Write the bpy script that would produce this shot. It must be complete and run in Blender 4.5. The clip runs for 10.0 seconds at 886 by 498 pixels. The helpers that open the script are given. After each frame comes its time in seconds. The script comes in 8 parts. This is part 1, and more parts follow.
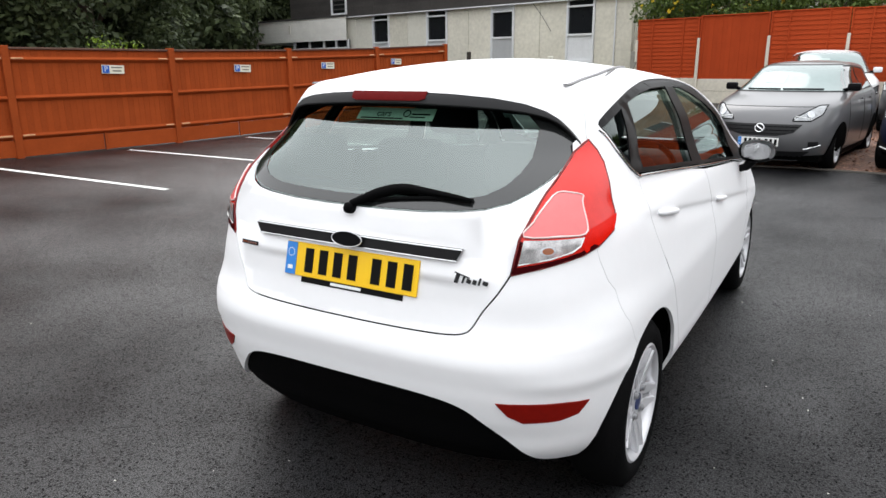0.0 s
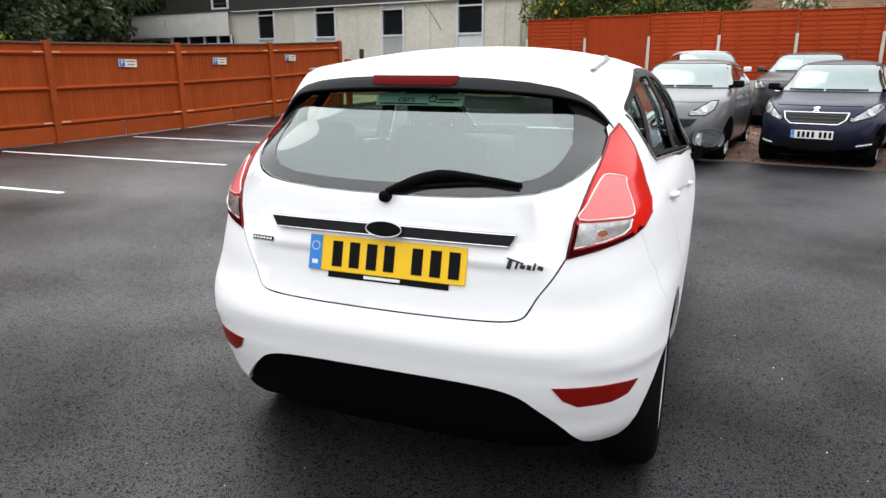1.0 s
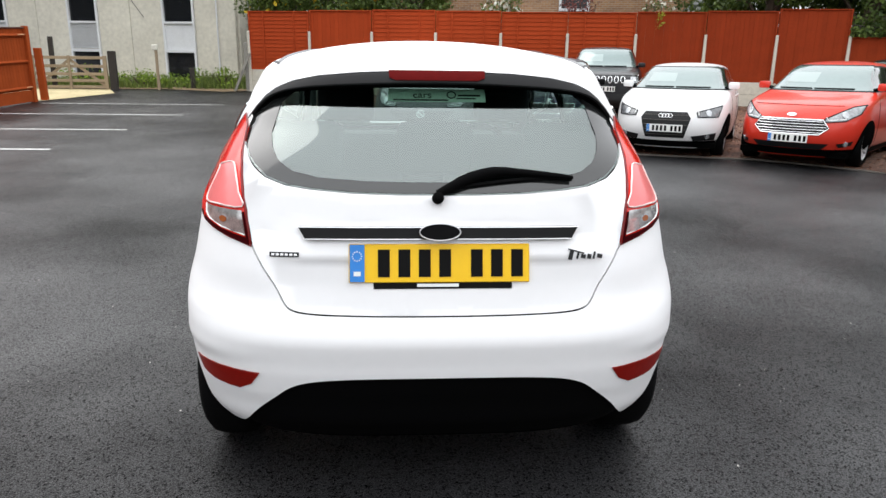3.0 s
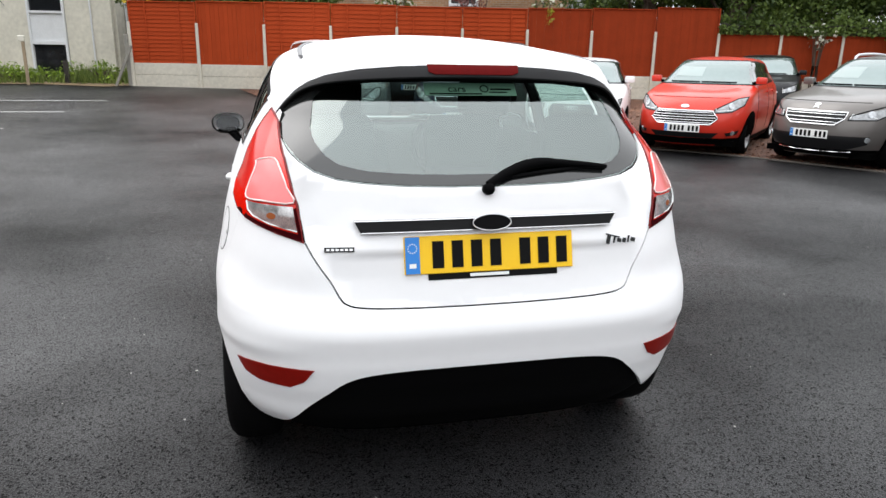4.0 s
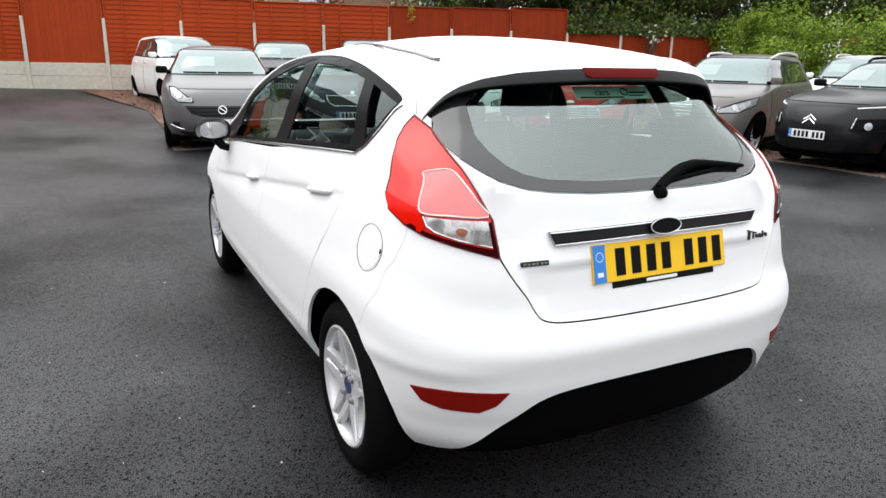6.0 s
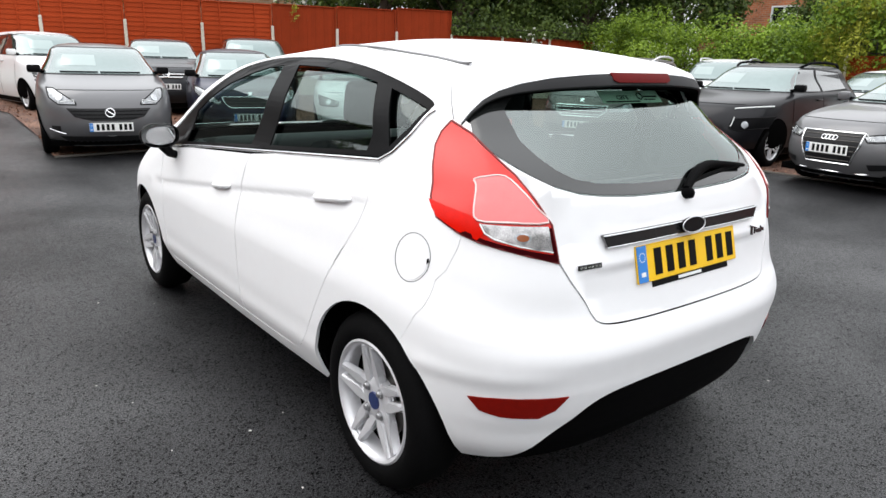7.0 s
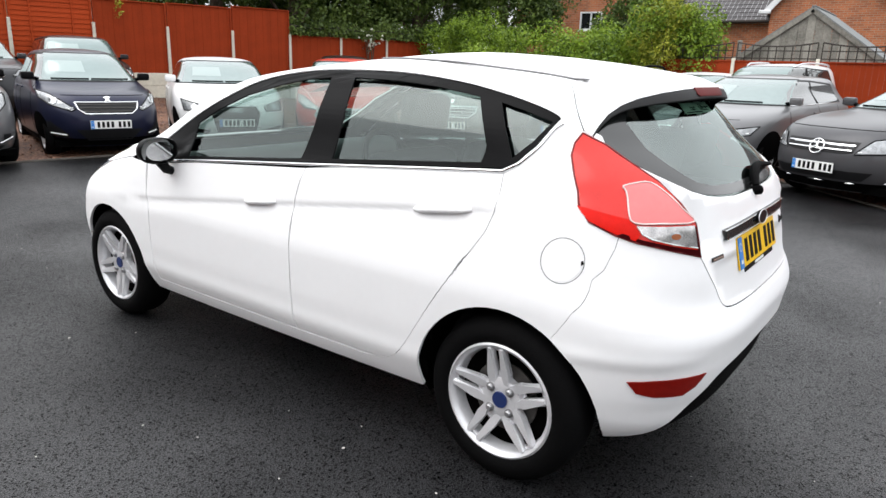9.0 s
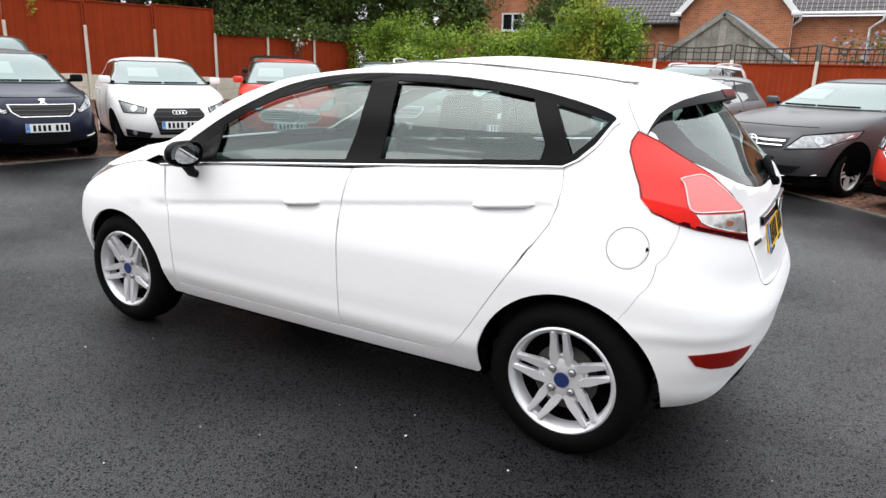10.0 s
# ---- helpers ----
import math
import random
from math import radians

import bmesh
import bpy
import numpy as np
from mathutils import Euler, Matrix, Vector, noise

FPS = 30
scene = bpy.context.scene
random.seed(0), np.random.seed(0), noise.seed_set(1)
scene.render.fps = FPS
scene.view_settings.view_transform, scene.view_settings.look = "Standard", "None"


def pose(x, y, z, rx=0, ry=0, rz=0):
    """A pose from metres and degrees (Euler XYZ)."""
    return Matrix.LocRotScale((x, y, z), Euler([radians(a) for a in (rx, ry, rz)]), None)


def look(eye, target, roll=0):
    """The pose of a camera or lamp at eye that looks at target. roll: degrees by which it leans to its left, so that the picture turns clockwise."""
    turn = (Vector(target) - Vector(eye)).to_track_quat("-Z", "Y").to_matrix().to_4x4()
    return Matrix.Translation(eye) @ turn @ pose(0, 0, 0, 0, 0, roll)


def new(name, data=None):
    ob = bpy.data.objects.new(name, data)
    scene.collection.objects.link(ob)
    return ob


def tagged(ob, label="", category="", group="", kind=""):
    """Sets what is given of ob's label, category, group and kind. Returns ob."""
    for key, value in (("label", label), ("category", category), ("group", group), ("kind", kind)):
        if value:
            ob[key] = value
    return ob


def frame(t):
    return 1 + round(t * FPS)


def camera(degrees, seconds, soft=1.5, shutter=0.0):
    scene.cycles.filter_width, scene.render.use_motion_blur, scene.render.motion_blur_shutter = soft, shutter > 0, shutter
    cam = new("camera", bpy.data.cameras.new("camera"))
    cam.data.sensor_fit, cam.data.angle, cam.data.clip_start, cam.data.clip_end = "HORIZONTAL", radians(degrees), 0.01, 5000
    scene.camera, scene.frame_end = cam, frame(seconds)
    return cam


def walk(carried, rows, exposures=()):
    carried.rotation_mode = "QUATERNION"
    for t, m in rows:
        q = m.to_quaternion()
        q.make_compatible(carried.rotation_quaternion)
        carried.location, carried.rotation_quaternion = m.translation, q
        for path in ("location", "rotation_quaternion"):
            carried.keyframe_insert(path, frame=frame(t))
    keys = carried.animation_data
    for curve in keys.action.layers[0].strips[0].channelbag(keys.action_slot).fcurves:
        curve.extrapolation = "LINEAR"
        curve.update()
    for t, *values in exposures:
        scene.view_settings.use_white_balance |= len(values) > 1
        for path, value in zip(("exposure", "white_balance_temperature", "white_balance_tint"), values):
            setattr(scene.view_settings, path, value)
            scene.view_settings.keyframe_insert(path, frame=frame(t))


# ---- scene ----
cam = camera(65.9, 10.0)
PATH = [
    (0, (1.309, -2.2, 1.416), (0.322, -0.536, 0.907), -0.3),
    (0.5, (1.093, -2.328, 1.404), (0.244, -0.59, 0.894), -0.1),
    (1, (0.87, -2.367, 1.371), (0.182, -0.56, 0.859), 0.1),
    (1.5, (0.626, -2.382, 1.379), (0.114, -0.52, 0.859), 0.4),
    (2, (0.368, -2.42, 1.371), (0.08, -0.51, 0.85), 0.5),
    (2.5, (0.121, -2.459, 1.369), (0.058, -0.529, 0.848), 0.6),
    (4, (-0.596, -2.439, 1.363), (-0.143, -0.566, 0.829), 1.0),
    (4.5, (-0.839, -2.37, 1.359), (-0.241, -0.538, 0.823), 0.9),
    (5, (-1.075, -2.239, 1.372), (-0.374, -0.445, 0.833), 1.1),
    (5.5, (-1.28, -2.135, 1.364), (-0.507, -0.37, 0.826), 1.0),
    (7, (-1.858, -1.722, 1.365), (-0.673, -0.199, 0.839), 1.5),
    (7.5, (-2.058, -1.588, 1.369), (-0.744, -0.175, 0.844), 1.6),
    (8, (-2.286, -1.452, 1.386), (-0.886, -0.123, 0.862), 1.6),
    (8.5, (-2.468, -1.273, 1.374), (-0.994, -0.025, 0.854), 1.7),
    (9, (-2.617, -1.107, 1.393), (-1.069, 0.05, 0.878), 1.7),
    (9.5, (-2.807, -0.946, 1.385), (-1.19, 0.114, 0.873), 1.6),
    (10, (-3.02, -0.76, 1.393), (-1.342, 0.201, 0.884), 1.7),
]
walk(cam, [(t, look(eye, target, roll)) for t, eye, target, roll in PATH])

# ---- light ----
world = bpy.data.worlds.new("sky")
scene.world = world
world.use_nodes = True
wn = world.node_tree.nodes
wl = world.node_tree.links
sky = wn.new("ShaderNodeTexSky")
sky.sky_type = "NISHITA"
sky.sun_disc = False
sky.sun_elevation = radians(52)
sky.sun_rotation = radians(311)
sky.dust_density = 3.0
grey = wn.new("ShaderNodeHueSaturation")
grey.inputs["Saturation"].default_value = 0.18
wl.new(sky.outputs[0], grey.inputs["Color"])
cloud = wn.new("ShaderNodeMix")
cloud.data_type = "RGBA"
cloud.inputs["Factor"].default_value = 0.85
# overcast: three times as bright overhead as at the horizon
way, up, lift = wn.new("ShaderNodeTexCoord"), wn.new("ShaderNodeSeparateXYZ"), wn.new("ShaderNodeMapRange")
wl.new(way.outputs["Generated"], up.inputs[0])
wl.new(up.outputs["Z"], lift.inputs["Value"])
lift.inputs["To Min"].default_value, lift.inputs["To Max"].default_value = 4.3, 12.5
tint = wn.new("ShaderNodeVectorMath")
tint.operation = "SCALE"
tint.inputs[0].default_value = (0.98, 1.0, 1.03)
wl.new(lift.outputs[0], tint.inputs["Scale"])
wl.new(tint.outputs[0], cloud.inputs["B"])
wl.new(grey.outputs[0], cloud.inputs["A"])
wl.new(cloud.outputs["Result"], wn["Background"].inputs["Color"])
wn["Background"].inputs["Strength"].default_value = 0.15
sun = new("sun", bpy.data.lights.new("sun", "SUN"))
sun.data.energy = 0.6
sun.data.angle = radians(50)
sun.data.color = (1.0, 0.97, 0.93)
sun.matrix_world = look((-8.0, 7.0, 13.5), (0, 0, 0))
scene.view_settings.exposure = 0.74

# ---- materials ----


def material(name, color, rough=0.5, metal=0.0, var=0.0, scale=8.0, bump=0.0, bump_scale=60.0, coat=0.0, random_object=0.0, spec=0.5):
    """A principled material with colour variation at two scales and fine relief."""
    m = bpy.data.materials.new(name)
    m.use_nodes = True
    n, l = m.node_tree.nodes, m.node_tree.links
    p = n["Principled BSDF"]
    p.inputs["Base Color"].default_value = (*color, 1)
    p.inputs["Roughness"].default_value = rough
    p.inputs["Metallic"].default_value = metal
    p.inputs["Coat Weight"].default_value = coat
    p.inputs["Coat Roughness"].default_value = 0.03
    p.inputs["Specular IOR Level"].default_value = spec
    tc = n.new("ShaderNodeTexCoord")
    if var > 0 or random_object > 0:
        big, fine = n.new("ShaderNodeTexNoise"), n.new("ShaderNodeTexNoise")
        big.inputs["Scale"].default_value = scale
        big.inputs["Detail"].default_value = 4
        fine.inputs["Scale"].default_value = scale * 9
        fine.inputs["Detail"].default_value = 3
        l.new(tc.outputs["Object"], big.inputs["Vector"])
        l.new(tc.outputs["Object"], fine.inputs["Vector"])
        add = n.new("ShaderNodeMath")
        add.operation = "ADD"
        l.new(big.outputs["Fac"], add.inputs[0])
        l.new(fine.outputs["Fac"], add.inputs[1])
        last = add
        if random_object > 0:
            info = n.new("ShaderNodeObjectInfo")
            mul = n.new("ShaderNodeMath")
            mul.operation = "MULTIPLY_ADD"
            l.new(info.outputs["Random"], mul.inputs[0])
            mul.inputs[1].default_value = random_object
            l.new(add.outputs[0], mul.inputs[2])
            last = mul
        mr = n.new("ShaderNodeMapRange")
        mr.inputs["From Min"].default_value = 0.6
        mr.inputs["From Max"].default_value = 1.4 + random_object
        mr.inputs["To Min"].default_value = 1 - var
        mr.inputs["To Max"].default_value = 1 + var
        l.new(last.outputs[0], mr.inputs["Value"])
        sc = n.new("ShaderNodeVectorMath")
        sc.operation = "SCALE"
        sc.inputs[0].default_value = color
        l.new(mr.outputs[0], sc.inputs["Scale"])
        l.new(sc.outputs[0], p.inputs["Base Color"])
    if bump > 0:
        t = n.new("ShaderNodeTexNoise")
        t.inputs["Scale"].default_value = bump_scale
        t.inputs["Detail"].default_value = 4
        l.new(tc.outputs["Object"], t.inputs["Vector"])
        b = n.new("ShaderNodeBump")
        b.inputs["Strength"].default_value = bump
        b.inputs["Distance"].default_value = 0.01
        l.new(t.outputs["Fac"], b.inputs["Height"])
        l.new(b.outputs[0], p.inputs["Normal"])
    return m


def thin_glass(name, tint, gloss=1.0, base=0.08):
    """Thin tinted pane: clear with a Fresnel sheen."""
    m = bpy.data.materials.new(name)
    m.use_nodes = True
    n, l = m.node_tree.nodes, m.node_tree.links
    n.remove(n["Principled BSDF"])
    tr, gl, mx, fr = (n.new(k) for k in ("ShaderNodeBsdfTransparent", "ShaderNodeBsdfGlossy", "ShaderNodeMixShader", "ShaderNodeLayerWeight"))
    tr.inputs["Color"].default_value = (*tint, 1)
    gl.inputs["Roughness"].default_value = 0.0
    gl.inputs["Color"].default_value = (gloss * 0.88, gloss * 0.97, gloss * 0.95, 1)
    fr.inputs["Blend"].default_value = 0.5
    p5, mad = n.new("ShaderNodeMath"), n.new("ShaderNodeMath")
    p5.operation, mad.operation = "POWER", "MULTIPLY_ADD"
    l.new(fr.outputs["Facing"], p5.inputs[0])
    p5.inputs[1].default_value = 5.0
    l.new(p5.outputs[0], mad.inputs[0])
    mad.inputs[1].default_value = 1.0 - base
    mad.inputs[2].default_value = base
    l.new(mad.outputs[0], mx.inputs[0])
    l.new(tr.outputs[0], mx.inputs[1])
    l.new(gl.outputs[0], mx.inputs[2])
    l.new(mx.outputs[0], n["Material Output"].inputs["Surface"])
    return m


def asphalt_material():
    """Wet tarmac: dark binder, pale grit, damp patches that shine."""
    m = bpy.data.materials.new("asphalt")
    m.use_nodes = True
    n, l = m.node_tree.nodes, m.node_tree.links
    p = n["Principled BSDF"]
    tc = n.new("ShaderNodeTexCoord")

    def tex(kind, scale, detail=2.0):
        t = n.new(kind)
        t.inputs["Scale"].default_value = scale
        if "Detail" in t.inputs:
            t.inputs["Detail"].default_value = detail
        l.new(tc.outputs["Object"], t.inputs["Vector"])
        return t

    def ramp(src, lo, hi, a, b):
        r = n.new("ShaderNodeMapRange")
        r.inputs["From Min"].default_value, r.inputs["From Max"].default_value = lo, hi
        r.inputs["To Min"].default_value, r.inputs["To Max"].default_value = a, b
        l.new(src, r.inputs["Value"])
        return r.outputs[0]

    def mul(a, b):
        k = n.new("ShaderNodeMath")
        k.operation = "MULTIPLY"
        l.new(a, k.inputs[0])
        l.new(b, k.inputs[1])
        return k.outputs[0]

    grit = tex("ShaderNodeTexVoronoi", 130)
    fine = tex("ShaderNodeTexNoise", 210, 3)
    patchy = tex("ShaderNodeTexNoise", 0.45, 5)
    wide = tex("ShaderNodeTexNoise", 1.7, 4)
    mottle = tex("ShaderNodeTexNoise", 11, 3)
    stone = ramp(grit.outputs["Color"], 0.6, 0.86, 0.4, 8.0)
    tone = mul(mul(stone, ramp(fine.outputs["Fac"], 0.3, 0.7, 0.6, 1.5)), ramp(patchy.outputs["Fac"], 0.3, 0.7, 0.5, 1.7))
    sc = n.new("ShaderNodeVectorMath")
    sc.operation = "SCALE"
    sc.inputs[0].default_value = (0.0016, 0.0016, 0.00175)
    l.new(tone, sc.inputs["Scale"])
    l.new(sc.outputs[0], p.inputs["Base Color"])
    shine = mul(mul(ramp(grit.outputs["Color"], 0.46, 0.84, 0.0, 0.13), ramp(fine.outputs["Fac"], 0.36, 0.64, 0.1, 1.8)), mul(ramp(patchy.outputs["Fac"], 0.34, 0.66, 0.4, 1.5), ramp(mottle.outputs["Fac"], 0.32, 0.68, 0.82, 1.16)))
    l.new(shine, p.inputs["Specular IOR Level"])
    l.new(mul(ramp(patchy.outputs["Fac"], 0.35, 0.65, 0.36, 0.55), ramp(wide.outputs["Fac"], 0.3, 0.7, 0.75, 1.25)), p.inputs["Roughness"])
    # film of water over the binder, thicker in the damp patches
    speck = mul(ramp(grit.outputs["Color"], 0.32, 0.75, 0.1, 2.2), ramp(fine.outputs["Fac"], 0.36, 0.64, 0.2, 1.75))
    l.new(mul(mul(ramp(patchy.outputs["Fac"], 0.34, 0.66, 0.27, 0.76), ramp(wide.outputs["Fac"], 0.3, 0.7, 0.75, 1.25)), speck), p.inputs["Coat Weight"])
    p.inputs["Coat Roughness"].default_value = 0.5
    p.inputs["Coat IOR"].default_value = 1.24
    b = n.new("ShaderNodeBump")
    b.inputs["Strength"].default_value = 0.8
    b.inputs["Distance"].default_value = 0.005
    l.new(mul(grit.outputs["Distance"], fine.outputs["Fac"]), b.inputs["Height"])
    l.new(b.outputs[0], p.inputs["Normal"])
    film = n.new("ShaderNodeBump")
    film.inputs["Strength"].default_value = 0.8
    film.inputs["Distance"].default_value = 0.0012
    l.new(mul(grit.outputs["Distance"], fine.outputs["Fac"]), film.inputs["Height"])
    l.new(film.outputs[0], p.inputs["Coat Normal"])
    return m


white_paint = material("white_paint", (0.86, 0.86, 0.87), 0.42, coat=0.08, var=0.012, scale=3, spec=0.3)
black_gloss = material("black_gloss", (0.0035, 0.0035, 0.004), 0.4, spec=0.08)
black_plastic = material("black_plastic", (0.0018, 0.0018, 0.002), 0.7, bump=0.15, bump_scale=400, spec=0.04)
# near-black for hollows: shade under cars, in wheel wells, behind spokes
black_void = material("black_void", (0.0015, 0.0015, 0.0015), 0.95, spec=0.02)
rubber = material("rubber", (0.0026, 0.0026, 0.0028), 0.75, var=0.3, scale=14, bump=0.2, bump_scale=180, spec=0.07)
alloy = material("alloy", (0.66, 0.66, 0.68), 0.36, metal=0.4, var=0.05, scale=12)
chrome = material("chrome", (0.8, 0.81, 0.82), 0.12, metal=1.0)
dark_chrome = material("dark_chrome", (0.02, 0.02, 0.021), 0.25, metal=0.2, var=0.1, scale=30, spec=0.3)
nut_steel = material("nut_steel", (0.4, 0.4, 0.41), 0.3, metal=0.8, var=0.2, scale=40)
lip_grey = material("lip_grey", (0.013, 0.013, 0.014), 0.55, spec=0.2)
steel_dark = material("steel_dark", (0.09, 0.085, 0.08), 0.5, metal=0.7, var=0.2, scale=20)
red_lens = material("red_lens", (0.62, 0.018, 0.012), 0.15, coat=0.15, spec=0.35, var=0.08, scale=30)
dark_red_lens = material("dark_red_lens", (0.035, 0.001, 0.002), 0.5, spec=0.03)
brake_red = material("brake_red", (0.1, 0.004, 0.004), 0.4, spec=0.04, var=0.15, scale=50)
deep_red_lens = material("deep_red_lens", (0.62, 0.006, 0.001), 0.25, spec=0.15, var=0.1, scale=40)
rim_red = material("rim_red", (0.2, 0.025, 0.025), 0.35, spec=0.2)
pink_lens = material("pink_lens", (0.7, 0.17, 0.17), 0.2, coat=0.2, spec=0.35, var=0.05, scale=40)
clear_lens = material("clear_lens", (0.5, 0.49, 0.49), 0.12, metal=0.6, coat=0.4, var=0.6, scale=34)
lens_gloss = material("lens_gloss", (0.46, 0.48, 0.5), 0.08, metal=0.5, coat=1.0, var=0.55, scale=18)
rear_glass = thin_glass("rear_glass", (0.52, 0.64, 0.6), 1.0, 0.17)
side_glass = thin_glass("side_glass", (0.52, 0.63, 0.6), 1.0, 0.095)
plate_yellow = material("plate_yellow", (0.85, 0.51, 0.0), 0.4, var=0.02, scale=20)
plate_white = material("plate_white", (0.8, 0.8, 0.78), 0.35, var=0.02, scale=20)
plate_blue = material("plate_blue", (0.02, 0.2, 0.6), 0.35)
plate_black = material("plate_black", (0.004, 0.004, 0.004), 0.6, spec=0.1)
asphalt = asphalt_material()
concrete = material("concrete", (0.58, 0.545, 0.46), 0.9, spec=0.15, var=0.16, scale=1.6, bump=0.4, bump_scale=50)
fence_wood = material("fence_wood", (0.31, 0.057, 0.012), 0.85, spec=0.12, var=0.22, scale=4, bump=0.5, bump_scale=35, random_object=0.5)
fence_cap = material("fence_cap", (0.1, 0.045, 0.028), 0.8, var=0.25, scale=5, bump=0.3, bump_scale=30)
fresh_wood = material("fresh_wood", (0.5, 0.26, 0.13), 0.8, var=0.3, scale=9)
red_wood_dark = material("red_wood_dark", (0.25, 0.034, 0.009), 0.85, spec=0.12, var=0.18, scale=3, bump=0.3, bump_scale=30, random_object=0.25)
red_wood = material("red_wood", (0.35, 0.048, 0.012), 0.85, spec=0.12, var=0.16, scale=3, bump=0.4, bump_scale=30, random_object=0.4)
seat_cloth = material("seat_cloth", (0.018, 0.019, 0.021), 0.9, var=0.15, scale=12, spec=0.1)
dash_plastic = material("dash_plastic", (0.035, 0.036, 0.038), 0.6, bump=0.2, bump_scale=400)
line_paint = material("line_paint", (0.75, 0.75, 0.73), 0.6, var=0.1, scale=6, bump=0.3, bump_scale=120)
paper_white = material("paper_white", (0.75, 0.77, 0.76), 0.5)

# ---- mesh helpers ----


def part(name, bm, mat, parent=None, label=""):
    """Links a bmesh as one mesh object, under a thing or part if given."""
    me = bpy.data.meshes.new(name)
    bm.to_mesh(me)
    bm.free()
    for k in (mat if isinstance(mat, (list, tuple)) else [mat]):
        me.materials.append(k)
    ob = new(name, me)
    ob.parent = parent
    if label:
        tagged(ob, label)
    return ob


def empty(name, m=None):
    ob = new(name)
    ob.empty_display_size = 0.1
    if m is not None:
        ob.matrix_world = m
    return ob


def smooth(ob, angle=35):
    for p in ob.data.polygons:
        p.use_smooth = True
    if angle < 180:
        ob.data.set_sharp_from_angle(angle=radians(angle))
    return ob


def add_box(bm, size, m=None, bevel=0.0, segs=1):
    """A bevelled box of that size, centred, at pose m."""
    made = bmesh.ops.create_cube(bm, size=1.0)["verts"]
    bmesh.ops.scale(bm, vec=size, verts=made)
    if bevel > 0:
        edges = list({e for v in made for e in v.link_edges})
        made = [v for v in bmesh.ops.bevel(bm, geom=edges + made, offset=bevel, segments=segs, affect="EDGES", profile=0.6)["verts"]] or made
        made = list({v for v in made})
    if m is not None:
        bmesh.ops.transform(bm, matrix=m, verts=made)
    return made


def box(name, size, m, mat, parent=None, bevel=0.0, segs=1, label=""):
    bm = bmesh.new()
    add_box(bm, size, m, bevel, segs)
    return part(name, bm, mat, parent, label)


def lathe(bm, profile, steps=32, m=None, a0=0.0, a1=360.0):
    """Turns (radius, height) points round the local z."""
    full = abs(a1 - a0) >= 359.9
    rings = []
    for i in range(steps if full else steps + 1):
        a = radians(a0 + (a1 - a0) * i / steps)
        rings.append([bm.verts.new((r * math.cos(a), r * math.sin(a), h)) for r, h in profile])
    n = len(rings)
    for i in range(n if full else n - 1):
        for k in range(len(profile) - 1):
            q = (rings[i][k], rings[(i + 1) % n][k], rings[(i + 1) % n][k + 1], rings[i][k + 1])
            if profile[k][0] < 1e-6:
                q = (q[0], q[2], q[3])
            elif profile[k + 1][0] < 1e-6:
                q = (q[0], q[1], q[2])
            bm.faces.new(q)
    verts = [v for r in rings for v in r]
    bmesh.ops.remove_doubles(bm, verts=verts, dist=1e-6)
    verts = [v for v in verts if v.is_valid]
    if m is not None:
        bmesh.ops.transform(bm, matrix=m, verts=verts)
    return verts


def add_tube(bm, points, radius, sides=8, flat=1.0, caps=True):
    """A tube along points; radius may be a list."""
    pts = [Vector(p) for p in points]
    rr = radius if isinstance(radius, (list, tuple)) else [radius] * len(pts)
    rings = []
    up = Vector((0, 0, 1))
    for i, p in enumerate(pts):
        d = (pts[min(i + 1, len(pts) - 1)] - pts[max(i - 1, 0)]).normalized()
        side = d.cross(up)
        if side.length < 1e-3:
            side = d.cross(Vector((0, 1, 0)))
        side.normalize()
        top = side.cross(d)
        rings.append([bm.verts.new(p + rr[i] * (math.cos(a) * side + flat * math.sin(a) * top)) for a in (2 * math.pi * k / sides for k in range(sides))])
    for i in range(len(rings) - 1):
        for k in range(sides):
            bm.faces.new((rings[i][k], rings[i][(k + 1) % sides], rings[i + 1][(k + 1) % sides], rings[i + 1][k]))
    if caps:
        bm.faces.new(rings[0][::-1])
        bm.faces.new(rings[-1])


def add_prism(bm, outline, depth, m=None):
    """An outline in the local xy plane, thickened from 0 to depth along z."""
    a = [bm.verts.new((x, y, 0)) for x, y in outline]
    b = [bm.verts.new((x, y, depth)) for x, y in outline]
    n = len(a)
    bm.faces.new(a[::-1])
    bm.faces.new(b)
    for i in range(n):
        bm.faces.new((a[i], a[(i + 1) % n], b[(i + 1) % n], b[i]))
    if m is not None:
        bmesh.ops.transform(bm, matrix=m, verts=a + b)
    return a + b


def catmull(points, steps=6, closed=True):
    """A smooth line through 2D or 3D points."""
    p = [np.array(q, float) for q in points]
    n = len(p)
    out = []
    for i in range(n if closed else n - 1):
        p0, p1, p2, p3 = (p[(i + k) % n] if closed else p[min(max(i + k, 0), n - 1)] for k in (-1, 0, 1, 2))
        for k in range(steps):
            t = k / steps
            out.append(0.5 * (2 * p1 + (p2 - p0) * t + (2 * p0 - 5 * p1 + 4 * p2 - p3) * t * t + (3 * p1 - p0 - 3 * p2 + p3) * t ** 3))
    if not closed:
        out.append(p[-1])
    return [tuple(float(c) for c in q) for q in out]

# ---- car bodies ----
from mathutils.geometry import delaunay_2d_cdt


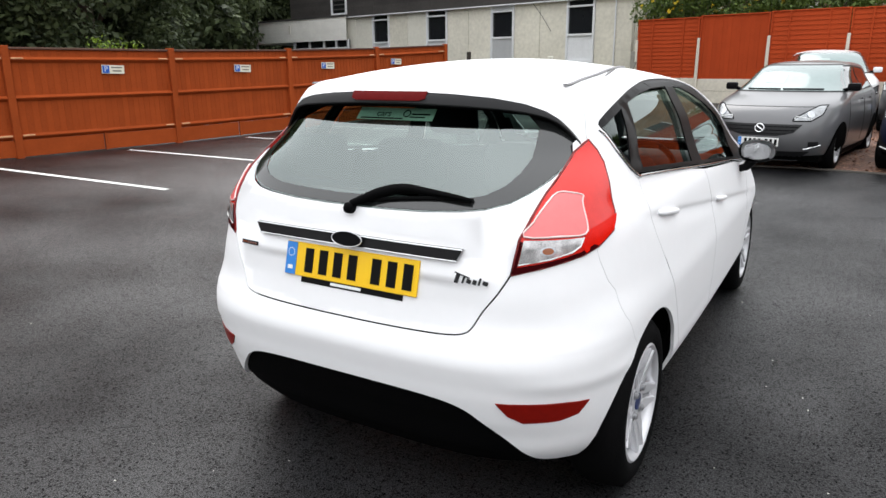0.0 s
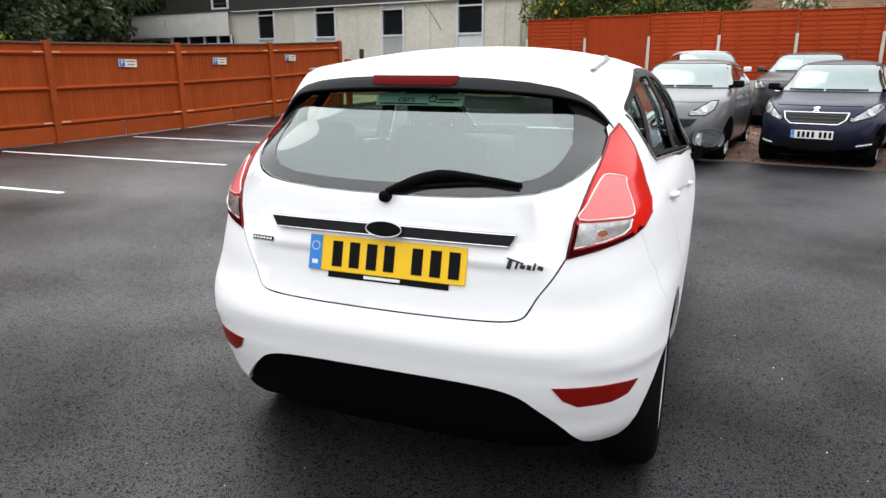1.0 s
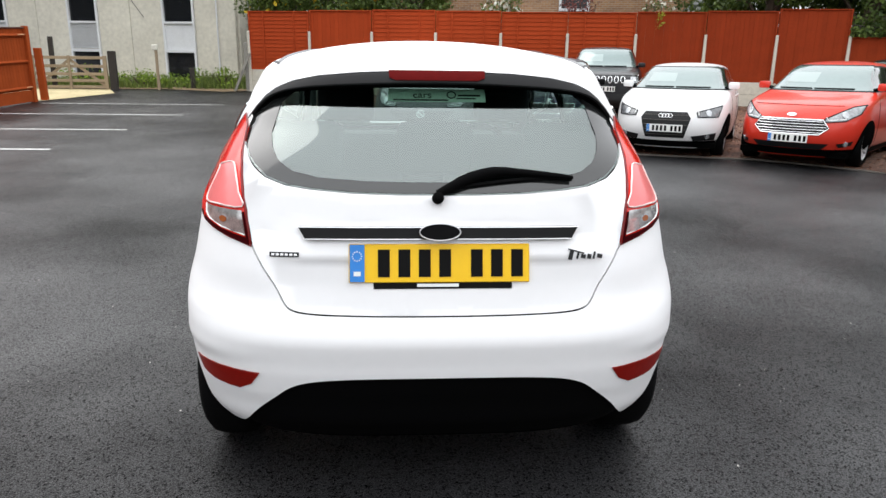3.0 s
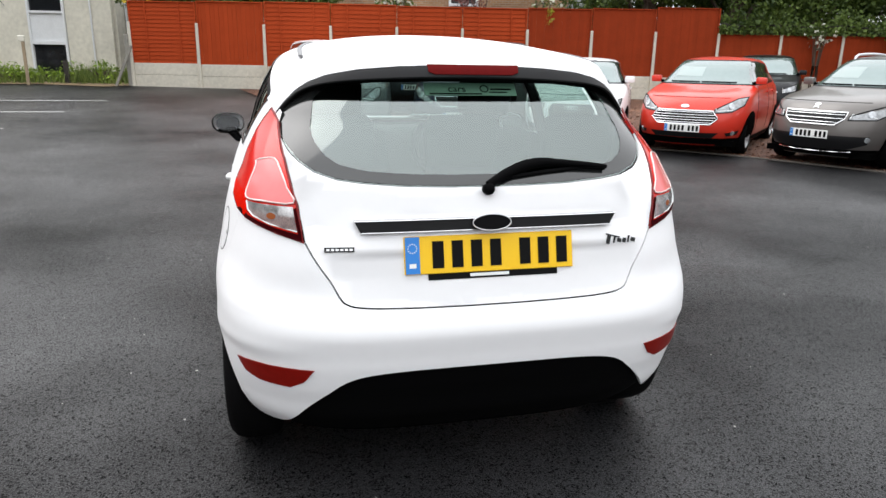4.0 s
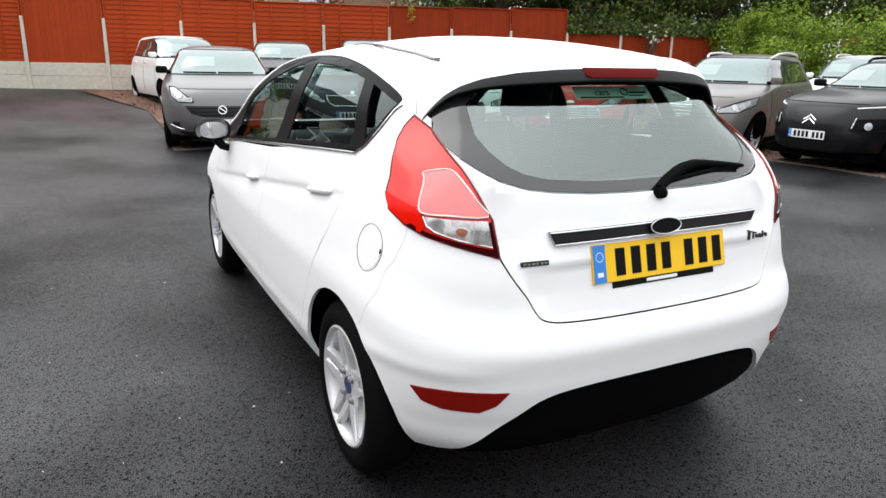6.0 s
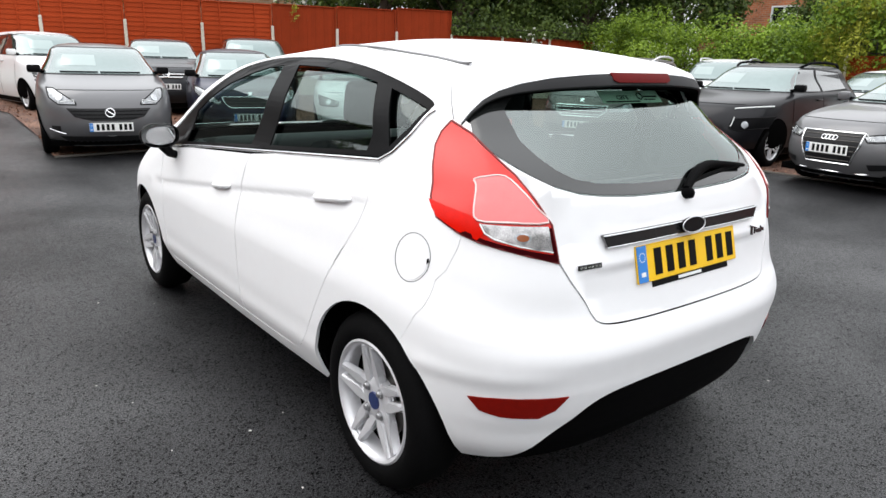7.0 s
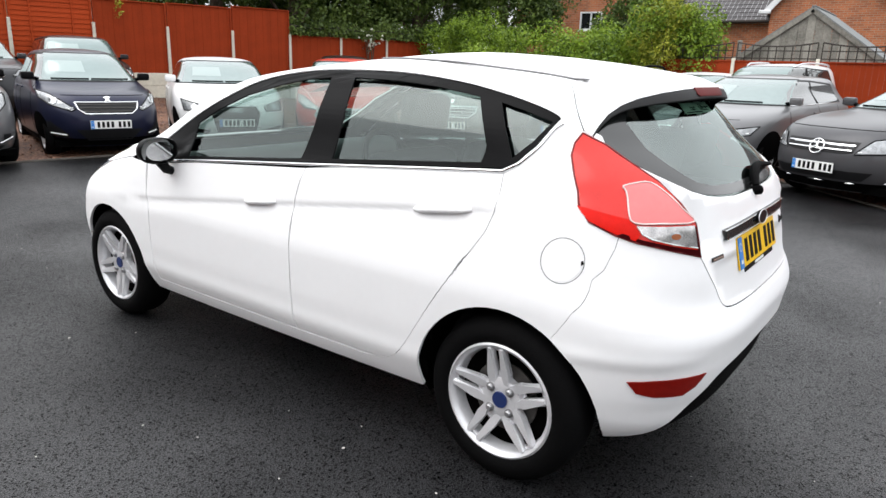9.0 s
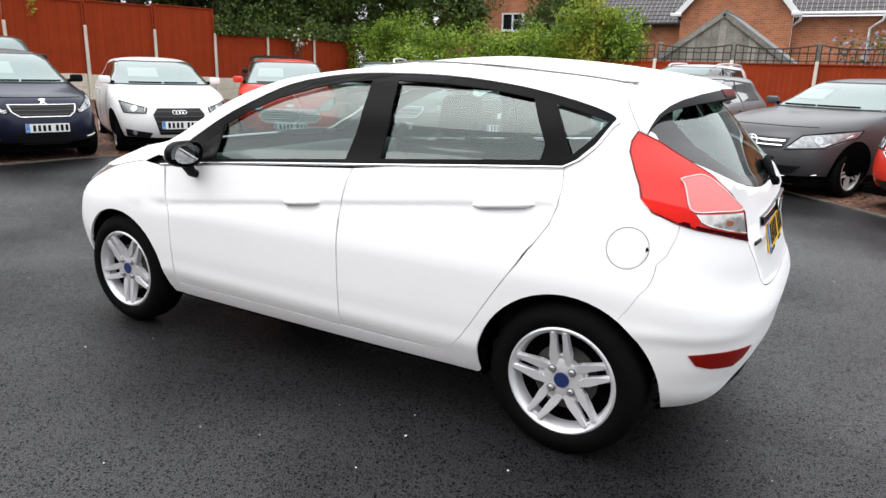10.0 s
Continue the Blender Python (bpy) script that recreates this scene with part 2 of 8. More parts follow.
def pchip(table):
    """A smooth curve without overshoot through (x, y) pairs in rising x."""
    x, y = np.array(table, float).T
    h, d = np.diff(x), np.diff(y) / np.diff(x)
    m = np.zeros(len(x))
    m[0], m[-1] = d[0], d[-1]
    for i in range(1, len(x) - 1):
        if d[i - 1] * d[i] > 0:
            w1, w2 = 2 * h[i] + h[i - 1], h[i] + 2 * h[i - 1]
            m[i] = (w1 + w2) / (w1 / d[i - 1] + w2 / d[i])

    xs, ys, hs, ms = x.tolist(), y.tolist(), h.tolist(), m.tolist()

    def f(q):
        q = min(max(q, xs[0]), xs[-1])
        i = 0
        while i < len(hs) - 1 and q > xs[i + 1]:
            i += 1
        t = (q - xs[i]) / hs[i]
        return ys[i] * (1 + 2 * t) * (1 - t) ** 2 + hs[i] * ms[i] * t * (1 - t) ** 2 + ys[i + 1] * t * t * (3 - 2 * t) + hs[i] * ms[i + 1] * t * t * (t - 1)

    return f


class Shell:
    """A car's skin as level outlines stacked in height. s runs round the plan: 0 is the rear's middle, 1 and 2 the ends of the
    rounded rear and of the side, 3 the front's middle; negative on the car's left."""

    def __init__(self, rear, front, width, rear_round, front_round, waist=1.2, taper_r=0.03, taper_f=0.03):
        self.rear, self.front, self.width = pchip(rear), pchip(front), pchip(width)
        self.rr, self.fr = pchip(rear_round[0]), pchip(front_round[0])
        self.nr, self.nf = pchip(rear_round[1]), pchip(front_round[1])
        self.waist, self.tr, self.tf = waist, taper_r, taper_f
        self.relief = None
        self.known = {}
        self.top = rear[-1][0]

    def levels(self, z):
        if z in self.known:
            return self.known[z]
        yr, yf, w = self.rear(z), self.front(z), self.width(z)
        lr, lf = min(self.rr(z), 0.48 * (yf - yr)), min(self.fr(z), 0.48 * (yf - yr))
        self.known[z] = (yr, yf, w, lr, lf, self.nr(z), self.nf(z))
        return self.known[z]

    def taper(self, y):
        d = (y - self.waist) / 1.8
        return 1 - (self.tr if d < 0 else self.tf) * d * d

    def point(self, s, z):
        s = (s + 3) % 6 - 3
        side, a = (1 if s >= 0 else -1), abs(s)
        yr, yf, w, lr, lf, nr, nf = self.levels(z)
        if a <= 1 or a >= 2:
            n, f = (nr, a) if a <= 1 else (nf, 3 - a)
            c, k = math.cos(f * math.pi / 2), math.sin(f * math.pi / 2)
            r = (abs(c) ** n + abs(k) ** n) ** (-1 / n)
            x = w * r * k
            y = yr + lr * (1 - r * c) if a <= 1 else yf - lf * (1 - r * c)
        else:
            x, y = w, yr + lr + (a - 1) * (yf - lf - yr - lr)
        x *= self.taper(y)
        if self.relief:
            dx, dy = self.relief(a, y, z)
            x, y = x + dx, y + dy
        return Vector((side * x, y, z))

    def normal(self, s, z):
        e = 1e-3
        z = min(z, self.top - 0.002)
        d1 = self.point(s + e, z) - self.point(s - e, z)
        d2 = self.point(s, z + e) - self.point(s, z - e)
        n = d1.cross(d2)
        return n.normalized() if n.length > 1e-12 else Vector((0, 0, 1))

    def at_x(self, x, z, front=False):
        """s of the rear (or front) place with that x at height z."""
        lo, hi = (0.0, 1.0) if not front else (3.0, 2.0)
        for _ in range(40):
            mid = (lo + hi) / 2
            if self.point(mid, z).x < abs(x):
                lo = mid
            else:
                hi = mid
        return math.copysign((lo + hi) / 2, x)

    def at_y(self, y, z):
        """s of the right side's place with that y at height z."""
        lo, hi = 0.0, 3.0
        for _ in range(44):
            mid = (lo + hi) / 2
            if self.point(mid, z).y < y:
                lo = mid
            else:
                hi = mid
        return (lo + hi) / 2


def unroll(s):
    """s as metres along the skin, roughly."""
    a = abs(s)
    u = 1.3 * a if a <= 1 else 1.3 + 2.2 * (a - 1) if a <= 2 else 3.5 + 0.9 * (a - 2)
    return math.copysign(u, s)


def reroll(u):
    a = abs(u)
    s = a / 1.3 if a <= 1.3 else 1 + (a - 1.3) / 2.2 if a <= 3.5 else 2 + (a - 3.5) / 0.9
    return math.copysign(s, u)


def gap_to(points, line):
    """Least distance of each of the points to a closed outline."""
    a = np.array(line, float)
    b = np.roll(a, -1, axis=0)
    p = np.array(points, float)[:, None, :]
    d = b - a
    t = np.clip(((p - a) * d).sum(-1) / np.maximum((d * d).sum(-1), 1e-12), 0, 1)
    return np.sqrt((((a + t[..., None] * d) - p) ** 2).sum(-1)).min(1)


def patch(name, shell, poly, mat, parent, lift=0.0, rim=0.006, ds=0.06, dz=0.03, label="", holes=(), fine=0.05):
    """A panel of the skin inside an outline of (s, z) points, left open inside holes, with its edges turned in by rim."""
    loops2 = []
    for line in (poly, *holes):
        pts = []
        for q in line:
            v = Vector((unroll(q[0]), q[1]))
            if not pts or (v - pts[-1]).length > 2e-4:
                pts.append(v)
        if (pts[0] - pts[-1]).length < 2e-4:
            pts.pop()
        dense = []
        for i, p in enumerate(pts):
            q = pts[(i + 1) % len(pts)]
            n = max(1, math.ceil((q - p).length / fine))
            dense += [p + (q - p) * (k / n) for k in range(n)]
        if sum(dense[i].x * dense[(i + 1) % len(dense)].y - dense[(i + 1) % len(dense)].x * dense[i].y for i in range(len(dense))) < 0:
            dense.reverse()
        loops2.append(dense)
    outer = loops2[0]
    lo, hi = Vector((min(v.x for v in outer), min(v.y for v in outer))), Vector((max(v.x for v in outer), max(v.y for v in outer)))
    g = ds
    grid = [(k * g, j * dz) for k in range(math.floor(lo.x / g), math.ceil(hi.x / g) + 1) for j in range(math.floor(lo.y / dz), math.ceil(hi.y / dz) + 1)]
    if hi.y > 1.38:
        grid += [(k * g, z) for k in range(math.floor(lo.x / g), math.ceil(hi.x / g) + 1) for z in (1.385, 1.395, 1.405, 1.415, 1.425, 1.432, 1.438, 1.443, 1.447, 1.451, 1.454, 1.457) if z < hi.y]
    grid = [p for p in grid if inside([tuple(v) for v in outer], *p)]
    if grid:
        near = np.min([gap_to(grid, [tuple(v) for v in l]) for l in loops2], axis=0)
        grid = [p for p, d in zip(grid, near) if d > 0.008]
    verts, faces = [], []
    for l in loops2:
        faces.append(list(range(len(verts), len(verts) + len(l))))
        verts += l
    verts += [Vector(p) for p in grid]
    co, _, tris, _, _, origin = delaunay_2d_cdt(verts, [], faces, 1, 1e-6)
    bm = bmesh.new()
    made = [bm.verts.new((v.x, v.y, 0)) for v in co]
    for t, o in zip(tris, origin):
        if 0 in o and not any(k > 0 for k in o):
            try:
                f = bm.faces.new([made[i] for i in t])
            except ValueError:
                continue
            if f.normal.z < 0 or sum((f.verts[i].co.x * f.verts[(i + 1) % 3].co.y - f.verts[(i + 1) % 3].co.x * f.verts[i].co.y) for i in range(3)) < 0:
                f.normal_flip()
    bmesh.ops.delete(bm, geom=[v for v in bm.verts if not v.link_faces], context="VERTS")
    bm.verts.index_update()
    normals = []
    for v in bm.verts:
        s, z = reroll(v.co.x), v.co.y
        n = shell.normal(s, z)
        v.co = shell.point(s, z) + n * lift
        normals.append(n)
    base = len(normals)
    if rim > 0:
        edges = [e for e in bm.edges if e.is_boundary]
        twin = {}
        for e in edges:
            for v in e.verts:
                if v not in twin:
                    twin[v] = (bm.verts.new(v.co), bm.verts.new(v.co - normals[v.index] * rim))
        for e in edges:
            a, b = e.link_loops[0].vert, e.link_loops[0].link_loop_next.vert
            bm.faces.new((twin[b][0], twin[a][0], twin[a][1], twin[b][1]))
    bm.verts.index_update()
    me = bpy.data.meshes.new(name)
    bm.to_mesh(me)
    bm.free()
    me.materials.append(mat)
    for p in me.polygons:
        p.use_smooth = True
    loops = []
    for p in me.polygons:
        is_skin = all(i < base for i in p.vertices)
        for i in p.vertices:
            loops.append(tuple(normals[i]) if is_skin else tuple(p.normal))
    me.normals_split_custom_set(loops)
    ob = new(name, me)
    ob.parent = parent
    if label:
        tagged(ob, label)
    return ob


def inside(poly, s, z):
    hit = False
    for i in range(len(poly)):
        (s0, z0), (s1, z1) = poly[i - 1], poly[i]
        if (z0 > z) != (z1 > z) and s < s0 + (z - z0) * (s1 - s0) / (z1 - z0):
            hit = not hit
    return hit


def skin(name, shell, zs, mat, parent, lift=0.0, holes=(), steps=18, wells=()):
    """The whole skin as one mesh on height levels zs, left open where holes (outlines) or wheel wells (y, z, radius) are."""
    bm = bmesh.new()
    ss = [-3 + 6 * k / (6 * steps) for k in range(6 * steps)]
    rows = []
    for z in zs:
        row = []
        for s in ss:
            row.append(bm.verts.new(shell.point(s, z) + shell.normal(s, z) * lift))
        rows.append(row)
    n = len(ss)
    for i in range(len(zs) - 1):
        for k in range(n):
            s, z = ss[k] + 0.5 / steps, (zs[i] + zs[i + 1]) / 2
            if any(inside(h, s, z) for h in holes):
                continue
            c = shell.point(s, z)
            if any(abs(c.x) > 0.45 and (c.y - y) ** 2 + (c.z - h) ** 2 < r * r for y, h, r in wells):
                continue
            bm.faces.new((rows[i][k], rows[i][(k + 1) % n], rows[i + 1][(k + 1) % n], rows[i + 1][k]))
    bm.faces.new(rows[-1])
    loose = [v for v in bm.verts if not v.link_faces]
    bmesh.ops.delete(bm, geom=loose, context="VERTS")
    return smooth(part(name, bm, mat, parent), 180)

# ---- ground ----


def ground_z(x, y):
    """The yard is level round the car and climbs gently towards the back fence."""
    d = min(max(y - 5.0, 0.0), 14.5)
    return 0.0026 * d * d + (0.02 * (min(y, 60) - 19.5) if y > 19.5 else 0.0)


def sheet(name, xs, ys, mat, lift=0.0, rough=0.0):
    bm = bmesh.new()
    vs = [[bm.verts.new((x, y, ground_z(x, y) + lift + (noise.noise((x * 3, y * 3, 7)) * rough if rough else 0))) for x in xs] for y in ys]
    for j in range(len(ys) - 1):
        for i in range(len(xs) - 1):
            bm.faces.new((vs[j][i], vs[j][i + 1], vs[j + 1][i + 1], vs[j + 1][i]))
    return smooth(part(name, bm, mat), 180)


def spread(a, b, n):
    return [a + (b - a) * k / n for k in range(n + 1)]


ground = sheet("ground", [-400, -120, -50] + spread(-30, 40, 70) + [70, 150, 400], [-400, -120, -50] + spread(-30, 40, 70) + [70, 150, 400], asphalt)
tagged(ground, "dark wet tarmac of the car yard with a fine gritty surface", "ground", kind="structure")

# fence and wall lines in plan
RED_A, RED_D = Vector((0.967, 17.85)), Vector((0.983, -0.187))  # a post of the red back fence, and the fence's run
RIGHT_X = 15.3
LEFT_A, LEFT_B = Vector((-12.66, -12.0)), Vector((-9.3, 15.6))


def bay_line(y, end):
    x0 = LEFT_A.x + (LEFT_B.x - LEFT_A.x) * (y - LEFT_A.y) / (LEFT_B.y - LEFT_A.y) + 0.35
    bm = bmesh.new()
    xs = spread(x0, end, 12)
    a = [bm.verts.new((x, y - 0.045 + 0.006 * noise.noise((x, y, 3)), ground_z(x, y) + 0.004)) for x in xs]
    b = [bm.verts.new((x, y + 0.045 + 0.006 * noise.noise((x, y, 9)), ground_z(x, y) + 0.004)) for x in xs]
    for i in range(len(xs) - 1):
        bm.faces.new((a[i], a[i + 1], b[i + 1], b[i]))
    return tagged(part("bay_line", bm, line_paint), "worn white painted parking bay line on the tarmac", "line", "parking bay lines", kind="structure")


for y, end in ((0.65, -5.9), (3.22, -5.85), (5.77, -5.6), (8.34, -5.4), (10.87, -5.2), (13.4, -4.9), (15.5, -4.5)):
    bay_line(y, end)


def plan_pose(a, d, along, z=0.0):
    """Pose on a plan line: local x along it."""
    p = a + d * along
    return pose(p.x, p.y, z, 0, 0, math.degrees(math.atan2(d.y, d.x)))


# red panel fence with concrete posts
RED_STEP = 1.845


def red_panel(fence, a, d, along, step, z0, z1, kind, stain=None):
    panel = empty("fence_panel", plan_pose(a, d, along, z0))
    panel.parent = fence
    h = z1 - z0
    wide = step - 0.014
    stain = stain or red_wood_dark
    if kind == "lap":
        tagged(panel, "red-brown waney lap panel")
        n = 15
        for i in range(n):
            bh = h / n
            bm = bmesh.new()
            xs = spread(-wide / 2, wide / 2, 8)
            seed = random.uniform(0, 90)
            rows = []
            for y, z in ((0.0, bh + 0.02), (-0.022, -0.012), (-0.010, -0.012), (0.012, bh + 0.02)):
                rows.append([bm.verts.new((x, y, z + (0.011 * noise.noise((x * 1.7, seed, i)) if z < 0 else 0))) for x in xs])
            for r in range(4):
                for q in range(len(xs) - 1):
                    bm.faces.new((rows[r][q], rows[r][q + 1], rows[(r + 1) % 4][q + 1], rows[(r + 1) % 4][q]))
            ob = part("slat", bm, red_wood, panel)
            ob.matrix_basis = pose(0, 0, i * bh)
        for x in (-wide / 4, wide / 4):
            box("batten", (0.04, 0.02, h), pose(x, -0.034, h / 2), red_wood, panel, 0.004)
    else:
        tagged(panel, "red-brown upright boarded panel")
        n = 15
        for i in range(n):
            x = -wide / 2 + (i + 0.5) * wide / n
            box("board", (wide / n - 0.003, 0.014, h), pose(x, 0.004 * (i % 2), h / 2), stain, panel)
        for z in (0.12, h / 2, h - 0.12):
            box("rail", (wide, 0.03, 0.06), pose(0, 0.03, z), red_wood_dark, panel, 0.004)
    for x in (-wide / 2 + 0.025, wide / 2 - 0.025):
        box("stile", (0.04, 0.045, h), pose(x, -0.024, h / 2), red_wood if kind == "lap" else stain, panel, 0.004)
    box("cap", (wide, 0.065, 0.028), pose(0, -0.01, h + 0.012), red_wood if kind == "lap" else stain, panel, 0.005)
    return panel


def gravel_board(fence, a, d, along, step, z0, z1):
    board = empty("gravel_board", plan_pose(a, d, along, z0))
    board.parent = fence
    tagged(board, "pale concrete gravel boards")
    h = z1 - z0
    for b0, b1 in ((-0.1, h / 2 - 0.004), (h / 2, h)):
        box("board", (step - 0.09, 0.05, b1 - b0), pose(0, 0, (b0 + b1) / 2), concrete, board, 0.008)


def concrete_post(fence, a, d, along, top):
    p = a + d * along
    z = ground_z(p.x, p.y)
    h = top - z
    bm = bmesh.new()
    add_box(bm, (0.1, 0.11, h + 0.1), pose(0, -0.02, h / 2 - 0.05), 0.012)
    for v in bm.verts:
        if v.co.z > h - 0.03:
            v.co.x *= 0.75
    ob = part("concrete_post", bm, concrete, fence, "weathered pale concrete post")
    ob.matrix_basis = plan_pose(a, d, along, z)


back_fence = empty("red_fence")
tagged(back_fence, "tall red-brown panel fence on concrete gravel boards and posts", "fence")
KINDS = ("lap", "boards", "lap", "lap", "lap", "lap", "boards", "boards", "boards", "boards", "boards", "boards")
for k in range(-3, 9):
    top = (2.75, 2.78, 2.80, 2.78, 2.76, 2.76, 2.78, 2.81, 2.87, 2.17, 2.17, 2.18)[k + 3]
    mid = RED_A + RED_D * ((k + 0.5) * RED_STEP)
    foot = 1.14 - 0.022 * (k + 3)
    gravel_board(back_fence, RED_A, RED_D, (k + 0.5) * RED_STEP, RED_STEP, ground_z(mid.x, mid.y), foot)
    red_panel(back_fence, RED_A, RED_D, (k + 0.5) * RED_STEP, RED_STEP, foot, top, KINDS[k + 3], red_wood if k < 0 else red_wood_dark)
for k in range(-3, 10):
    concrete_post(back_fence, RED_A, RED_D, k * RED_STEP, 2.22)
RIGHT_A, RIGHT_D, RIGHT_STEP = Vector((RIGHT_X, 5.5)), Vector((0.0, -1.0)), 1.83
side_fence = empty("red_fence")
tagged(side_fence, "low red-brown panel fence with a dark trellis above it", "fence")
for k in range(0, 8):
    gravel_board(side_fence, RIGHT_A, RIGHT_D, (k + 0.5) * RIGHT_STEP, RIGHT_STEP, 0, 0.3)
    red_panel(side_fence, RIGHT_A, RIGHT_D, (k + 0.5) * RIGHT_STEP, RIGHT_STEP, 0.3, 1.72, "boards")
for k in range(0, 9):
    concrete_post(side_fence, RIGHT_A, RIGHT_D, k * RIGHT_STEP, 1.8)

# close-boarded fence along the parking bays
LEFT_D = (LEFT_B - LEFT_A).normalized()
BAY = 2.955


def board_fence():
    for k in range(10):
        u = 28.03 - BAY * (k + 0.5)
        z0 = ground_z(0, (LEFT_A + LEFT_D * (u - BAY / 2)).y)
        z1 = ground_z(0, (LEFT_A + LEFT_D * (u + BAY / 2)).y)
        tilt = math.degrees(math.atan2(z1 - z0, BAY))
        bay = empty("board_fence", plan_pose(LEFT_A, LEFT_D, u, (z0 + z1) / 2) @ pose(0, 0, 0, 0, -tilt, 0))
        tagged(bay, "orange-brown stained close-boarded wooden fence bay with arris rails", "fence", "close-boarded fence bays")
        box("post", (0.12, 0.12, 1.95), pose(BAY / 2, -0.02, 0.85, 0, tilt, 0), fence_wood, bay, 0.008)
        if k == 9:
            box("post", (0.12, 0.12, 1.95), pose(-BAY / 2, -0.02, 0.85, 0, tilt, 0), fence_wood, bay, 0.008)
        for z in (0.35, 0.98, 1.6):
            bm = bmesh.new()
            w = BAY - 0.12
            add_prism(bm, [(-0.045, 0.0), (0.0, -0.05), (0.012, -0.052), (0.05, -0.004), (0.05, 0.01), (-0.045, 0.01)], w, Matrix(((0, 0, 1, -w / 2), (0, 1, 0, -0.012), (1, 0, 0, z), (0, 0, 0, 1))))
            bmesh.ops.recalc_face_normals(bm, faces=bm.faces)
            part("rail", bm, fence_wood, bay)
            if z != 0.98:
                for sx in (-1, 1):
                    box("rail_end", (0.2 + random.uniform(-0.04, 0.06), 0.035, 0.03), pose(sx * (w / 2 - 0.12), -0.052, z + 0.02, -35, 0, 0), fresh_wood, bay, 0.006)
        for sx in (-1, 1):
            box("gravel_board", (BAY / 2 - 0.07, 0.03, 0.28), pose(sx * BAY / 4, -0.03, 0.16), fence_wood, bay, 0.004)
        box("cleat", (0.05, 0.04, 0.3), pose(0, -0.055, 0.16), fence_wood, bay, 0.004)
        n = 28
        for i in range(n):
            x = -BAY / 2 + (i + 0.5) * BAY / n
            box("board", (BAY / n + 0.008, 0.014, 1.47 + random.uniform(-0.006, 0.006)), pose(x, 0.006, 0.3 + 0.735, 0, 0, 2.5), fence_wood, bay)
        box("capping", (BAY, 0.085, 0.035), pose(0, 0.0, 1.785), fence_cap, bay, 0.006)


board_fence()

car_glass = material("car_glass", (0.03, 0.036, 0.035), 0.05, metal=0.0, coat=1.0, spec=1.0)
screen_glass = material("screen_glass", (0.19, 0.24, 0.235), 0.12, metal=0.5, coat=0.3, var=0.06, scale=1.5)
screen_sheet = material("screen_sheet", (0.27, 0.33, 0.32), 0.14, metal=0.45, coat=0.3)
headlamp = material("headlamp", (0.3, 0.31, 0.32), 0.12, metal=0.5, coat=0.8, var=0.6, scale=16)


def wheel(parent, m, radius, width, rim, style=5, tyre_mat=rubber, rim_mat=alloy, detail=36, turn=98):
    """A wheel whose outer face looks along local +z of m."""
    w = empty("wheel")
    w.parent = parent
    w.matrix_parent_inverse = Matrix.Identity(4)
    w.matrix_basis = m
    bm = bmesh.new()
    h = width
    r = radius
    lathe(bm, [(rim - 0.012, -h), (rim + 0.02, -h), (r - 0.03, -h + 0.01), (r - 0.008, -h + 0.03), (r, -h + 0.06), (r, -0.06), (r - 0.008, -0.028), (r - 0.03, -0.008), (r - 0.05, -0.002), (rim + 0.03, 0.0), (rim + 0.008, -0.006), (rim - 0.002, -0.014)], detail)
    smooth(part("tyre", bm, tyre_mat, w), 40)
    bm = bmesh.new()
    lathe(bm, [(rim + 0.006, -0.012), (rim - 0.004, -0.006), (rim - 0.014, -0.012), (rim - 0.022, -0.03), (rim - 0.03, -0.12), (rim - 0.03, -h + 0.02), (rim, -h + 0.01)], detail)
    smooth(part("rim", bm, rim_mat, w), 40)
    bm = bmesh.new()
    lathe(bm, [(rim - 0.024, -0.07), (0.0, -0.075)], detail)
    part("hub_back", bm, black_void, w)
    bm = bmesh.new()
    lathe(bm, [(0.125, -0.068), (0.125, -0.062), (0.05, -0.06), (0.0, -0.06)], detail)
    part("brake_disc", bm, steel_dark, w)
    r1 = rim - 0.012
    for k in range(style):
        a = 360 / style * k + turn
        bm = bmesh.new()
        if style == 5:
            # twin bars joined at the hub and at the rim, with a slot between
            for off in (-1, 1):
                add_prism(bm, [(0.045, 0.027 * off - 0.017), (0.095, 0.0225 * off - 0.0125), (r1, 0.0235 * off - 0.0125), (r1, 0.0235 * off + 0.0125), (0.095, 0.0225 * off + 0.0135), (0.045, 0.031 * off + 0.018)], 0.03)
            add_prism(bm, [(0.03, -0.034), (0.1, -0.014), (0.1, 0.014), (0.03, 0.034)], 0.018)
            add_prism(bm, [(r1 - 0.016, -0.02), (r1, -0.02), (r1, 0.02), (r1 - 0.016, 0.02)], 0.02)
        else:
            add_prism(bm, [(0.035, -0.03), (r1, -0.018), (r1, 0.018), (0.035, 0.03)], 0.022)
        for v in bm.verts:
            v.co.z += -0.062 + 0.026 * min(1.0, math.hypot(v.co.x, v.co.y) / r1) ** 1.5
        bmesh.ops.bevel(bm, geom=bm.edges[:], offset=0.007, segments=3, affect="EDGES")
        bmesh.ops.transform(bm, matrix=pose(0, 0, 0, 0, 0, a), verts=bm.verts[:])
        smooth(part("spoke", bm, rim_mat, w), 40)
    bm = bmesh.new()
    lathe(bm, [(0.08, -0.066), (0.078, -0.032), (0.068, -0.027), (0.036, -0.027), (0.0, -0.027)], 32)
    smooth(part("hub", bm, rim_mat, w), 30)
    return w


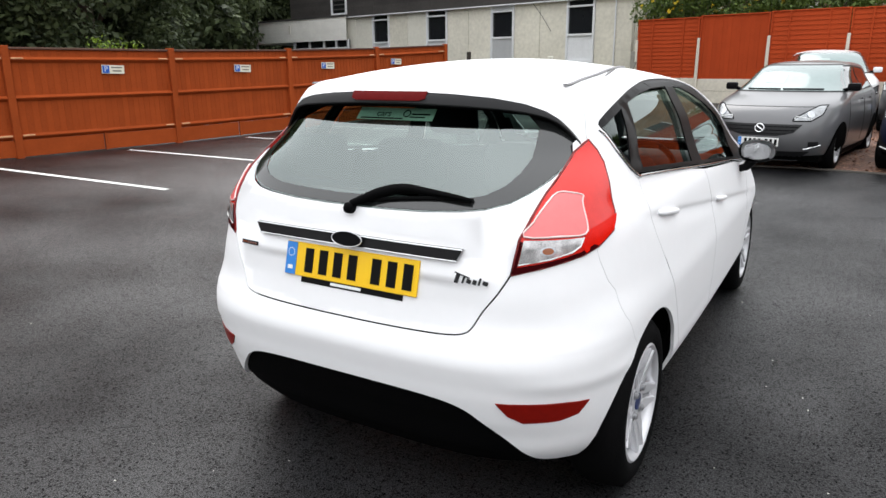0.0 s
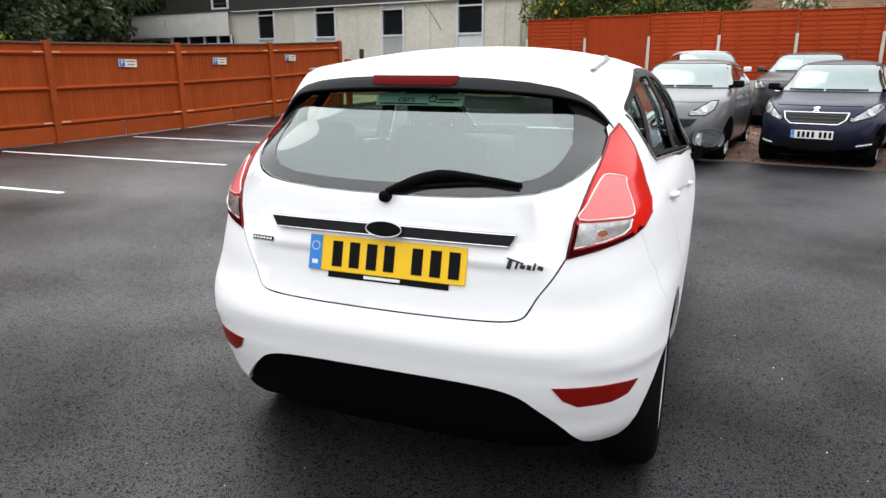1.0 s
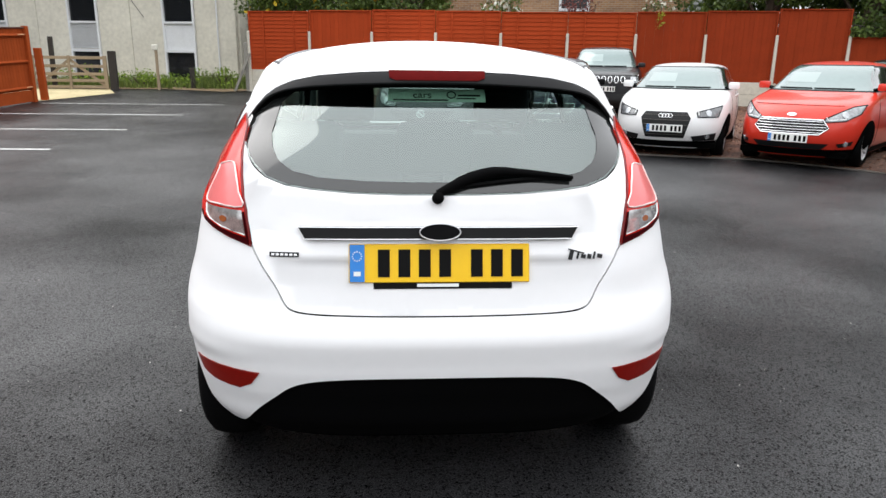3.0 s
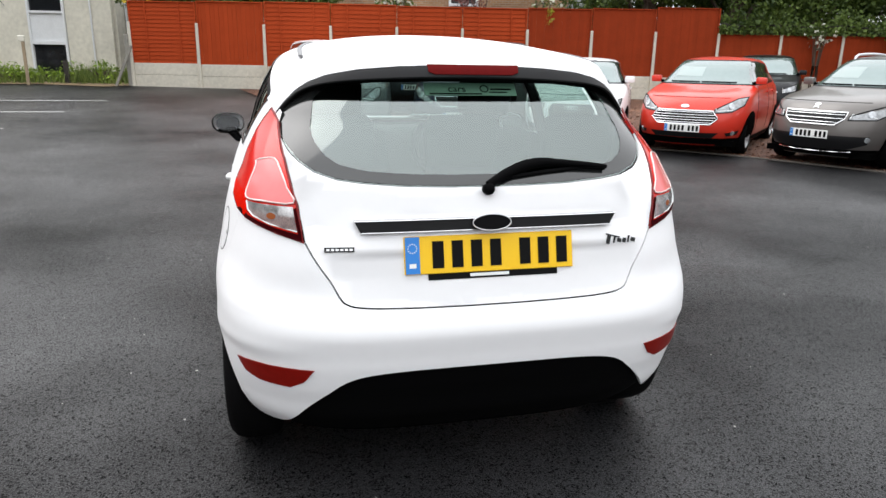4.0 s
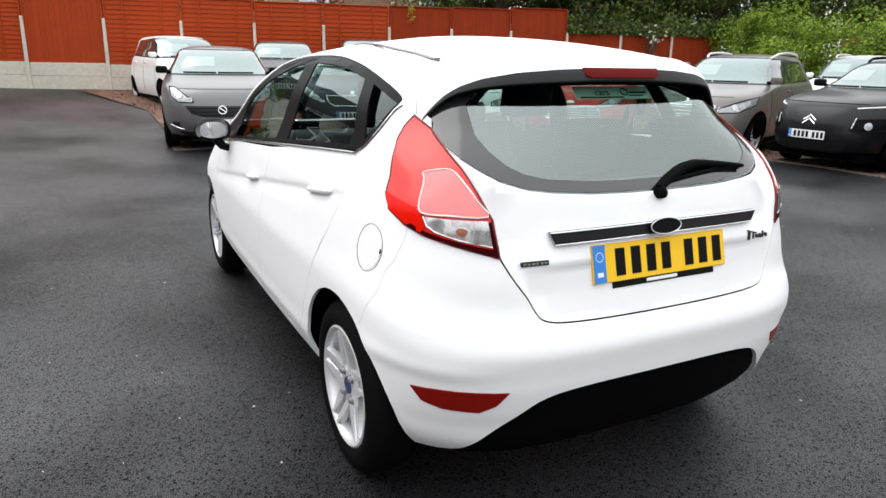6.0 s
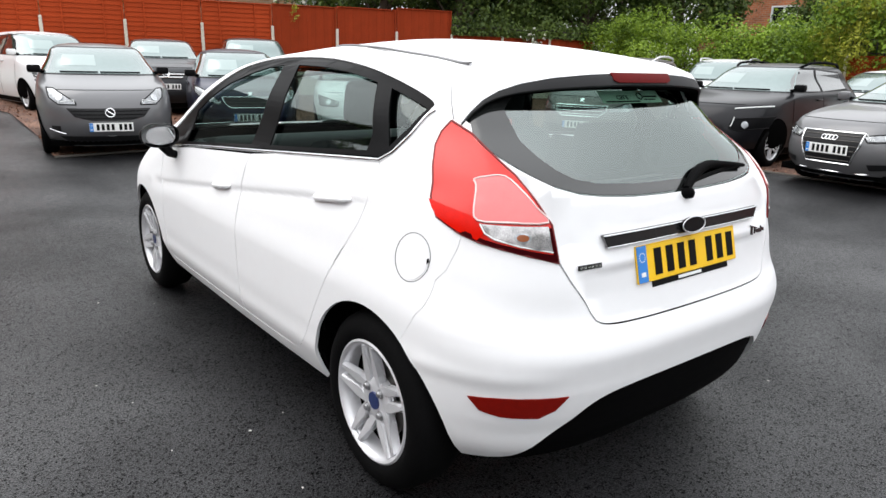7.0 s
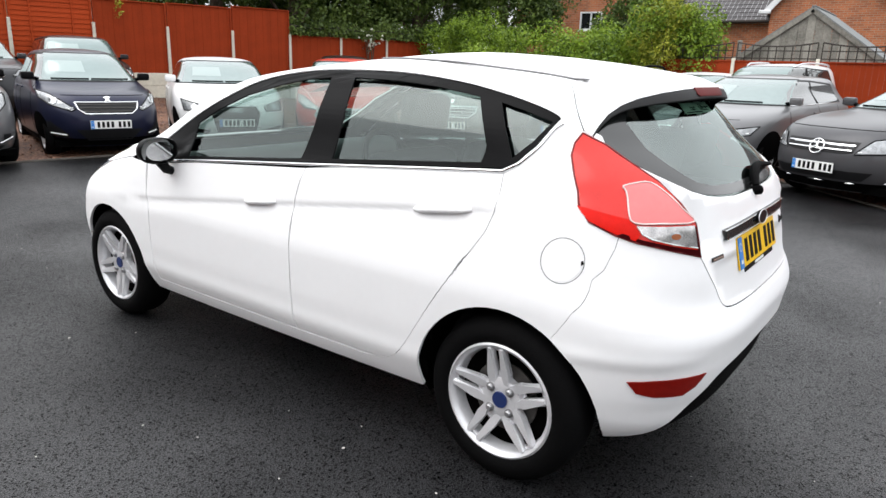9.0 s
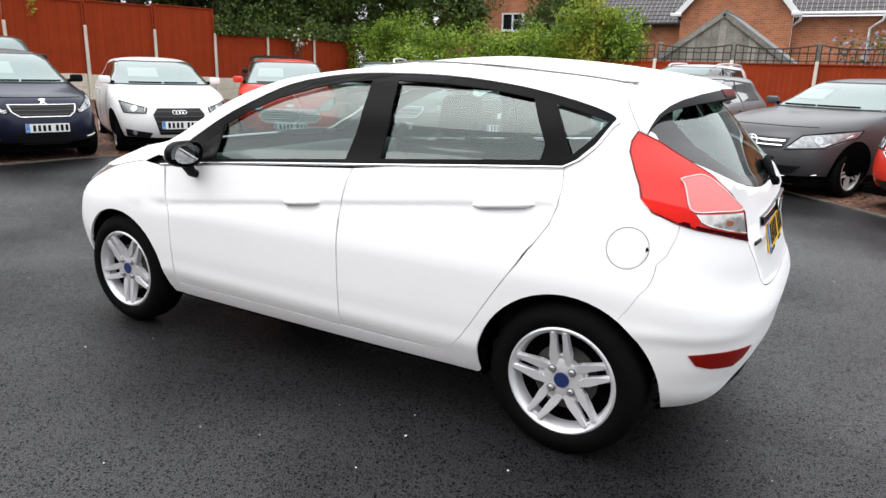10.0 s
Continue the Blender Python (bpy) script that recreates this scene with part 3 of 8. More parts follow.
def plate(parent, m, front=True):
    p = empty("number_plate")
    p.parent = parent
    p.matrix_basis = m
    bm = bmesh.new()
    add_box(bm, (0.52, 0.111, 0.006), None, 0.002)
    part("plate_board", bm, plate_white if front else plate_yellow, p)
    bm = bmesh.new()
    add_box(bm, (0.042, 0.107, 0.003), pose(-0.236, 0, 0.0045))
    part("band", bm, plate_blue, p, "blue plate band")
    bm = bmesh.new()
    for k in range(12):
        a = radians(30 * k)
        add_box(bm, (0.0032, 0.0032, 0.001), pose(-0.236 + 0.013 * math.cos(a), 0.02 + 0.013 * math.sin(a), 0.0062))
    part("star_ring", bm, paper_white, p, "ring of small pale stars")
    box("country_bar", (0.02, 0.013, 0.001), pose(-0.236, -0.03, 0.0062), paper_white, p)
    x = -0.185
    for k in range(7):
        if k == 4:
            x += 0.033
        bm = bmesh.new()
        add_box(bm, (0.034, 0.079, 0.0015), pose(x + 0.025, 0, 0.0042), 0.0)
        part("plate_bar", bm, plate_black, p)
        x += 0.0585
    return p


def hatch_shell(L, W, H, hb=0.92, cowl=(0.98, -1.05), ws_top=-1.85, tail=0.55, nose=0.06, fn=2.7):
    """A generic car skin; y is 0 at the front bumper and runs back to -L."""
    front = [(0.16, -0.16), (0.3, -0.05), (0.45, -0.0), (0.58, -0.01), (hb - 0.24, -nose), (hb - 0.12, -nose - 0.1), (hb - 0.05, -nose - 0.32), (hb, -nose - 0.6), (cowl[0], cowl[1]), (cowl[0] + 0.04, cowl[1] - 0.1), (H - 0.09, ws_top), (H - 0.04, ws_top - 0.25), (H - 0.008, ws_top - 0.7), (H, ws_top - 0.9)]
    rear = [(0.16, -L + 0.16), (0.3, -L + 0.05), (0.5, -L), (0.62, -L + 0.01), (0.95, -L + 0.07), (1.02, -L + 0.12), (H - 0.14, -L + tail * 0.75), (H - 0.05, -L + tail), (H - 0.012, -L + tail + 0.6), (H, ws_top - 1.0)]
    w = W / 2
    width = [(0.16, w - 0.1), (0.26, w - 0.05), (0.4, w - 0.015), (0.6, w), (0.8, w - 0.012), (cowl[0] - 0.03, w - 0.05), (cowl[0] + 0.03, w - 0.085), (H - 0.25, w - 0.19), (H - 0.1, w - 0.26), (H - 0.05, w - 0.33), (H - 0.015, w - 0.5), (H, 0.12)]
    return Shell(rear, front, width, ([(0.16, 0.6), (1.0, 0.6), (H, 0.4)], [(0.16, 3.2), (H, 2.4)]), ([(0.16, 0.85), (0.8, 0.95), (1.0, 0.9), (H, 0.5)], [(0.16, fn), (0.8, fn), (1.0, 3.2), (H, 2.4)]), waist=-L * 0.55, taper_r=0.04, taper_f=0.04)


def parked_car(name, label, x, y, heading, paint, L=4.0, W=1.7, H=1.45, wheelbase=2.5, overhang=0.8, wr=0.31, hb=0.92, cowl=(0.98, -1.05), ws_top=-1.85, tail=0.55, nose=0.06, fn=2.7, face=None, plate_z=0.45, roof_rails=False, glassy=car_glass, foot=0.285, trim_strip=False):
    z = ground_z(x, y)
    car = empty(name, pose(x, y, z, 0, 0, heading))
    tagged(car, label, "car", "parked cars")
    sh = hatch_shell(L, W, H, hb, cowl, ws_top, tail, nose, fn)
    zs = [0.16, 0.2, 0.26, 0.33, 0.4, 0.48, 0.56, 0.63] + spread(0.66, cowl[0] + 0.06, 14) + spread(cowl[0] + 0.1, H - 0.1, 7) + [H - 0.075, H - 0.055, H - 0.04, H - 0.028, H - 0.018, H - 0.01, H - 0.005, H - 0.001]
    skin("body", sh, zs, paint, car)
    # windscreen and side windows
    c0, top = cowl[0] + 0.025, H - 0.085
    a0 = 3 - sh.at_x(W * 0.5 - 0.16, c0 + 0.05, True)
    ws = [(3 - a0, c0), (3 + a0, c0), (3 + a0 * 0.98, top), (3 - a0 * 0.98, top)]
    wf = [(3 - a0 - 0.03, c0 - 0.018), (3 + a0 + 0.03, c0 - 0.018), (3 + a0 + 0.02, top + 0.02), (3 - a0 - 0.02, top + 0.02)]
    patch("screen_surround", sh, wf, black_gloss, car, 0.0022, 0, dz=0.05)
    patch("windscreen", sh, ws, screen_glass, car, 0.0042, 0, dz=0.05)
    belt = cowl[0] + 0.03
    for side in (1, -1):
        def P(yy, zz):
            return (side * sh.at_y(yy, zz), zz)
        yb, yt = cowl[1] - 0.32, ws_top - 0.06
        mid = (yb + yt) / 2 - 0.75
        rear_y = -L + tail + 0.32
        patch("front_window", sh, [P(yb, belt), P(mid + 0.04, belt), P(mid + 0.02, top - 0.02), P(yt - 0.12, top - 0.02)], glassy, car, 0.004, 0, dz=0.06)
        patch("rear_window", sh, [P(mid - 0.04, belt), P(rear_y, belt + 0.04), P(rear_y + 0.12, top - 0.06), P(mid - 0.06, top - 0.02)], glassy, car, 0.004, 0, dz=0.06)
        frame_line = [P(yb + 0.05, belt - 0.025), P(rear_y - 0.05, belt + 0.012), P(rear_y + 0.1, top - 0.035), P(mid, top + 0.008), P(yt - 0.08, top + 0.008)]
        patch("window_frame", sh, frame_line, black_gloss, car, 0.002, 0, dz=0.06)
        if trim_strip:
            line = [(yb + 0.05 + (rear_y - yb - 0.1) * k / 8, belt - 0.022 + 0.036 * k / 8) for k in range(9)]
            bm = bmesh.new()
            add_tube(bm, [sh.point(*P(*q)) + sh.normal(*P(*q)) * 0.003 for q in line], 0.007, 6)
            part("window_trim", bm, chrome, car)
        # door seams, handles, and sill blackened for the shade near the ground
        for ys in (yb + 0.02, mid, rear_y + 0.16):
            bm = bmesh.new()
            add_tube(bm, [sh.point(*P(ys, zz)) + sh.normal(*P(ys, zz)) * 0.0005 for zz in spread(0.33, belt - 0.03, 9)], 0.0035, 5)
            part("door_seam", bm, black_plastic, car)
        for ys in (mid + 0.16, rear_y + 0.32):
            q = P(ys, belt - 0.13)
            hp, hn = sh.point(*q), sh.normal(*q)
            bm = bmesh.new()
            add_box(bm, (0.025, 0.19, 0.026), Matrix.Translation(hp + hn * 0.014), 0.009, 2)
            smooth(part("door_handle", bm, paint, car), 50)
        y0, y1 = -overhang - wr - 0.07, -overhang - wheelbase + wr + 0.07
        patch("sill", sh, [P(y0 + (y1 - y0) * k / 6, 0.17) for k in range(7)] + [P(y1 - (y1 - y0) * k / 6, 0.27) for k in range(7)], black_plastic, car, 0.004, 0, dz=0.05)
        for wy in (-overhang, -overhang - wheelbase):
            arch = [P(wy + (wr + 0.05) * math.cos(a), max(0.17, wr + (wr + 0.05) * math.sin(a))) for a in [radians(q) for q in range(-30, 211, 12)]]
            # black patch on the uncut skin stands in for the shaded wheel well
            patch("arch_shade", sh, arch, black_void, car, 0.003, 0, dz=0.08)
            wx = abs(sh.point(sh.at_y(wy, wr), wr).x)
            wheel(car, pose(side * (wx + 0.012), wy, wr, 0, 90 * side, 0), wr, 0.2, wr - 0.105, 5, detail=24)
        # mirror
        mp = sh.point(side * sh.at_y(cowl[1] - 0.42, belt), belt)
        bm = bmesh.new()
        add_box(bm, (0.17, 0.1, 0.11), pose(mp.x + side * 0.115, mp.y, mp.z + 0.05), 0.035, 2)
        smooth(part("door_mirror", bm, black_gloss if face.get("dark_mirror") else paint, car), 50)
        bm = bmesh.new()
        add_tube(bm, [(mp.x - side * 0.03, mp.y, mp.z), (mp.x + side * 0.08, mp.y, mp.z + 0.03)], 0.025)
        part("mirror_arm", bm, black_plastic, car)

    def F(xx, zz):
        s = sh.at_x(abs(xx), zz, True)
        return (s if xx >= 0 else 6 - s, zz)

    def on_nose(xx, zz, lift=0.0):
        q = F(xx, zz)
        return sh.point(*q) + sh.normal(*q) * lift

    def nose_pose(xx, zz, lift=0.0):
        q = F(xx, zz)
        n = sh.normal(*q)
        return Matrix.Translation(sh.point(*q) + n * lift) @ n.to_track_quat("Z", "Y").to_matrix().to_4x4()

    bar_mats = dict(chrome=chrome, black=black_gloss, dark=steel_dark)
    if "lower" in face:
        patch("lower_grille", sh, [F(*q) for q in face["lower"]], grille_black, car, 0.004, 0.0)
    if "grille" in face:
        g = [F(*q) for q in face["grille"]]
        patch("grille", sh, g, grille_black, car, 0.004, 0.0)
        zs_g = [q[1] for q in face["grille"]]
        n = face.get("bars", 0)
        for k in range(n):
            zz = min(zs_g) + (max(zs_g) - min(zs_g)) * (k + 0.7) / (n + 0.4)
            span = max(abs(a[0] + (b[0] - a[0]) * (zz - a[1]) / (b[1] - a[1])) for a, b in zip(face["grille"], face["grille"][1:]) if a[1] != b[1] and min(a[1], b[1]) <= zz <= max(a[1], b[1])) - 0.02
            bm = bmesh.new()
            add_tube(bm, [on_nose(xx, zz, 0.008) for xx in spread(-span, span, 12)], 0.0055 if n > 2 else 0.012, 6)
            part("grille_bar", bm, bar_mats[face.get("bar_mat", "chrome")], car)
        if face.get("frame"):
            edge = [sh.point(*q) + sh.normal(*q) * 0.006 for q in [F(a[0] + (b[0] - a[0]) * k / 6, a[1] + (b[1] - a[1]) * k / 6) for a, b in zip(face["grille"], face["grille"][1:] + face["grille"][:1]) for k in range(6)]]
            bm = bmesh.new()
            add_tube(bm, edge + edge[:1], 0.009, 6)
            part("grille_frame", bm, chrome, car)
        for k in range(face.get("slots", 0)):
            xx = -0.42 + 0.84 * k / (face["slots"] - 1)
            bm = bmesh.new()
            ring = [on_nose(xx + 0.045 * math.cos(radians(a)), 0.9 + 0.07 * math.sin(radians(a)), 0.008) for a in range(0, 361, 24)]
            add_tube(bm, ring, 0.008, 6)
            part("grille_slot", bm, chrome, car)
    for side in (1, -1):
        if "lamp" in face:
            lm = dict(dark=headlamp_dark, black=black_gloss).get(face.get("lamp_mat"), headlamp)
            rim = [F(side * (a[0] + (b[0] - a[0]) * k / 6), a[1] + (b[1] - a[1]) * k / 6) for a, b in zip(face["lamp"], face["lamp"][1:] + face["lamp"][:1]) for k in range(6)]
            rim = [sh.point(*q) + sh.normal(*q) * 0.004 for q in rim]
            bm = bmesh.new()
            add_tube(bm, rim + rim[:1], 0.008, 6)
            part("lamp_rim", bm, black_gloss, car)
            low = sorted(face["lamp"] if "lamp_mat" not in face else face["lamp"][1:3], key=lambda q: q[1])[:3]
            low = sorted([(q[0] * 0.9 + 0.1 * sum(v[0] for v in face["lamp"]) / len(face["lamp"]), q[1] + 0.025) for q in low])
            bm = bmesh.new()
            add_tube(bm, [on_nose(side * q[0], q[1], 0.009) for q in low], 0.007, 6)
            part("lamp_strip", bm, paper_white, car)
            lamp = patch("headlamp", sh, [F(side * q[0], q[1]) for q in face["lamp"]], lm, car, 0.005, 0.0)
            cx = side * sum(q[0] for q in face["lamp"]) / len(face["lamp"])
            cz = sum(q[1] for q in face["lamp"]) / len(face["lamp"])
            bm = bmesh.new()
            lathe(bm, [(0.05, 0.0), (0.05, 0.006), (0.035, 0.008), (0.0, 0.004)], 16, nose_pose(cx, cz, 0.005))
            smooth(part("lamp_lens", bm, lens_gloss, lamp), 40)
        if "fog" in face:
            patch("fog_recess", sh, [F(side * q[0], q[1]) for q in face["fog"]], grille_black, car, 0.005, 0.0)
        if "foglamp" in face:
            bm = bmesh.new()
            lathe(bm, [(0.036, 0.0), (0.036, 0.01), (0.025, 0.013), (0.0, 0.01)], 16, nose_pose(side * face["foglamp"][0], face["foglamp"][1], 0.004))
            smooth(part("fog_lamp", bm, lens_gloss, car), 40)
        if "led" in face:
            (x0, z0), (x1, z1) = face["led"]
            bm = bmesh.new()
            add_tube(bm, [on_nose(side * (x0 + (x1 - x0) * k / 5), z0 + (z1 - z0) * k / 5, 0.008) for k in range(6)], 0.011, 6)
            part("running_light", bm, paper_white, car)
    if "strip" in face:
        bm = bmesh.new()
        pts = face["strip"] + [(-q[0], q[1]) for q in face["strip"][-2::-1]]
        add_tube(bm, [on_nose(q[0], q[1], 0.006) for q in pts], 0.008, 6)
        part("chrome_strip", bm, chrome, car)
    if "oval" in face:
        bm = bmesh.new()
        m = nose_pose(0, face["oval"], 0.006)
        add_prism(bm, [(0.062 * math.cos(radians(a)), 0.026 * math.sin(radians(a))) for a in range(0, 360, 18)], 0.006, m)
        part("nose_badge", bm, chrome, car, "small bright oval badge")
    if "ring" in face:
        zz, r = face["ring"]
        bm = bmesh.new()
        m = nose_pose(0, zz, 0.012)
        add_tube(bm, [m @ Vector((r * math.cos(radians(a)), r * math.sin(radians(a)), 0)) for a in range(0, 361, 18)], 0.008, 6)
        add_tube(bm, [m @ Vector((-r * 0.7, r * 0.5, 0)), m @ Vector((0, 0.0, 0.004)), m @ Vector((r * 0.7, -r * 0.5, 0))], 0.01, 6)
        part("nose_badge", bm, chrome, car, "round bright badge")
    if "rings" in face:
        m = nose_pose(0, face["rings"], 0.012)
        for k in range(4):
            bm = bmesh.new()
            add_tube(bm, [m @ Vector((-0.068 + 0.0455 * k + 0.029 * math.cos(radians(a)), 0.029 * math.sin(radians(a)), 0)) for a in range(0, 361, 24)], 0.0055, 6)
            part("badge_ring", bm, chrome, car)
    if "star" in face:
        m = nose_pose(0, face["star"], 0.016)
        bm = bmesh.new()
        add_tube(bm, [m @ Vector((0.085 * math.cos(radians(a)), 0.085 * math.sin(radians(a)), 0)) for a in range(0, 361, 18)], 0.008, 6)
        for a in (90, 210, 330):
            add_tube(bm, [m @ Vector((0, 0, 0.003)), m @ Vector((0.083 * math.cos(radians(a)), 0.083 * math.sin(radians(a)), 0))], [0.014, 0.004], 6)
        part("nose_badge", bm, chrome, car, "round bright badge with three rays")
    if "blob" in face:
        zz, r = face["blob"]
        bm = bmesh.new()
        add_prism(bm, catmull([(-0.8 * r, -r), (-0.3 * r, 0.1 * r), (-0.9 * r, 0.5 * r), (0.1 * r, r), (0.9 * r, 0.6 * r), (0.4 * r, 0.0), (0.8 * r, -r), (0.1 * r, -0.5 * r)], 3), 0.006, nose_pose(0, zz, 0.003))
        part("nose_badge", bm, chrome, car, "small bright badge")
    if "chevron" in face:
        m = nose_pose(0, face["chevron"], 0.008)
        bm = bmesh.new()
        for dz in (0.0, -0.05):
            add_tube(bm, [m @ Vector((-0.085, -0.035 + dz, 0)), m @ Vector((0, 0.03 + dz, 0.004)), m @ Vector((0.085, -0.035 + dz, 0))], 0.012, 6)
        part("nose_badge", bm, chrome, car, "bright double chevron badge")
    # bonnet edge, wipers, and black bumper foot, raised to take in shade
    patch("bumper_foot", sh, [F(-W / 2 + 0.14, 0.175), F(W / 2 - 0.14, 0.175), F(W / 2 - 0.13, foot), F(0, foot - 0.012), F(-W / 2 + 0.13, foot)], black_plastic, car, 0.004, 0)
    bm = bmesh.new()
    zz = hb - 0.1
    add_tube(bm, [on_nose(xx, zz + 0.0 * xx, 0.0005) for xx in spread(-W / 2 + 0.28, W / 2 - 0.28, 14)], 0.004, 5)
    part("bonnet_gap", bm, black_plastic, car)
    bm = bmesh.new()
    for x0, x1 in ((-0.5, 0.02), (0.05, 0.52)):
        add_tube(bm, [sh.point(F(xx, cowl[0] + 0.045)[0], cowl[0] + 0.045) + Vector((0, 0.012, 0.008)) for xx in spread(x0, x1, 6)], 0.009, 6)
    part("wiper", bm, black_plastic, car)
    # price sheet behind the windscreen
    zl, zh = c0 + 0.3 * (top - c0), c0 + 0.72 * (top - c0)
    patch("price_sheet", sh, [F(0.06, zl), F(0.5, zl), F(0.47, zh), F(0.06, zh)], screen_sheet, car, 0.006, 0, dz=0.05, label="white price sheet")
    if roof_rails:
        for side in (1, -1):
            pts = []
            for k in range(13):
                f = k / 12
                yy = ws_top - 0.25 - (L + ws_top - tail - 0.35) * f
                zz = H - 0.075
                s0 = sh.at_y(yy, zz)
                p = sh.point(side * s0, zz)
                pts.append((p.x * 0.97, yy, H - 0.06 + 0.075 * min(1, 7 * min(f, 1 - f) + 0.05) - 0.05 * (2 * f - 1) ** 2))
            bm = bmesh.new()
            add_tube(bm, pts, 0.02, 8)
            smooth(part("roof_rail", bm, alloy if roof_rails == "silver" else black_plastic, car), 60)
    pz = plate_z
    py = sh.point(3, pz).y
    plate(car, pose(0, py + 0.02, pz, 90, 0, 180), True)
    # underside shade panel: unseen black slab added to darken the space below
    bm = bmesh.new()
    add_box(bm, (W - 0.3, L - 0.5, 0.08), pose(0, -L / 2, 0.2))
    part("shade_panel", bm, black_void, car)
    return car, sh

def paint(name, color, metal=0.3, rough=0.3):
    return material(name, color, rough, metal=metal, coat=0.45 if max(color) > 0.1 else 0.2, var=0.03, scale=4, spec=0.4 if max(color) > 0.1 else 0.25)


headlamp_dark = material("headlamp_dark", (0.16, 0.165, 0.17), 0.15, metal=0.4, coat=0.5, var=0.6, scale=22)
grille_black = material("grille_black", (0.01, 0.01, 0.011), 0.4, spec=0.3)
PAINTS = dict(
    grey=paint("graphite_paint", (0.13, 0.13, 0.135)), navy=paint("navy_paint", (0.012, 0.014, 0.035)), white=paint("plain_white_paint", (0.8, 0.8, 0.8), 0.0),
    red=paint("red_paint", (0.62, 0.035, 0.018), 0.05), bronze=paint("bronze_grey_paint", (0.15, 0.138, 0.13)), slate=paint("slate_grey_paint", (0.075, 0.075, 0.08)), black=paint("black_paint", (0.01, 0.01, 0.012)),
    steel=paint("steel_grey_paint", (0.14, 0.14, 0.145)), dark=paint("dark_grey_paint", (0.035, 0.036, 0.04)))


def mirrored(half):
    return half + [(-x, z) for x, z in half[::-1]]


# faces: outlines across the nose in metres
SMALL_HATCH = dict(grille=mirrored([(0.5, 0.655), (0.41, 0.545), (0.22, 0.5)]), lamp=[(0.7, 0.9), (0.62, 0.895), (0.39, 0.73), (0.38, 0.7), (0.58, 0.7), (0.68, 0.78)], strip=[(0.7, 0.385), (0.56, 0.335), (0.0, 0.3)], lower=mirrored([(0.6, 0.3), (0.5, 0.22)]), ring=(0.6, 0.055), bars=3, bar_mat="black", dark_mirror=True, fog=[(0.68, 0.43), (0.58, 0.43), (0.58, 0.36), (0.68, 0.38)])
CITY = dict(grille=mirrored([(0.4, 0.76), (0.37, 0.67), (0.29, 0.61)]), lamp=[(0.75, 0.9), (0.66, 0.87), (0.4, 0.67), (0.45, 0.645), (0.67, 0.72), (0.75, 0.81)], lower=mirrored([(0.42, 0.4), (0.28, 0.25)]), frame=True, bars=3, bar_mat="dark", blob=(0.8, 0.05), dark_mirror=True, fog=[(0.72, 0.5), (0.68, 0.5), (0.5, 0.34), (0.5, 0.29), (0.7, 0.31)], led=[(0.52, 0.33), (0.68, 0.35)])
SINGLE = dict(grille=mirrored([(0.3, 0.7), (0.36, 0.61), (0.28, 0.32)]), lamp=[(0.75, 0.79), (0.43, 0.7), (0.45, 0.63), (0.72, 0.63)], bars=5, bar_mat="dark", rings=0.64, fog=[(0.71, 0.4), (0.38, 0.35), (0.41, 0.28), (0.69, 0.29)], lamp_mat="dark", foglamp=(0.6, 0.345))
WIDE_MOUTH = dict(grille=mirrored([(0.4, 0.68), (0.48, 0.57), (0.38, 0.48)]), lamp=[(0.78, 0.88), (0.68, 0.86), (0.41, 0.69), (0.44, 0.65), (0.64, 0.67), (0.76, 0.76)], bars=5, bar_mat="chrome", frame=True, oval=0.74, lower=mirrored([(0.5, 0.36), (0.42, 0.28)]), fog=[(0.74, 0.4), (0.58, 0.36), (0.6, 0.31), (0.72, 0.34)], foglamp=(0.67, 0.36))
CROSSOVER = dict(grille=mirrored([(0.42, 0.77), (0.4, 0.68), (0.3, 0.6)]), lamp=[(0.82, 0.9), (0.45, 0.72), (0.44, 0.67), (0.7, 0.68), (0.82, 0.78)], bars=3, bar_mat="chrome", frame=True, blob=(0.84, 0.045), lower=mirrored([(0.68, 0.46), (0.66, 0.36), (0.4, 0.26)]), strip=[(0.5, 0.25), (0.3, 0.24), (0.0, 0.235)], foglamp=(0.66, 0.42))
CHUNKY = dict(lamp=[(0.83, 0.73), (0.52, 0.7), (0.5, 0.57), (0.6, 0.54), (0.82, 0.58)], lamp_mat="black", led=[(0.5, 0.84), (0.8, 0.88)], chevron=0.7, lower=mirrored([(0.5, 0.4), (0.42, 0.26)]), dark_mirror=True)
PREMIUM = dict(grille=mirrored([(0.37, 0.7), (0.36, 0.57), (0.27, 0.34)]), lamp=[(0.8, 0.75), (0.36, 0.67), (0.42, 0.61), (0.76, 0.64)], bars=6, bar_mat="dark", frame=True, rings=0.63, fog=[(0.8, 0.4), (0.44, 0.36), (0.46, 0.29), (0.78, 0.34)], strip=[(0.7, 0.27), (0.4, 0.24), (0.0, 0.235)])
STAR = dict(grille=mirrored([(0.44, 0.72), (0.4, 0.6), (0.28, 0.585)]), lamp=[(0.86, 0.82), (0.54, 0.75), (0.42, 0.59), (0.74, 0.62), (0.86, 0.74)], bars=2, bar_mat="chrome", star=0.64, lower=mirrored([(0.6, 0.4), (0.5, 0.3)]), strip=[(0.7, 0.3), (0.4, 0.27), (0.0, 0.265)])
GRAND = dict(grille=mirrored([(0.42, 0.78), (0.46, 0.66), (0.3, 0.56)]), lamp=[(0.84, 0.84), (0.52, 0.78), (0.5, 0.68), (0.8, 0.7)], bars=5, bar_mat="chrome", frame=True, ring=(0.7, 0.06), lower=mirrored([(0.55, 0.36), (0.45, 0.26)]))
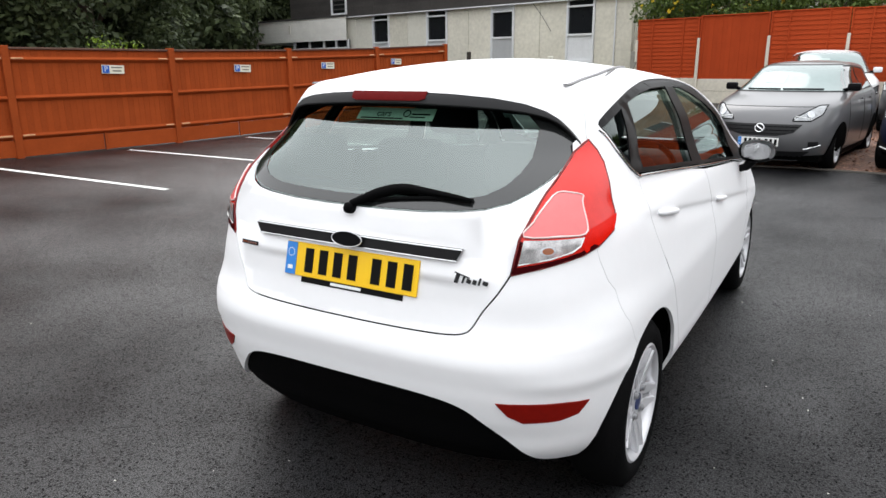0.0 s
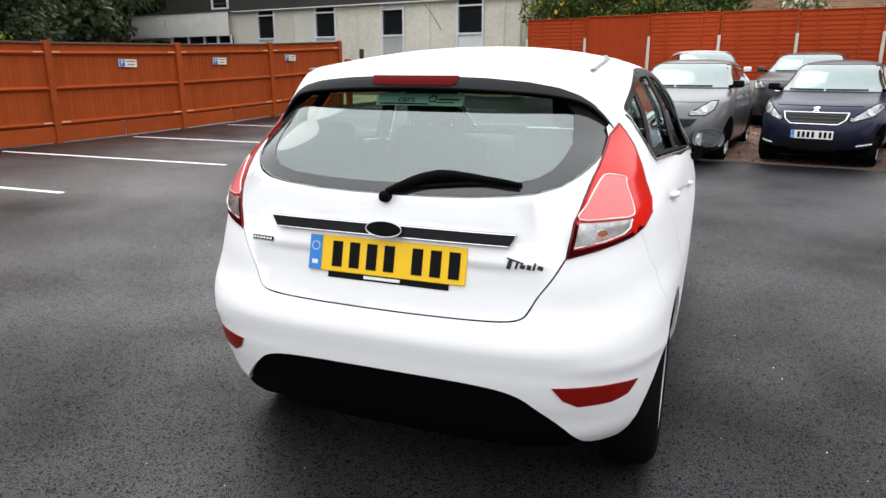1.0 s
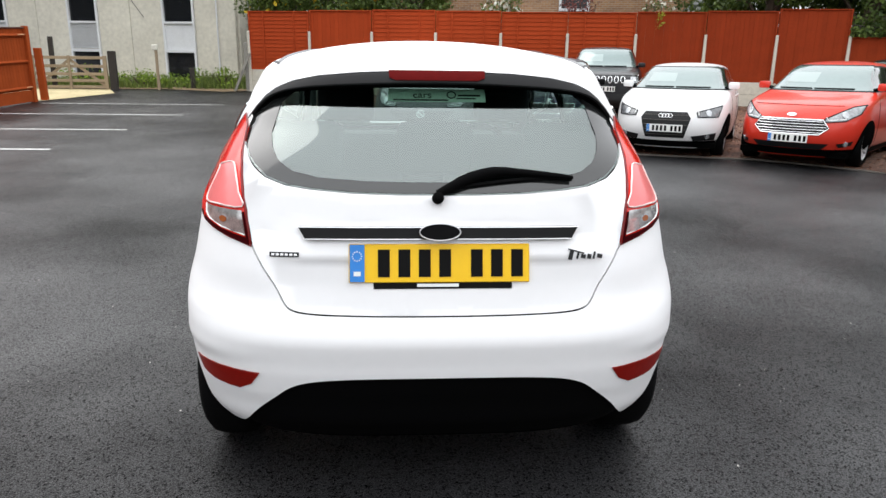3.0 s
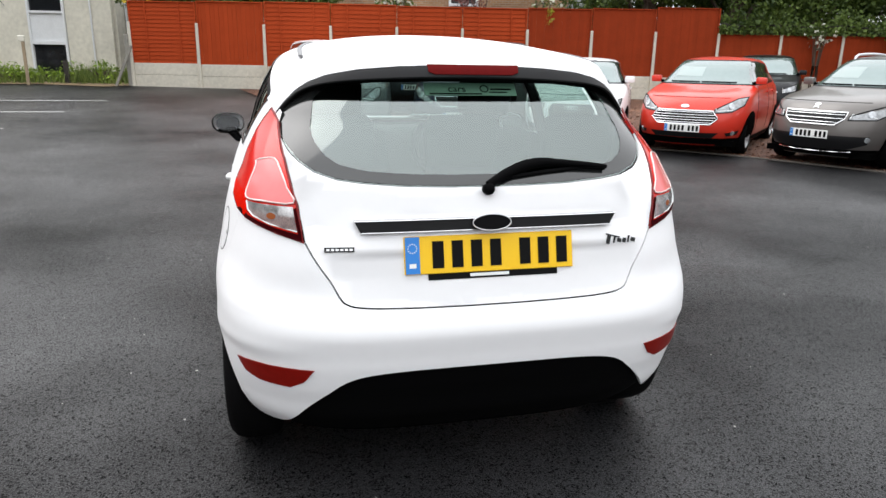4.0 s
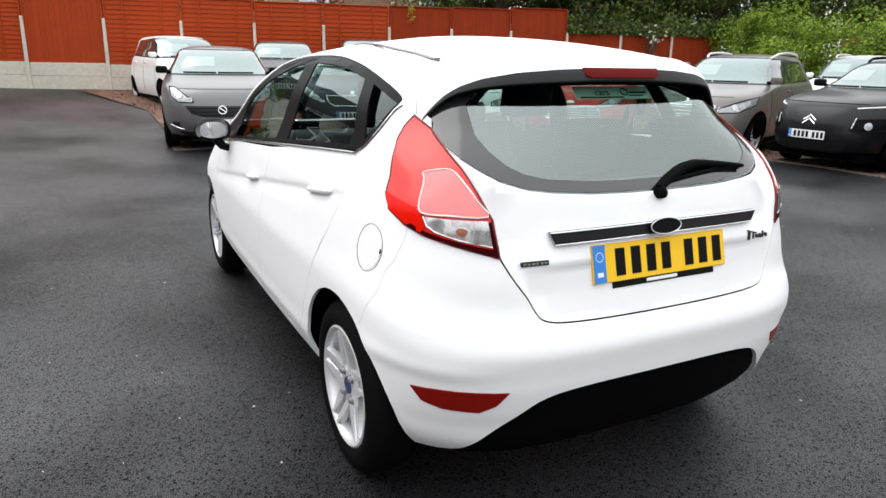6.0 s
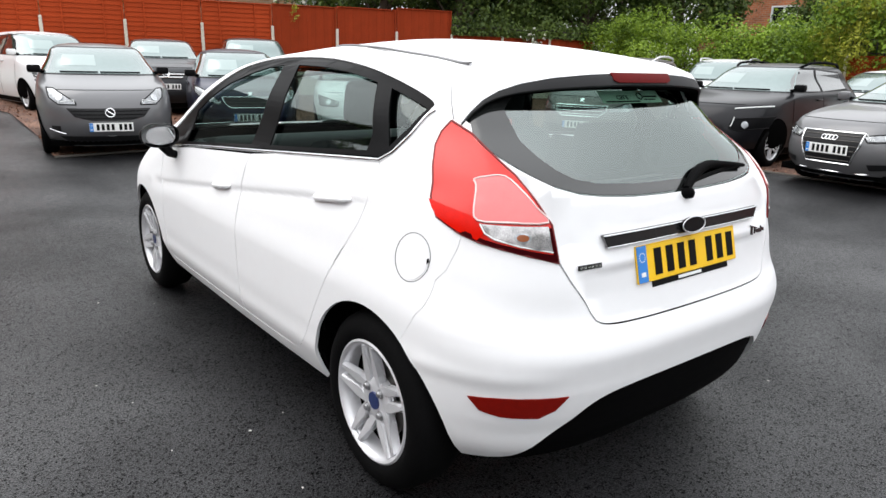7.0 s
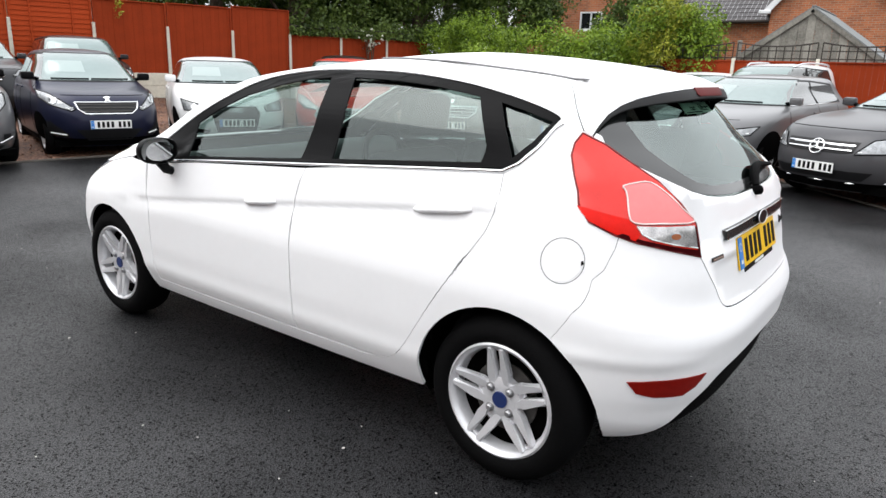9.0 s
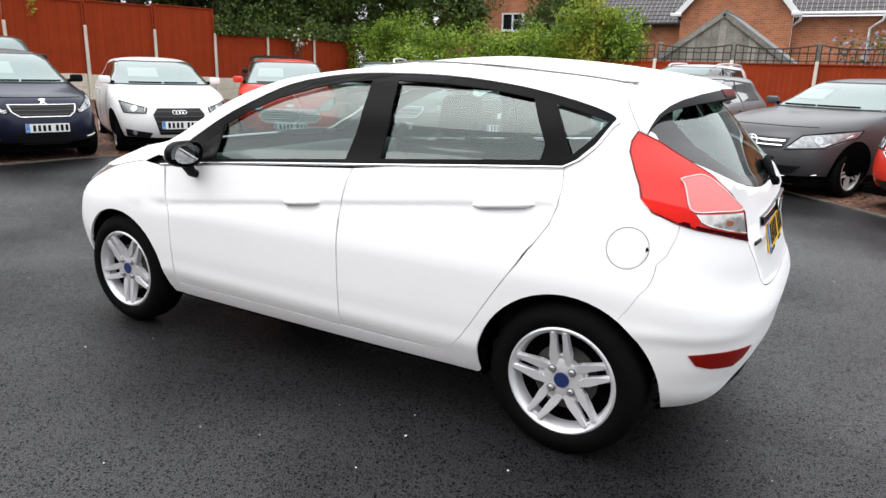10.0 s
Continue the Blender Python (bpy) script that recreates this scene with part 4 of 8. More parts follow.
SLOTS = dict(grille=mirrored([(0.52, 0.98), (0.52, 0.82)]), slots=7, lamp=[(0.76, 0.98), (0.58, 0.98), (0.58, 0.83), (0.76, 0.83)], lower=mirrored([(0.7, 0.6), (0.6, 0.4)]))
PLAIN = dict(grille=mirrored([(0.42, 0.72), (0.36, 0.6)]), lamp=[(0.76, 0.86), (0.46, 0.74), (0.48, 0.66), (0.74, 0.7)], bars=2, bar_mat="chrome", lower=mirrored([(0.55, 0.42), (0.45, 0.28)]), ring=(0.74, 0.04))
TUSK = dict(grille=mirrored([(0.4, 0.88), (0.3, 0.74)]), lamp=[(0.78, 0.94), (0.62, 0.96), (0.5, 0.84), (0.74, 0.82)], bars=2, bar_mat="chrome", ring=(0.84, 0.06), lower=mirrored([(0.6, 0.5), (0.5, 0.3)]))

# name, label, x, y, heading, paint, face, sizes
CARS = [
    ("grey_hatchback", "graphite grey small hatchback parked on the gravel bed", 0.224, 8.068, 171, "grey", SMALL_HATCH, dict(L=4.02, W=1.736, H=1.5, overhang=0.84, plate_z=0.42, cowl=(1.04, -0.95), ws_top=-1.75, hb=0.98, foot=0.24)),
    ("city_car", "dark navy city car parked on the gravel bed", 2.225, 8.272, 164.7, "navy", CITY, dict(L=3.48, W=1.615, H=1.48, wheelbase=2.34, overhang=0.68, wr=0.285, plate_z=0.47, cowl=(1.0, -0.8), ws_top=-1.5, hb=0.95, tail=0.4)),
    ("white_hatchback", "white three-door hatchback with a dark grille on gravel", 3.887, 7.724, 151, "white", SINGLE, dict(L=3.97, W=1.74, H=1.43, wheelbase=2.47, overhang=0.78, plate_z=0.46, cowl=(0.99, -0.98), ws_top=-1.75, hb=0.94)),
    ("red_hatchback", "bright red hatchback with a chrome-barred grille", 5.358, 6.917, 134.3, "red", WIDE_MOUTH, dict(L=3.97, W=1.722, H=1.49, overhang=0.83, plate_z=0.42, cowl=(1.03, -0.98), ws_top=-1.75, hb=0.97)),
    ("grey_crossover", "bronze grey crossover with silver roof rails", 6.55, 5.68, 111, "bronze", CROSSOVER, dict(L=4.16, W=1.76, H=1.55, wheelbase=2.54, overhang=0.82, wr=0.325, plate_z=0.47, cowl=(1.06, -0.98), ws_top=-1.72, hb=1.0, roof_rails="silver")),
    ("black_crossover", "black crossover with narrow running lights and roof rails", 7.194, 4.065, 92, "black", CHUNKY, dict(L=4.16, W=1.73, H=1.5, wheelbase=2.6, overhang=0.84, wr=0.33, plate_z=0.48, cowl=(1.05, -1.0), ws_top=-1.72, hb=1.0, roof_rails="black")),
    ("grey_family_hatchback", "steel grey family hatchback with a framed grille", 6.718, 1.945, 80, "steel", PREMIUM, dict(L=4.31, W=1.785, H=1.43, wheelbase=2.63, overhang=0.86, wr=0.32, plate_z=0.5, cowl=(0.99, -1.1), ws_top=-1.95, hb=0.93, trim_strip=True, foot=0.23)),
    ("grey_saloon", "dark steel grey saloon with a twin-bar grille", 6.233, 0.227, 62.4, "slate", STAR, dict(L=4.6, W=1.81, H=1.44, wheelbase=2.84, overhang=0.83, wr=0.325, plate_z=0.42, cowl=(1.02, -1.3), ws_top=-2.1, hb=0.95, tail=0.9, trim_strip=True)),
    ("red_estate", "deep red estate car with a chrome grille", 5.45, -1.45, 48, "red", GRAND, dict(L=4.84, W=1.85, H=1.5, wheelbase=2.74, overhang=0.95, wr=0.33, plate_z=0.48, cowl=(1.03, -1.25), ws_top=-2.1, hb=0.98)),
    ("white_minivan", "white tall minivan parked near the back fence", 0.98, 13.75, 189, "white", PLAIN, dict(L=3.9, W=1.75, H=1.6, overhang=0.8, plate_z=0.48, cowl=(1.08, -0.85), ws_top=-1.55, hb=1.02, tail=0.35)),
    ("dark_crossover", "dark grey crossover with a bright nose badge", 2.35, 12.85, 166, "dark", TUSK, dict(L=4.1, W=1.76, H=1.57, overhang=0.85, plate_z=0.6, cowl=(1.12, -0.95), ws_top=-1.65, hb=1.07)),
    ("black_offroader", "black boxy off-roader with a slotted grille", 4.5, 13.1, 163, "black", SLOTS, dict(L=4.23, W=1.8, H=1.67, wheelbase=2.57, overhang=0.85, wr=0.34, plate_z=0.7, cowl=(1.15, -1.0), ws_top=-1.6, hb=1.1, tail=0.25, nose=0.03, fn=4.0)),
    ("black_hatchback", "black hatchback parked by the back fence", 9.9, 11.2, 140, "black", PLAIN, dict(L=4.0, W=1.75, H=1.52, plate_z=0.48, cowl=(1.03, -0.98), ws_top=-1.75, hb=0.97)),
    ("silver_grey_hatchback", "mid grey hatchback half hidden behind the crossover", 11.2, 9.4, 122, "steel", PLAIN, dict(L=4.0, W=1.75, H=1.5, plate_z=0.48, cowl=(1.03, -0.98), ws_top=-1.75, hb=0.97)),
    ("white_crossover", "white crossover with pale roof rails", 12.3, 7.3, 108, "white", PLAIN, dict(L=4.3, W=1.8, H=1.62, plate_z=0.55, cowl=(1.08, -1.0), ws_top=-1.75, hb=1.02, roof_rails="silver")),
    ("white_saloon", "white saloon standing in the second row", 11.3, 4.0, 88, "white", PLAIN, dict(L=4.5, W=1.8, H=1.45, plate_z=0.48, cowl=(1.0, -1.2), ws_top=-2.0, hb=0.93, tail=0.8)),
    ("white_offroader", "white off-roader with roof rails by the side fence", 12.3, 3.3, 70, "white", PLAIN, dict(L=3.95, W=1.85, H=1.68, plate_z=0.6, cowl=(1.12, -1.0), ws_top=-1.75, hb=1.05, roof_rails="silver", tail=0.35)),
]
for nm, label, x, y, heading, colour, look_of, size in CARS:
    parked_car(nm, label, x, y, heading, PAINTS[colour], face=look_of, **size)

# ---- the white hatchback ----
HERO = Shell(
    rear=[(0.2, -0.5), (0.3, -0.58), (0.36, -0.6), (0.42, -0.625), (0.5, -0.645), (0.58, -0.652), (0.64, -0.636), (0.69, -0.612), (0.76, -0.593), (0.87, -0.57), (0.95, -0.56), (1.0, -0.538), (1.05, -0.505), (1.1, -0.46), (1.15, -0.42), (1.2, -0.395), (1.25, -0.375), (1.3, -0.355), (1.345, -0.332), (1.365, -0.3), (1.385, -0.23), (1.41, -0.08), (1.43, 0.08), (1.45, 0.33), (1.457, 0.47), (1.46, 0.566)],
    front=[(0.2, 3.2), (0.3, 3.26), (0.5, 3.3), (0.6, 3.28), (0.7, 3.22), (0.76, 3.14), (0.82, 3.02), (0.88, 2.86), (0.93, 2.68), (0.96, 2.5), (0.985, 2.36), (1.02, 2.28), (1.1, 2.14), (1.2, 1.96), (1.27, 1.8), (1.32, 1.64), (1.37, 1.36), (1.4, 1.15), (1.42, 1.02), (1.45, 0.75), (1.457, 0.64), (1.46, 0.57)],
    width=[(0.2, 0.755), (0.28, 0.8), (0.35, 0.825), (0.5, 0.843), (0.65, 0.845), (0.78, 0.823), (0.88, 0.802), (0.95, 0.785), (1.0, 0.762), (1.02, 0.75), (1.1, 0.718), (1.2, 0.685), (1.3, 0.63), (1.35, 0.597), (1.4, 0.51), (1.43, 0.405), (1.45, 0.255), (1.457, 0.14), (1.46, 0.003)],
    rear_round=([(0.2, 0.6), (0.7, 0.65), (0.8, 0.85), (0.9, 0.85), (0.955, 0.9), (1.065, 0.75), (1.19, 0.68), (1.3, 0.62), (1.46, 0.4)], [(0.2, 3.5), (0.7, 3.7), (0.8, 4.5), (0.9, 4.6), (0.955, 4.8), (1.065, 4.5), (1.19, 3.2), (1.3, 3.0), (1.46, 2.4)]),
    front_round=([(0.2, 0.9), (0.7, 0.93), (0.9, 0.85), (1.0, 0.5), (1.46, 0.4)], [(0.2, 2.6), (0.9, 2.8), (1.0, 4.2), (1.35, 4.2), (1.43, 2.6), (1.46, 2.4)]),
    waist=1.2, taper_r=0.05, taper_f=0.03)


def side_relief(a, y, z):
    """The crease along the doors and the flare of their feet."""
    def ease(v):
        v = min(1.0, max(0.0, v))
        return v * v * (3 - 2 * v)

    # recess round the plate, and the bumper tucked in below its crease
    dip = 0.0
    if a < 0.6:
        edge = 0.44 - 0.45 * max(0.0, 0.88 - z) * (z > 0.66)
        dip = ease((0.956 - z) / 0.03) * ease((edge - a) / 0.2) * ease((z - 0.7) / 0.05)
    tuck = 0.01 * ease((0.63 - z) / 0.12) * ease((z - 0.28) / 0.2) * ease((0.85 - a) / 0.25) if a < 0.85 else 0.0
    # ridge round the bumper's corner above the reflector
    if 0.36 < a < 0.95:
        tuck -= 0.0065 * math.exp(-((z - 0.545) / 0.03) ** 2) * ease((a - 0.36) / 0.18) * ease((0.95 - a) / 0.22)
    if a < 0.5 or a > 2.3:
        return -tuck * math.sin(a * math.pi / 2), 0.009 * dip + tuck * math.cos(a * math.pi / 2)
    fade = ease((y + 0.1) / 0.3) * ease((2.5 - y) / 0.4)
    d = z - (0.945 - 0.113 * y)
    groove = math.exp(-(d / 0.04) ** 2) if d < 0 else math.exp(-(d / 0.014) ** 2)
    side = -0.0065 * fade * groove + 0.006 * fade * math.exp(-((z - 0.37) / 0.04) ** 2)
    return side - tuck * math.sin(a * math.pi / 2), tuck * math.cos(a * math.pi / 2)


HERO.relief = side_relief
PANE = Shell(
    rear=[(0.9, -0.565), (0.99, -0.537), (1.05, -0.49), (1.2, -0.372), (1.3, -0.28), (1.36, -0.225), (1.46, 0.1)],
    front=[(0.9, 2.7), (1.46, 0.6)],
    width=[(0.9, 0.795), (1.0, 0.757), (1.1, 0.713), (1.2, 0.68), (1.3, 0.623), (1.46, 0.45)],
    rear_round=([(0.2, 0.6), (0.7, 0.65), (0.8, 0.85), (0.9, 0.85), (0.955, 0.9), (1.065, 0.75), (1.19, 0.68), (1.3, 0.62), (1.46, 0.4)], [(0.2, 3.5), (0.7, 3.7), (0.8, 4.5), (0.9, 4.6), (0.955, 4.8), (1.065, 4.5), (1.19, 3.2), (1.3, 3.0), (1.46, 2.4)]),
    front_round=([(0.9, 0.5), (1.46, 0.5)], [(0.9, 3), (1.46, 3)]), waist=1.2, taper_r=0.05)


def L(y, z):
    """Outline point on the car's left side."""
    return (-HERO.at_y(y, z), z)


def LS(line, n=5):
    """The same for a list of (y, z) points, filled in along its edges."""
    out = []
    for (y0, z0), (y1, z1) in zip(line, line[1:]):
        out += [L(y0 + (y1 - y0) * k / n, z0 + (z1 - z0) * k / n) for k in range(n)]
    return out + [L(*line[-1])]


def both(make):
    """Calls make with the outline mapping for the left and the right side."""
    make(lambda line: line, -1)
    make(lambda line: [(-s, z) for s, z in line], 1)


BELT = [(2.2, 0.9), (1.839, 0.94), (1.489, 0.972), (0.966, 1.012), (0.387, 1.057), (0.079, 1.08)]
TOP = catmull([(2.12, 0.935), (2.054, 0.975), (1.949, 1.049), (1.808, 1.136), (1.605, 1.236), (1.427, 1.31), (1.184, 1.358), (0.951, 1.373), (0.635, 1.371), (0.364, 1.348), (0.181, 1.319), (0.036, 1.286), (-0.048, 1.258), (-0.069, 1.243)], 3, False)
HEEL = [(-0.052, 1.215), (-0.018, 1.155), (0.032, 1.103)]
DLO = LS(BELT + HEEL[::-1] + TOP[::-1] + BELT[:1], 8)
PILLAR = [(2.35, 0.958), (2.233, 1.0), (2.048, 1.096), (1.874, 1.195), (1.7, 1.269), (1.551, 1.319), (1.383, 1.374)]
DITCH = [(1.383, 1.374), (1.2, 1.398), (0.95, 1.412), (0.558, 1.413), (0.165, 1.381), (-0.05, 1.36)]
MID_SEAM = [(0.969, 0.988), (0.985, 0.94), (0.995, 0.892), (1.006, 0.812), (1.005, 0.725), (1.002, 0.654), (1.001, 0.505), (1.0, 0.403), (1.0, 0.305)]
DOOR_HEEL = [(0.075, 1.068), (0.065, 0.997), (0.069, 0.939), (0.09, 0.872), (0.136, 0.8), (0.197, 0.709), (0.279, 0.588), (0.36, 0.46), (0.412, 0.383), (0.448, 0.346), (0.487, 0.323), (0.543, 0.308)]
WING_SEAM = [(2.11, 0.892), (2.087, 0.74), (2.057, 0.66), (2.06, 0.545), (2.056, 0.366), (2.051, 0.302)]
ARCH_R = [(0.345 * math.cos(radians(a)), 0.291 + 0.345 * math.sin(radians(a))) for a in range(-8, 188, 7)]
ARCH_F = [(2.489 + 0.345 * math.cos(radians(a)), 0.285 + 0.345 * math.sin(radians(a))) for a in range(-6, 188, 7)]
BUMPER_SEAM = [(-0.576, 0.919), (-0.583, 0.88), (-0.602, 0.817), (-0.651, 0.752), (-0.738, 0.68), (-0.834, 0.586)]
LAMP = [(-0.617, 1.203), (-0.638, 1.172), (-0.652, 1.136), (-0.661, 1.08), (-0.656, 1.035), (-0.646, 1.0), (-0.622, 0.952), (-0.582, 0.922), (-0.545, 0.905), (-0.505, 0.893), (-0.46, 0.878), (-0.404, 0.857), (-0.412, 0.9), (-0.423, 0.958), (-0.452, 1.015), (-0.484, 1.075), (-0.52, 1.122), (-0.563, 1.172)]
PINK = [(-0.562, 1.045), (-0.566, 1.058), (-0.54, 1.067), (-0.505, 1.07), (-0.478, 1.039), (-0.452, 1.0), (-0.43, 0.964), (-0.496, 0.961), (-0.546, 0.96), (-0.556, 0.99)]
CLEAR = [(-0.542, 0.952), (-0.49, 0.953), (-0.43, 0.954), (-0.418, 0.887), (-0.475, 0.902), (-0.518, 0.917), (-0.534, 0.93)]
REFLECTOR = [(-0.613, 0.483), (-0.541, 0.49), (-0.469, 0.49), (-0.395, 0.487), (-0.418, 0.445), (-0.45, 0.422), (-0.531, 0.428), (-0.58, 0.443)]
GATE_FOOT = [(-0.404, 0.857), (-0.38, 0.804), (-0.353, 0.749), (-0.336, 0.705), (-0.32, 0.684), (-0.282, 0.674), (-0.185, 0.67), (-0.062, 0.668)]
GATE_SIDE = [(-0.412, 0.9), (-0.423, 0.958), (-0.452, 1.015), (-0.484, 1.075), (-0.522, 1.118), (-0.56, 1.162), (-0.577, 1.196)]
PANE_EDGE = [(-0.577, 1.195), (-0.538, 1.142), (-0.494, 1.108), (-0.449, 1.075), (-0.409, 1.049), (-0.358, 1.03), (-0.304, 1.021), (-0.211, 1.012), (-0.101, 1.008)]
BAND = [(-0.469, 1.239), (-0.461, 1.199), (-0.452, 1.158), (-0.424, 1.119), (-0.392, 1.086), (-0.355, 1.063), (-0.298, 1.048), (-0.188, 1.039), (-0.085, 1.036)]
BUMPER_FOOT = [(-0.6, 0.246), (-0.503, 0.258), (-0.46, 0.29), (-0.415, 0.345), (-0.37, 0.4), (-0.33, 0.444), (-0.28, 0.467), (-0.2, 0.477), (-0.1, 0.479)]
GATE_FOOT = catmull(GATE_FOOT, 4, False)
BUMPER_FOOT = catmull(BUMPER_FOOT, 3, False)
SPOILER = [(-0.592, 1.197), (-0.574, 1.228), (-0.55, 1.262), (-0.515, 1.289), (-0.46, 1.311), (-0.37, 1.329), (-0.25, 1.34), (-0.1, 1.346)]


def full(half):
    """An outline across the middle from its left half, outer end first."""
    return list(half) + [(-s, z) for s, z in half[::-1]]


def shrink(line, d):
    """The outline moved inwards by d."""
    line = [q for i, q in enumerate(line) if abs(q[0] - line[i - 1][0]) + abs(q[1] - line[i - 1][1]) > 1e-5]
    n = len(line)
    area = sum(line[i][0] * line[(i + 1) % n][1] - line[(i + 1) % n][0] * line[i][1] for i in range(n))
    sg = 1 if area > 0 else -1
    out = []
    for i in range(n):
        a, b, c = (Vector((unroll(line[(i + k) % n][0]), line[(i + k) % n][1])) for k in (-1, 0, 1))
        n1, n2 = (b - a), (c - b)
        n1, n2 = Vector((-n1.y, n1.x)).normalized() * sg, Vector((-n2.y, n2.x)).normalized() * sg
        m = n1 + n2
        m = m / max(m.length_squared / 2, 0.5)
        q = b + m * d
        out.append((reroll(q.x), q.y))
    return out


def hero_car():
    car = empty("hatchback")
    tagged(car, "white five-door hatchback with red tail lamps parked on wet tarmac", "car")
    gap = 0.002

    def panel(name, line, mat=white_paint, lift=0.0, rim=0.012, label="", holes=(), dz=0.03, g=gap):
        return patch(name, HERO, shrink(line, g), mat, car, lift, rim, 0.05, dz, label, holes)

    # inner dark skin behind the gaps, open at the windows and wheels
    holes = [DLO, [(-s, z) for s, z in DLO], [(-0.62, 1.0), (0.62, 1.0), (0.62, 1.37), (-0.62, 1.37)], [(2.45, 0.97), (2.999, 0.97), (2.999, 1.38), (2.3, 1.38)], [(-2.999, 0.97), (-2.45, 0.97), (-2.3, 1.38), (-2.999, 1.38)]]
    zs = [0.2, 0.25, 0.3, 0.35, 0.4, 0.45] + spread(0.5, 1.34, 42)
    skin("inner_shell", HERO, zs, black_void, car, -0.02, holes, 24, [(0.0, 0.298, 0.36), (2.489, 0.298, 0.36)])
    # floor pan between the wheels, boot floor, engine tray; added to block light
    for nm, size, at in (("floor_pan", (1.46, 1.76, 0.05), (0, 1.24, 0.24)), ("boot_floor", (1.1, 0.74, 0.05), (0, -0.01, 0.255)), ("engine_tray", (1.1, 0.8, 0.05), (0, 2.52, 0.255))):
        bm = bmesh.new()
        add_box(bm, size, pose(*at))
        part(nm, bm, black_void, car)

    def sides(turn, side):
        front_door = panel("front_door", turn(LS(WING_SEAM[::-1] + [(1.68, 0.938)] + MID_SEAM + [WING_SEAM[-1]])), dz=0.01, g=0.003)
        rear_door = panel("rear_door", turn(LS(MID_SEAM[::-1] + [(0.5, 1.044)] + DOOR_HEEL + [MID_SEAM[-1]])), dz=0.01, g=0.0024)
        # quarter, roof rail and windscreen pillar in one pressing
        line = LS(PILLAR) + LS(DITCH[1:]) + [(-0.616, 1.21)] + LAMP[1:8] + BUMPER_SEAM + LS(ARCH_R[-7::-1]) + [L(0.352, 0.235)] + [L(0.62, 0.235), L(0.6, 0.303)] + LS(DOOR_HEEL[::-1]) + LS(HEEL[::-1]) + LS(TOP[::-1])
        patch("side_panel", HERO, turn(line), white_paint, car, 0.0, 0.012, 0.03, 0.015)
        patch("sill", HERO, turn([L(2.05, 0.299), L(0.6, 0.301), L(0.62, 0.235), L(2.06, 0.235)]), white_paint, car, 0.0003, 0.012, 0.05, 0.02)
        panel("front_wing", turn([L(2.3, 0.9)] + LS(WING_SEAM) + [L(2.06, 0.235), L(2.125, 0.235)] + LS(ARCH_F[::-1][2:24]) + [L(2.86, 0.55), L(2.9, 0.66), L(2.88, 0.76), L(2.6, 0.84)]))
        # window frame with three panes
        fg = LS([(1.776, 0.956), (1.774, 1.108), (1.634, 1.18), (1.471, 1.249), (1.284, 1.3), (1.119, 1.331), (0.99, 1.342), (0.994, 1.162), (1.026, 1.02), (1.776, 0.956)], 14)
        rg = LS([(0.856, 1.034), (0.845, 1.182), (0.861, 1.346), (0.635, 1.342), (0.441, 1.327), (0.247, 1.301), (0.191, 1.197), (0.164, 1.14), (0.172, 1.088), (0.856, 1.034)], 14)
        qg = LS([(0.154, 1.286), (0.06, 1.265), (-0.046, 1.235), (0.0, 1.17), (0.06, 1.112), (0.09, 1.17), (0.154, 1.286)], 14)
        panes = [turn(g) for g in (fg, rg, qg)]
        patch("window_frame", HERO, turn(DLO), black_gloss, car, -0.005, 0.006, 0.03, 0.02, "", panes)
        for nm, g in zip(("front_window", "rear_window", "quarter_window"), panes):
            w = patch(nm, HERO, shrink(g, -0.009), side_glass, car, -0.023, 0, 0.03, 0.02)
            w.visible_shadow = False
        # bright strip below the windows
        pts = [HERO.point(*turn([L(y, z - 0.012)])[0]) + HERO.normal(*turn([L(y, z - 0.012)])[0]) * 0.001 for y, z in [(2.15, 0.906)] + BELT[1:]]
        pts = catmull([tuple(p) for p in pts], 5, False)
        heel = [tuple(HERO.point(*turn([L(y - 0.006, z - 0.006)])[0])) for y, z in HEEL[::-1] + [(-0.075, 1.236)]]
        bm = bmesh.new()
        add_tube(bm, pts + catmull(heel, 4, False), 0.0065, 8, 1.0)
        smooth(part("belt_strip", bm, chrome, car, "bright metal strip"), 60)
        # handles
        for (y0, z0), (y1, z1), door in (((1.31, 0.811), (1.117, 0.834), front_door), ((0.396, 0.905), (0.158, 0.935), rear_door)):
            bm = bmesh.new()
            pts = []
            for k in range(9):
                f = k / 8
                q = turn([L(y0 + (y1 - y0) * f, z0 + (z1 - z0) * f)])[0]
                pts.append(HERO.point(*q) + HERO.normal(*q) * (-0.002 + 0.012 * min(1.0, math.sin(math.pi * f) * 2.2)))
            add_tube(bm, pts, [0.007] + [0.011] * 7 + [0.007], 12, 1.0)
            smooth(part("door_handle", bm, white_paint, door), 60)
        # wheels and their houses
        for y in (0.0, 2.489):
            bm = bmesh.new()
            arc = [radians(a) for a in range(-14, 195, 8)]
            rows = [[], []]
            for a in arc:
                py, pz = y + 0.35 * math.cos(a), 0.29 + 0.35 * math.sin(a)
                px = abs(HERO.point(HERO.at_y(py, max(pz, 0.21)), max(pz, 0.21)).x) - 0.012
                rows[0].append(bm.verts.new((side * px, py, pz)))
                rows[1].append(bm.verts.new((side * 0.42, py, pz)))
            for i in range(len(arc) - 1):
                bm.faces.new((rows[0][i], rows[0][i + 1], rows[1][i + 1], rows[1][i]))
            bm.faces.new(rows[1])
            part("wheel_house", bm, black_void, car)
            w = wheel(car, pose(side * 0.812, y, 0.298, 0, 90 * side, 0), 0.298, 0.195, 0.205, detail=56, turn=6 if y == 0 else 37)
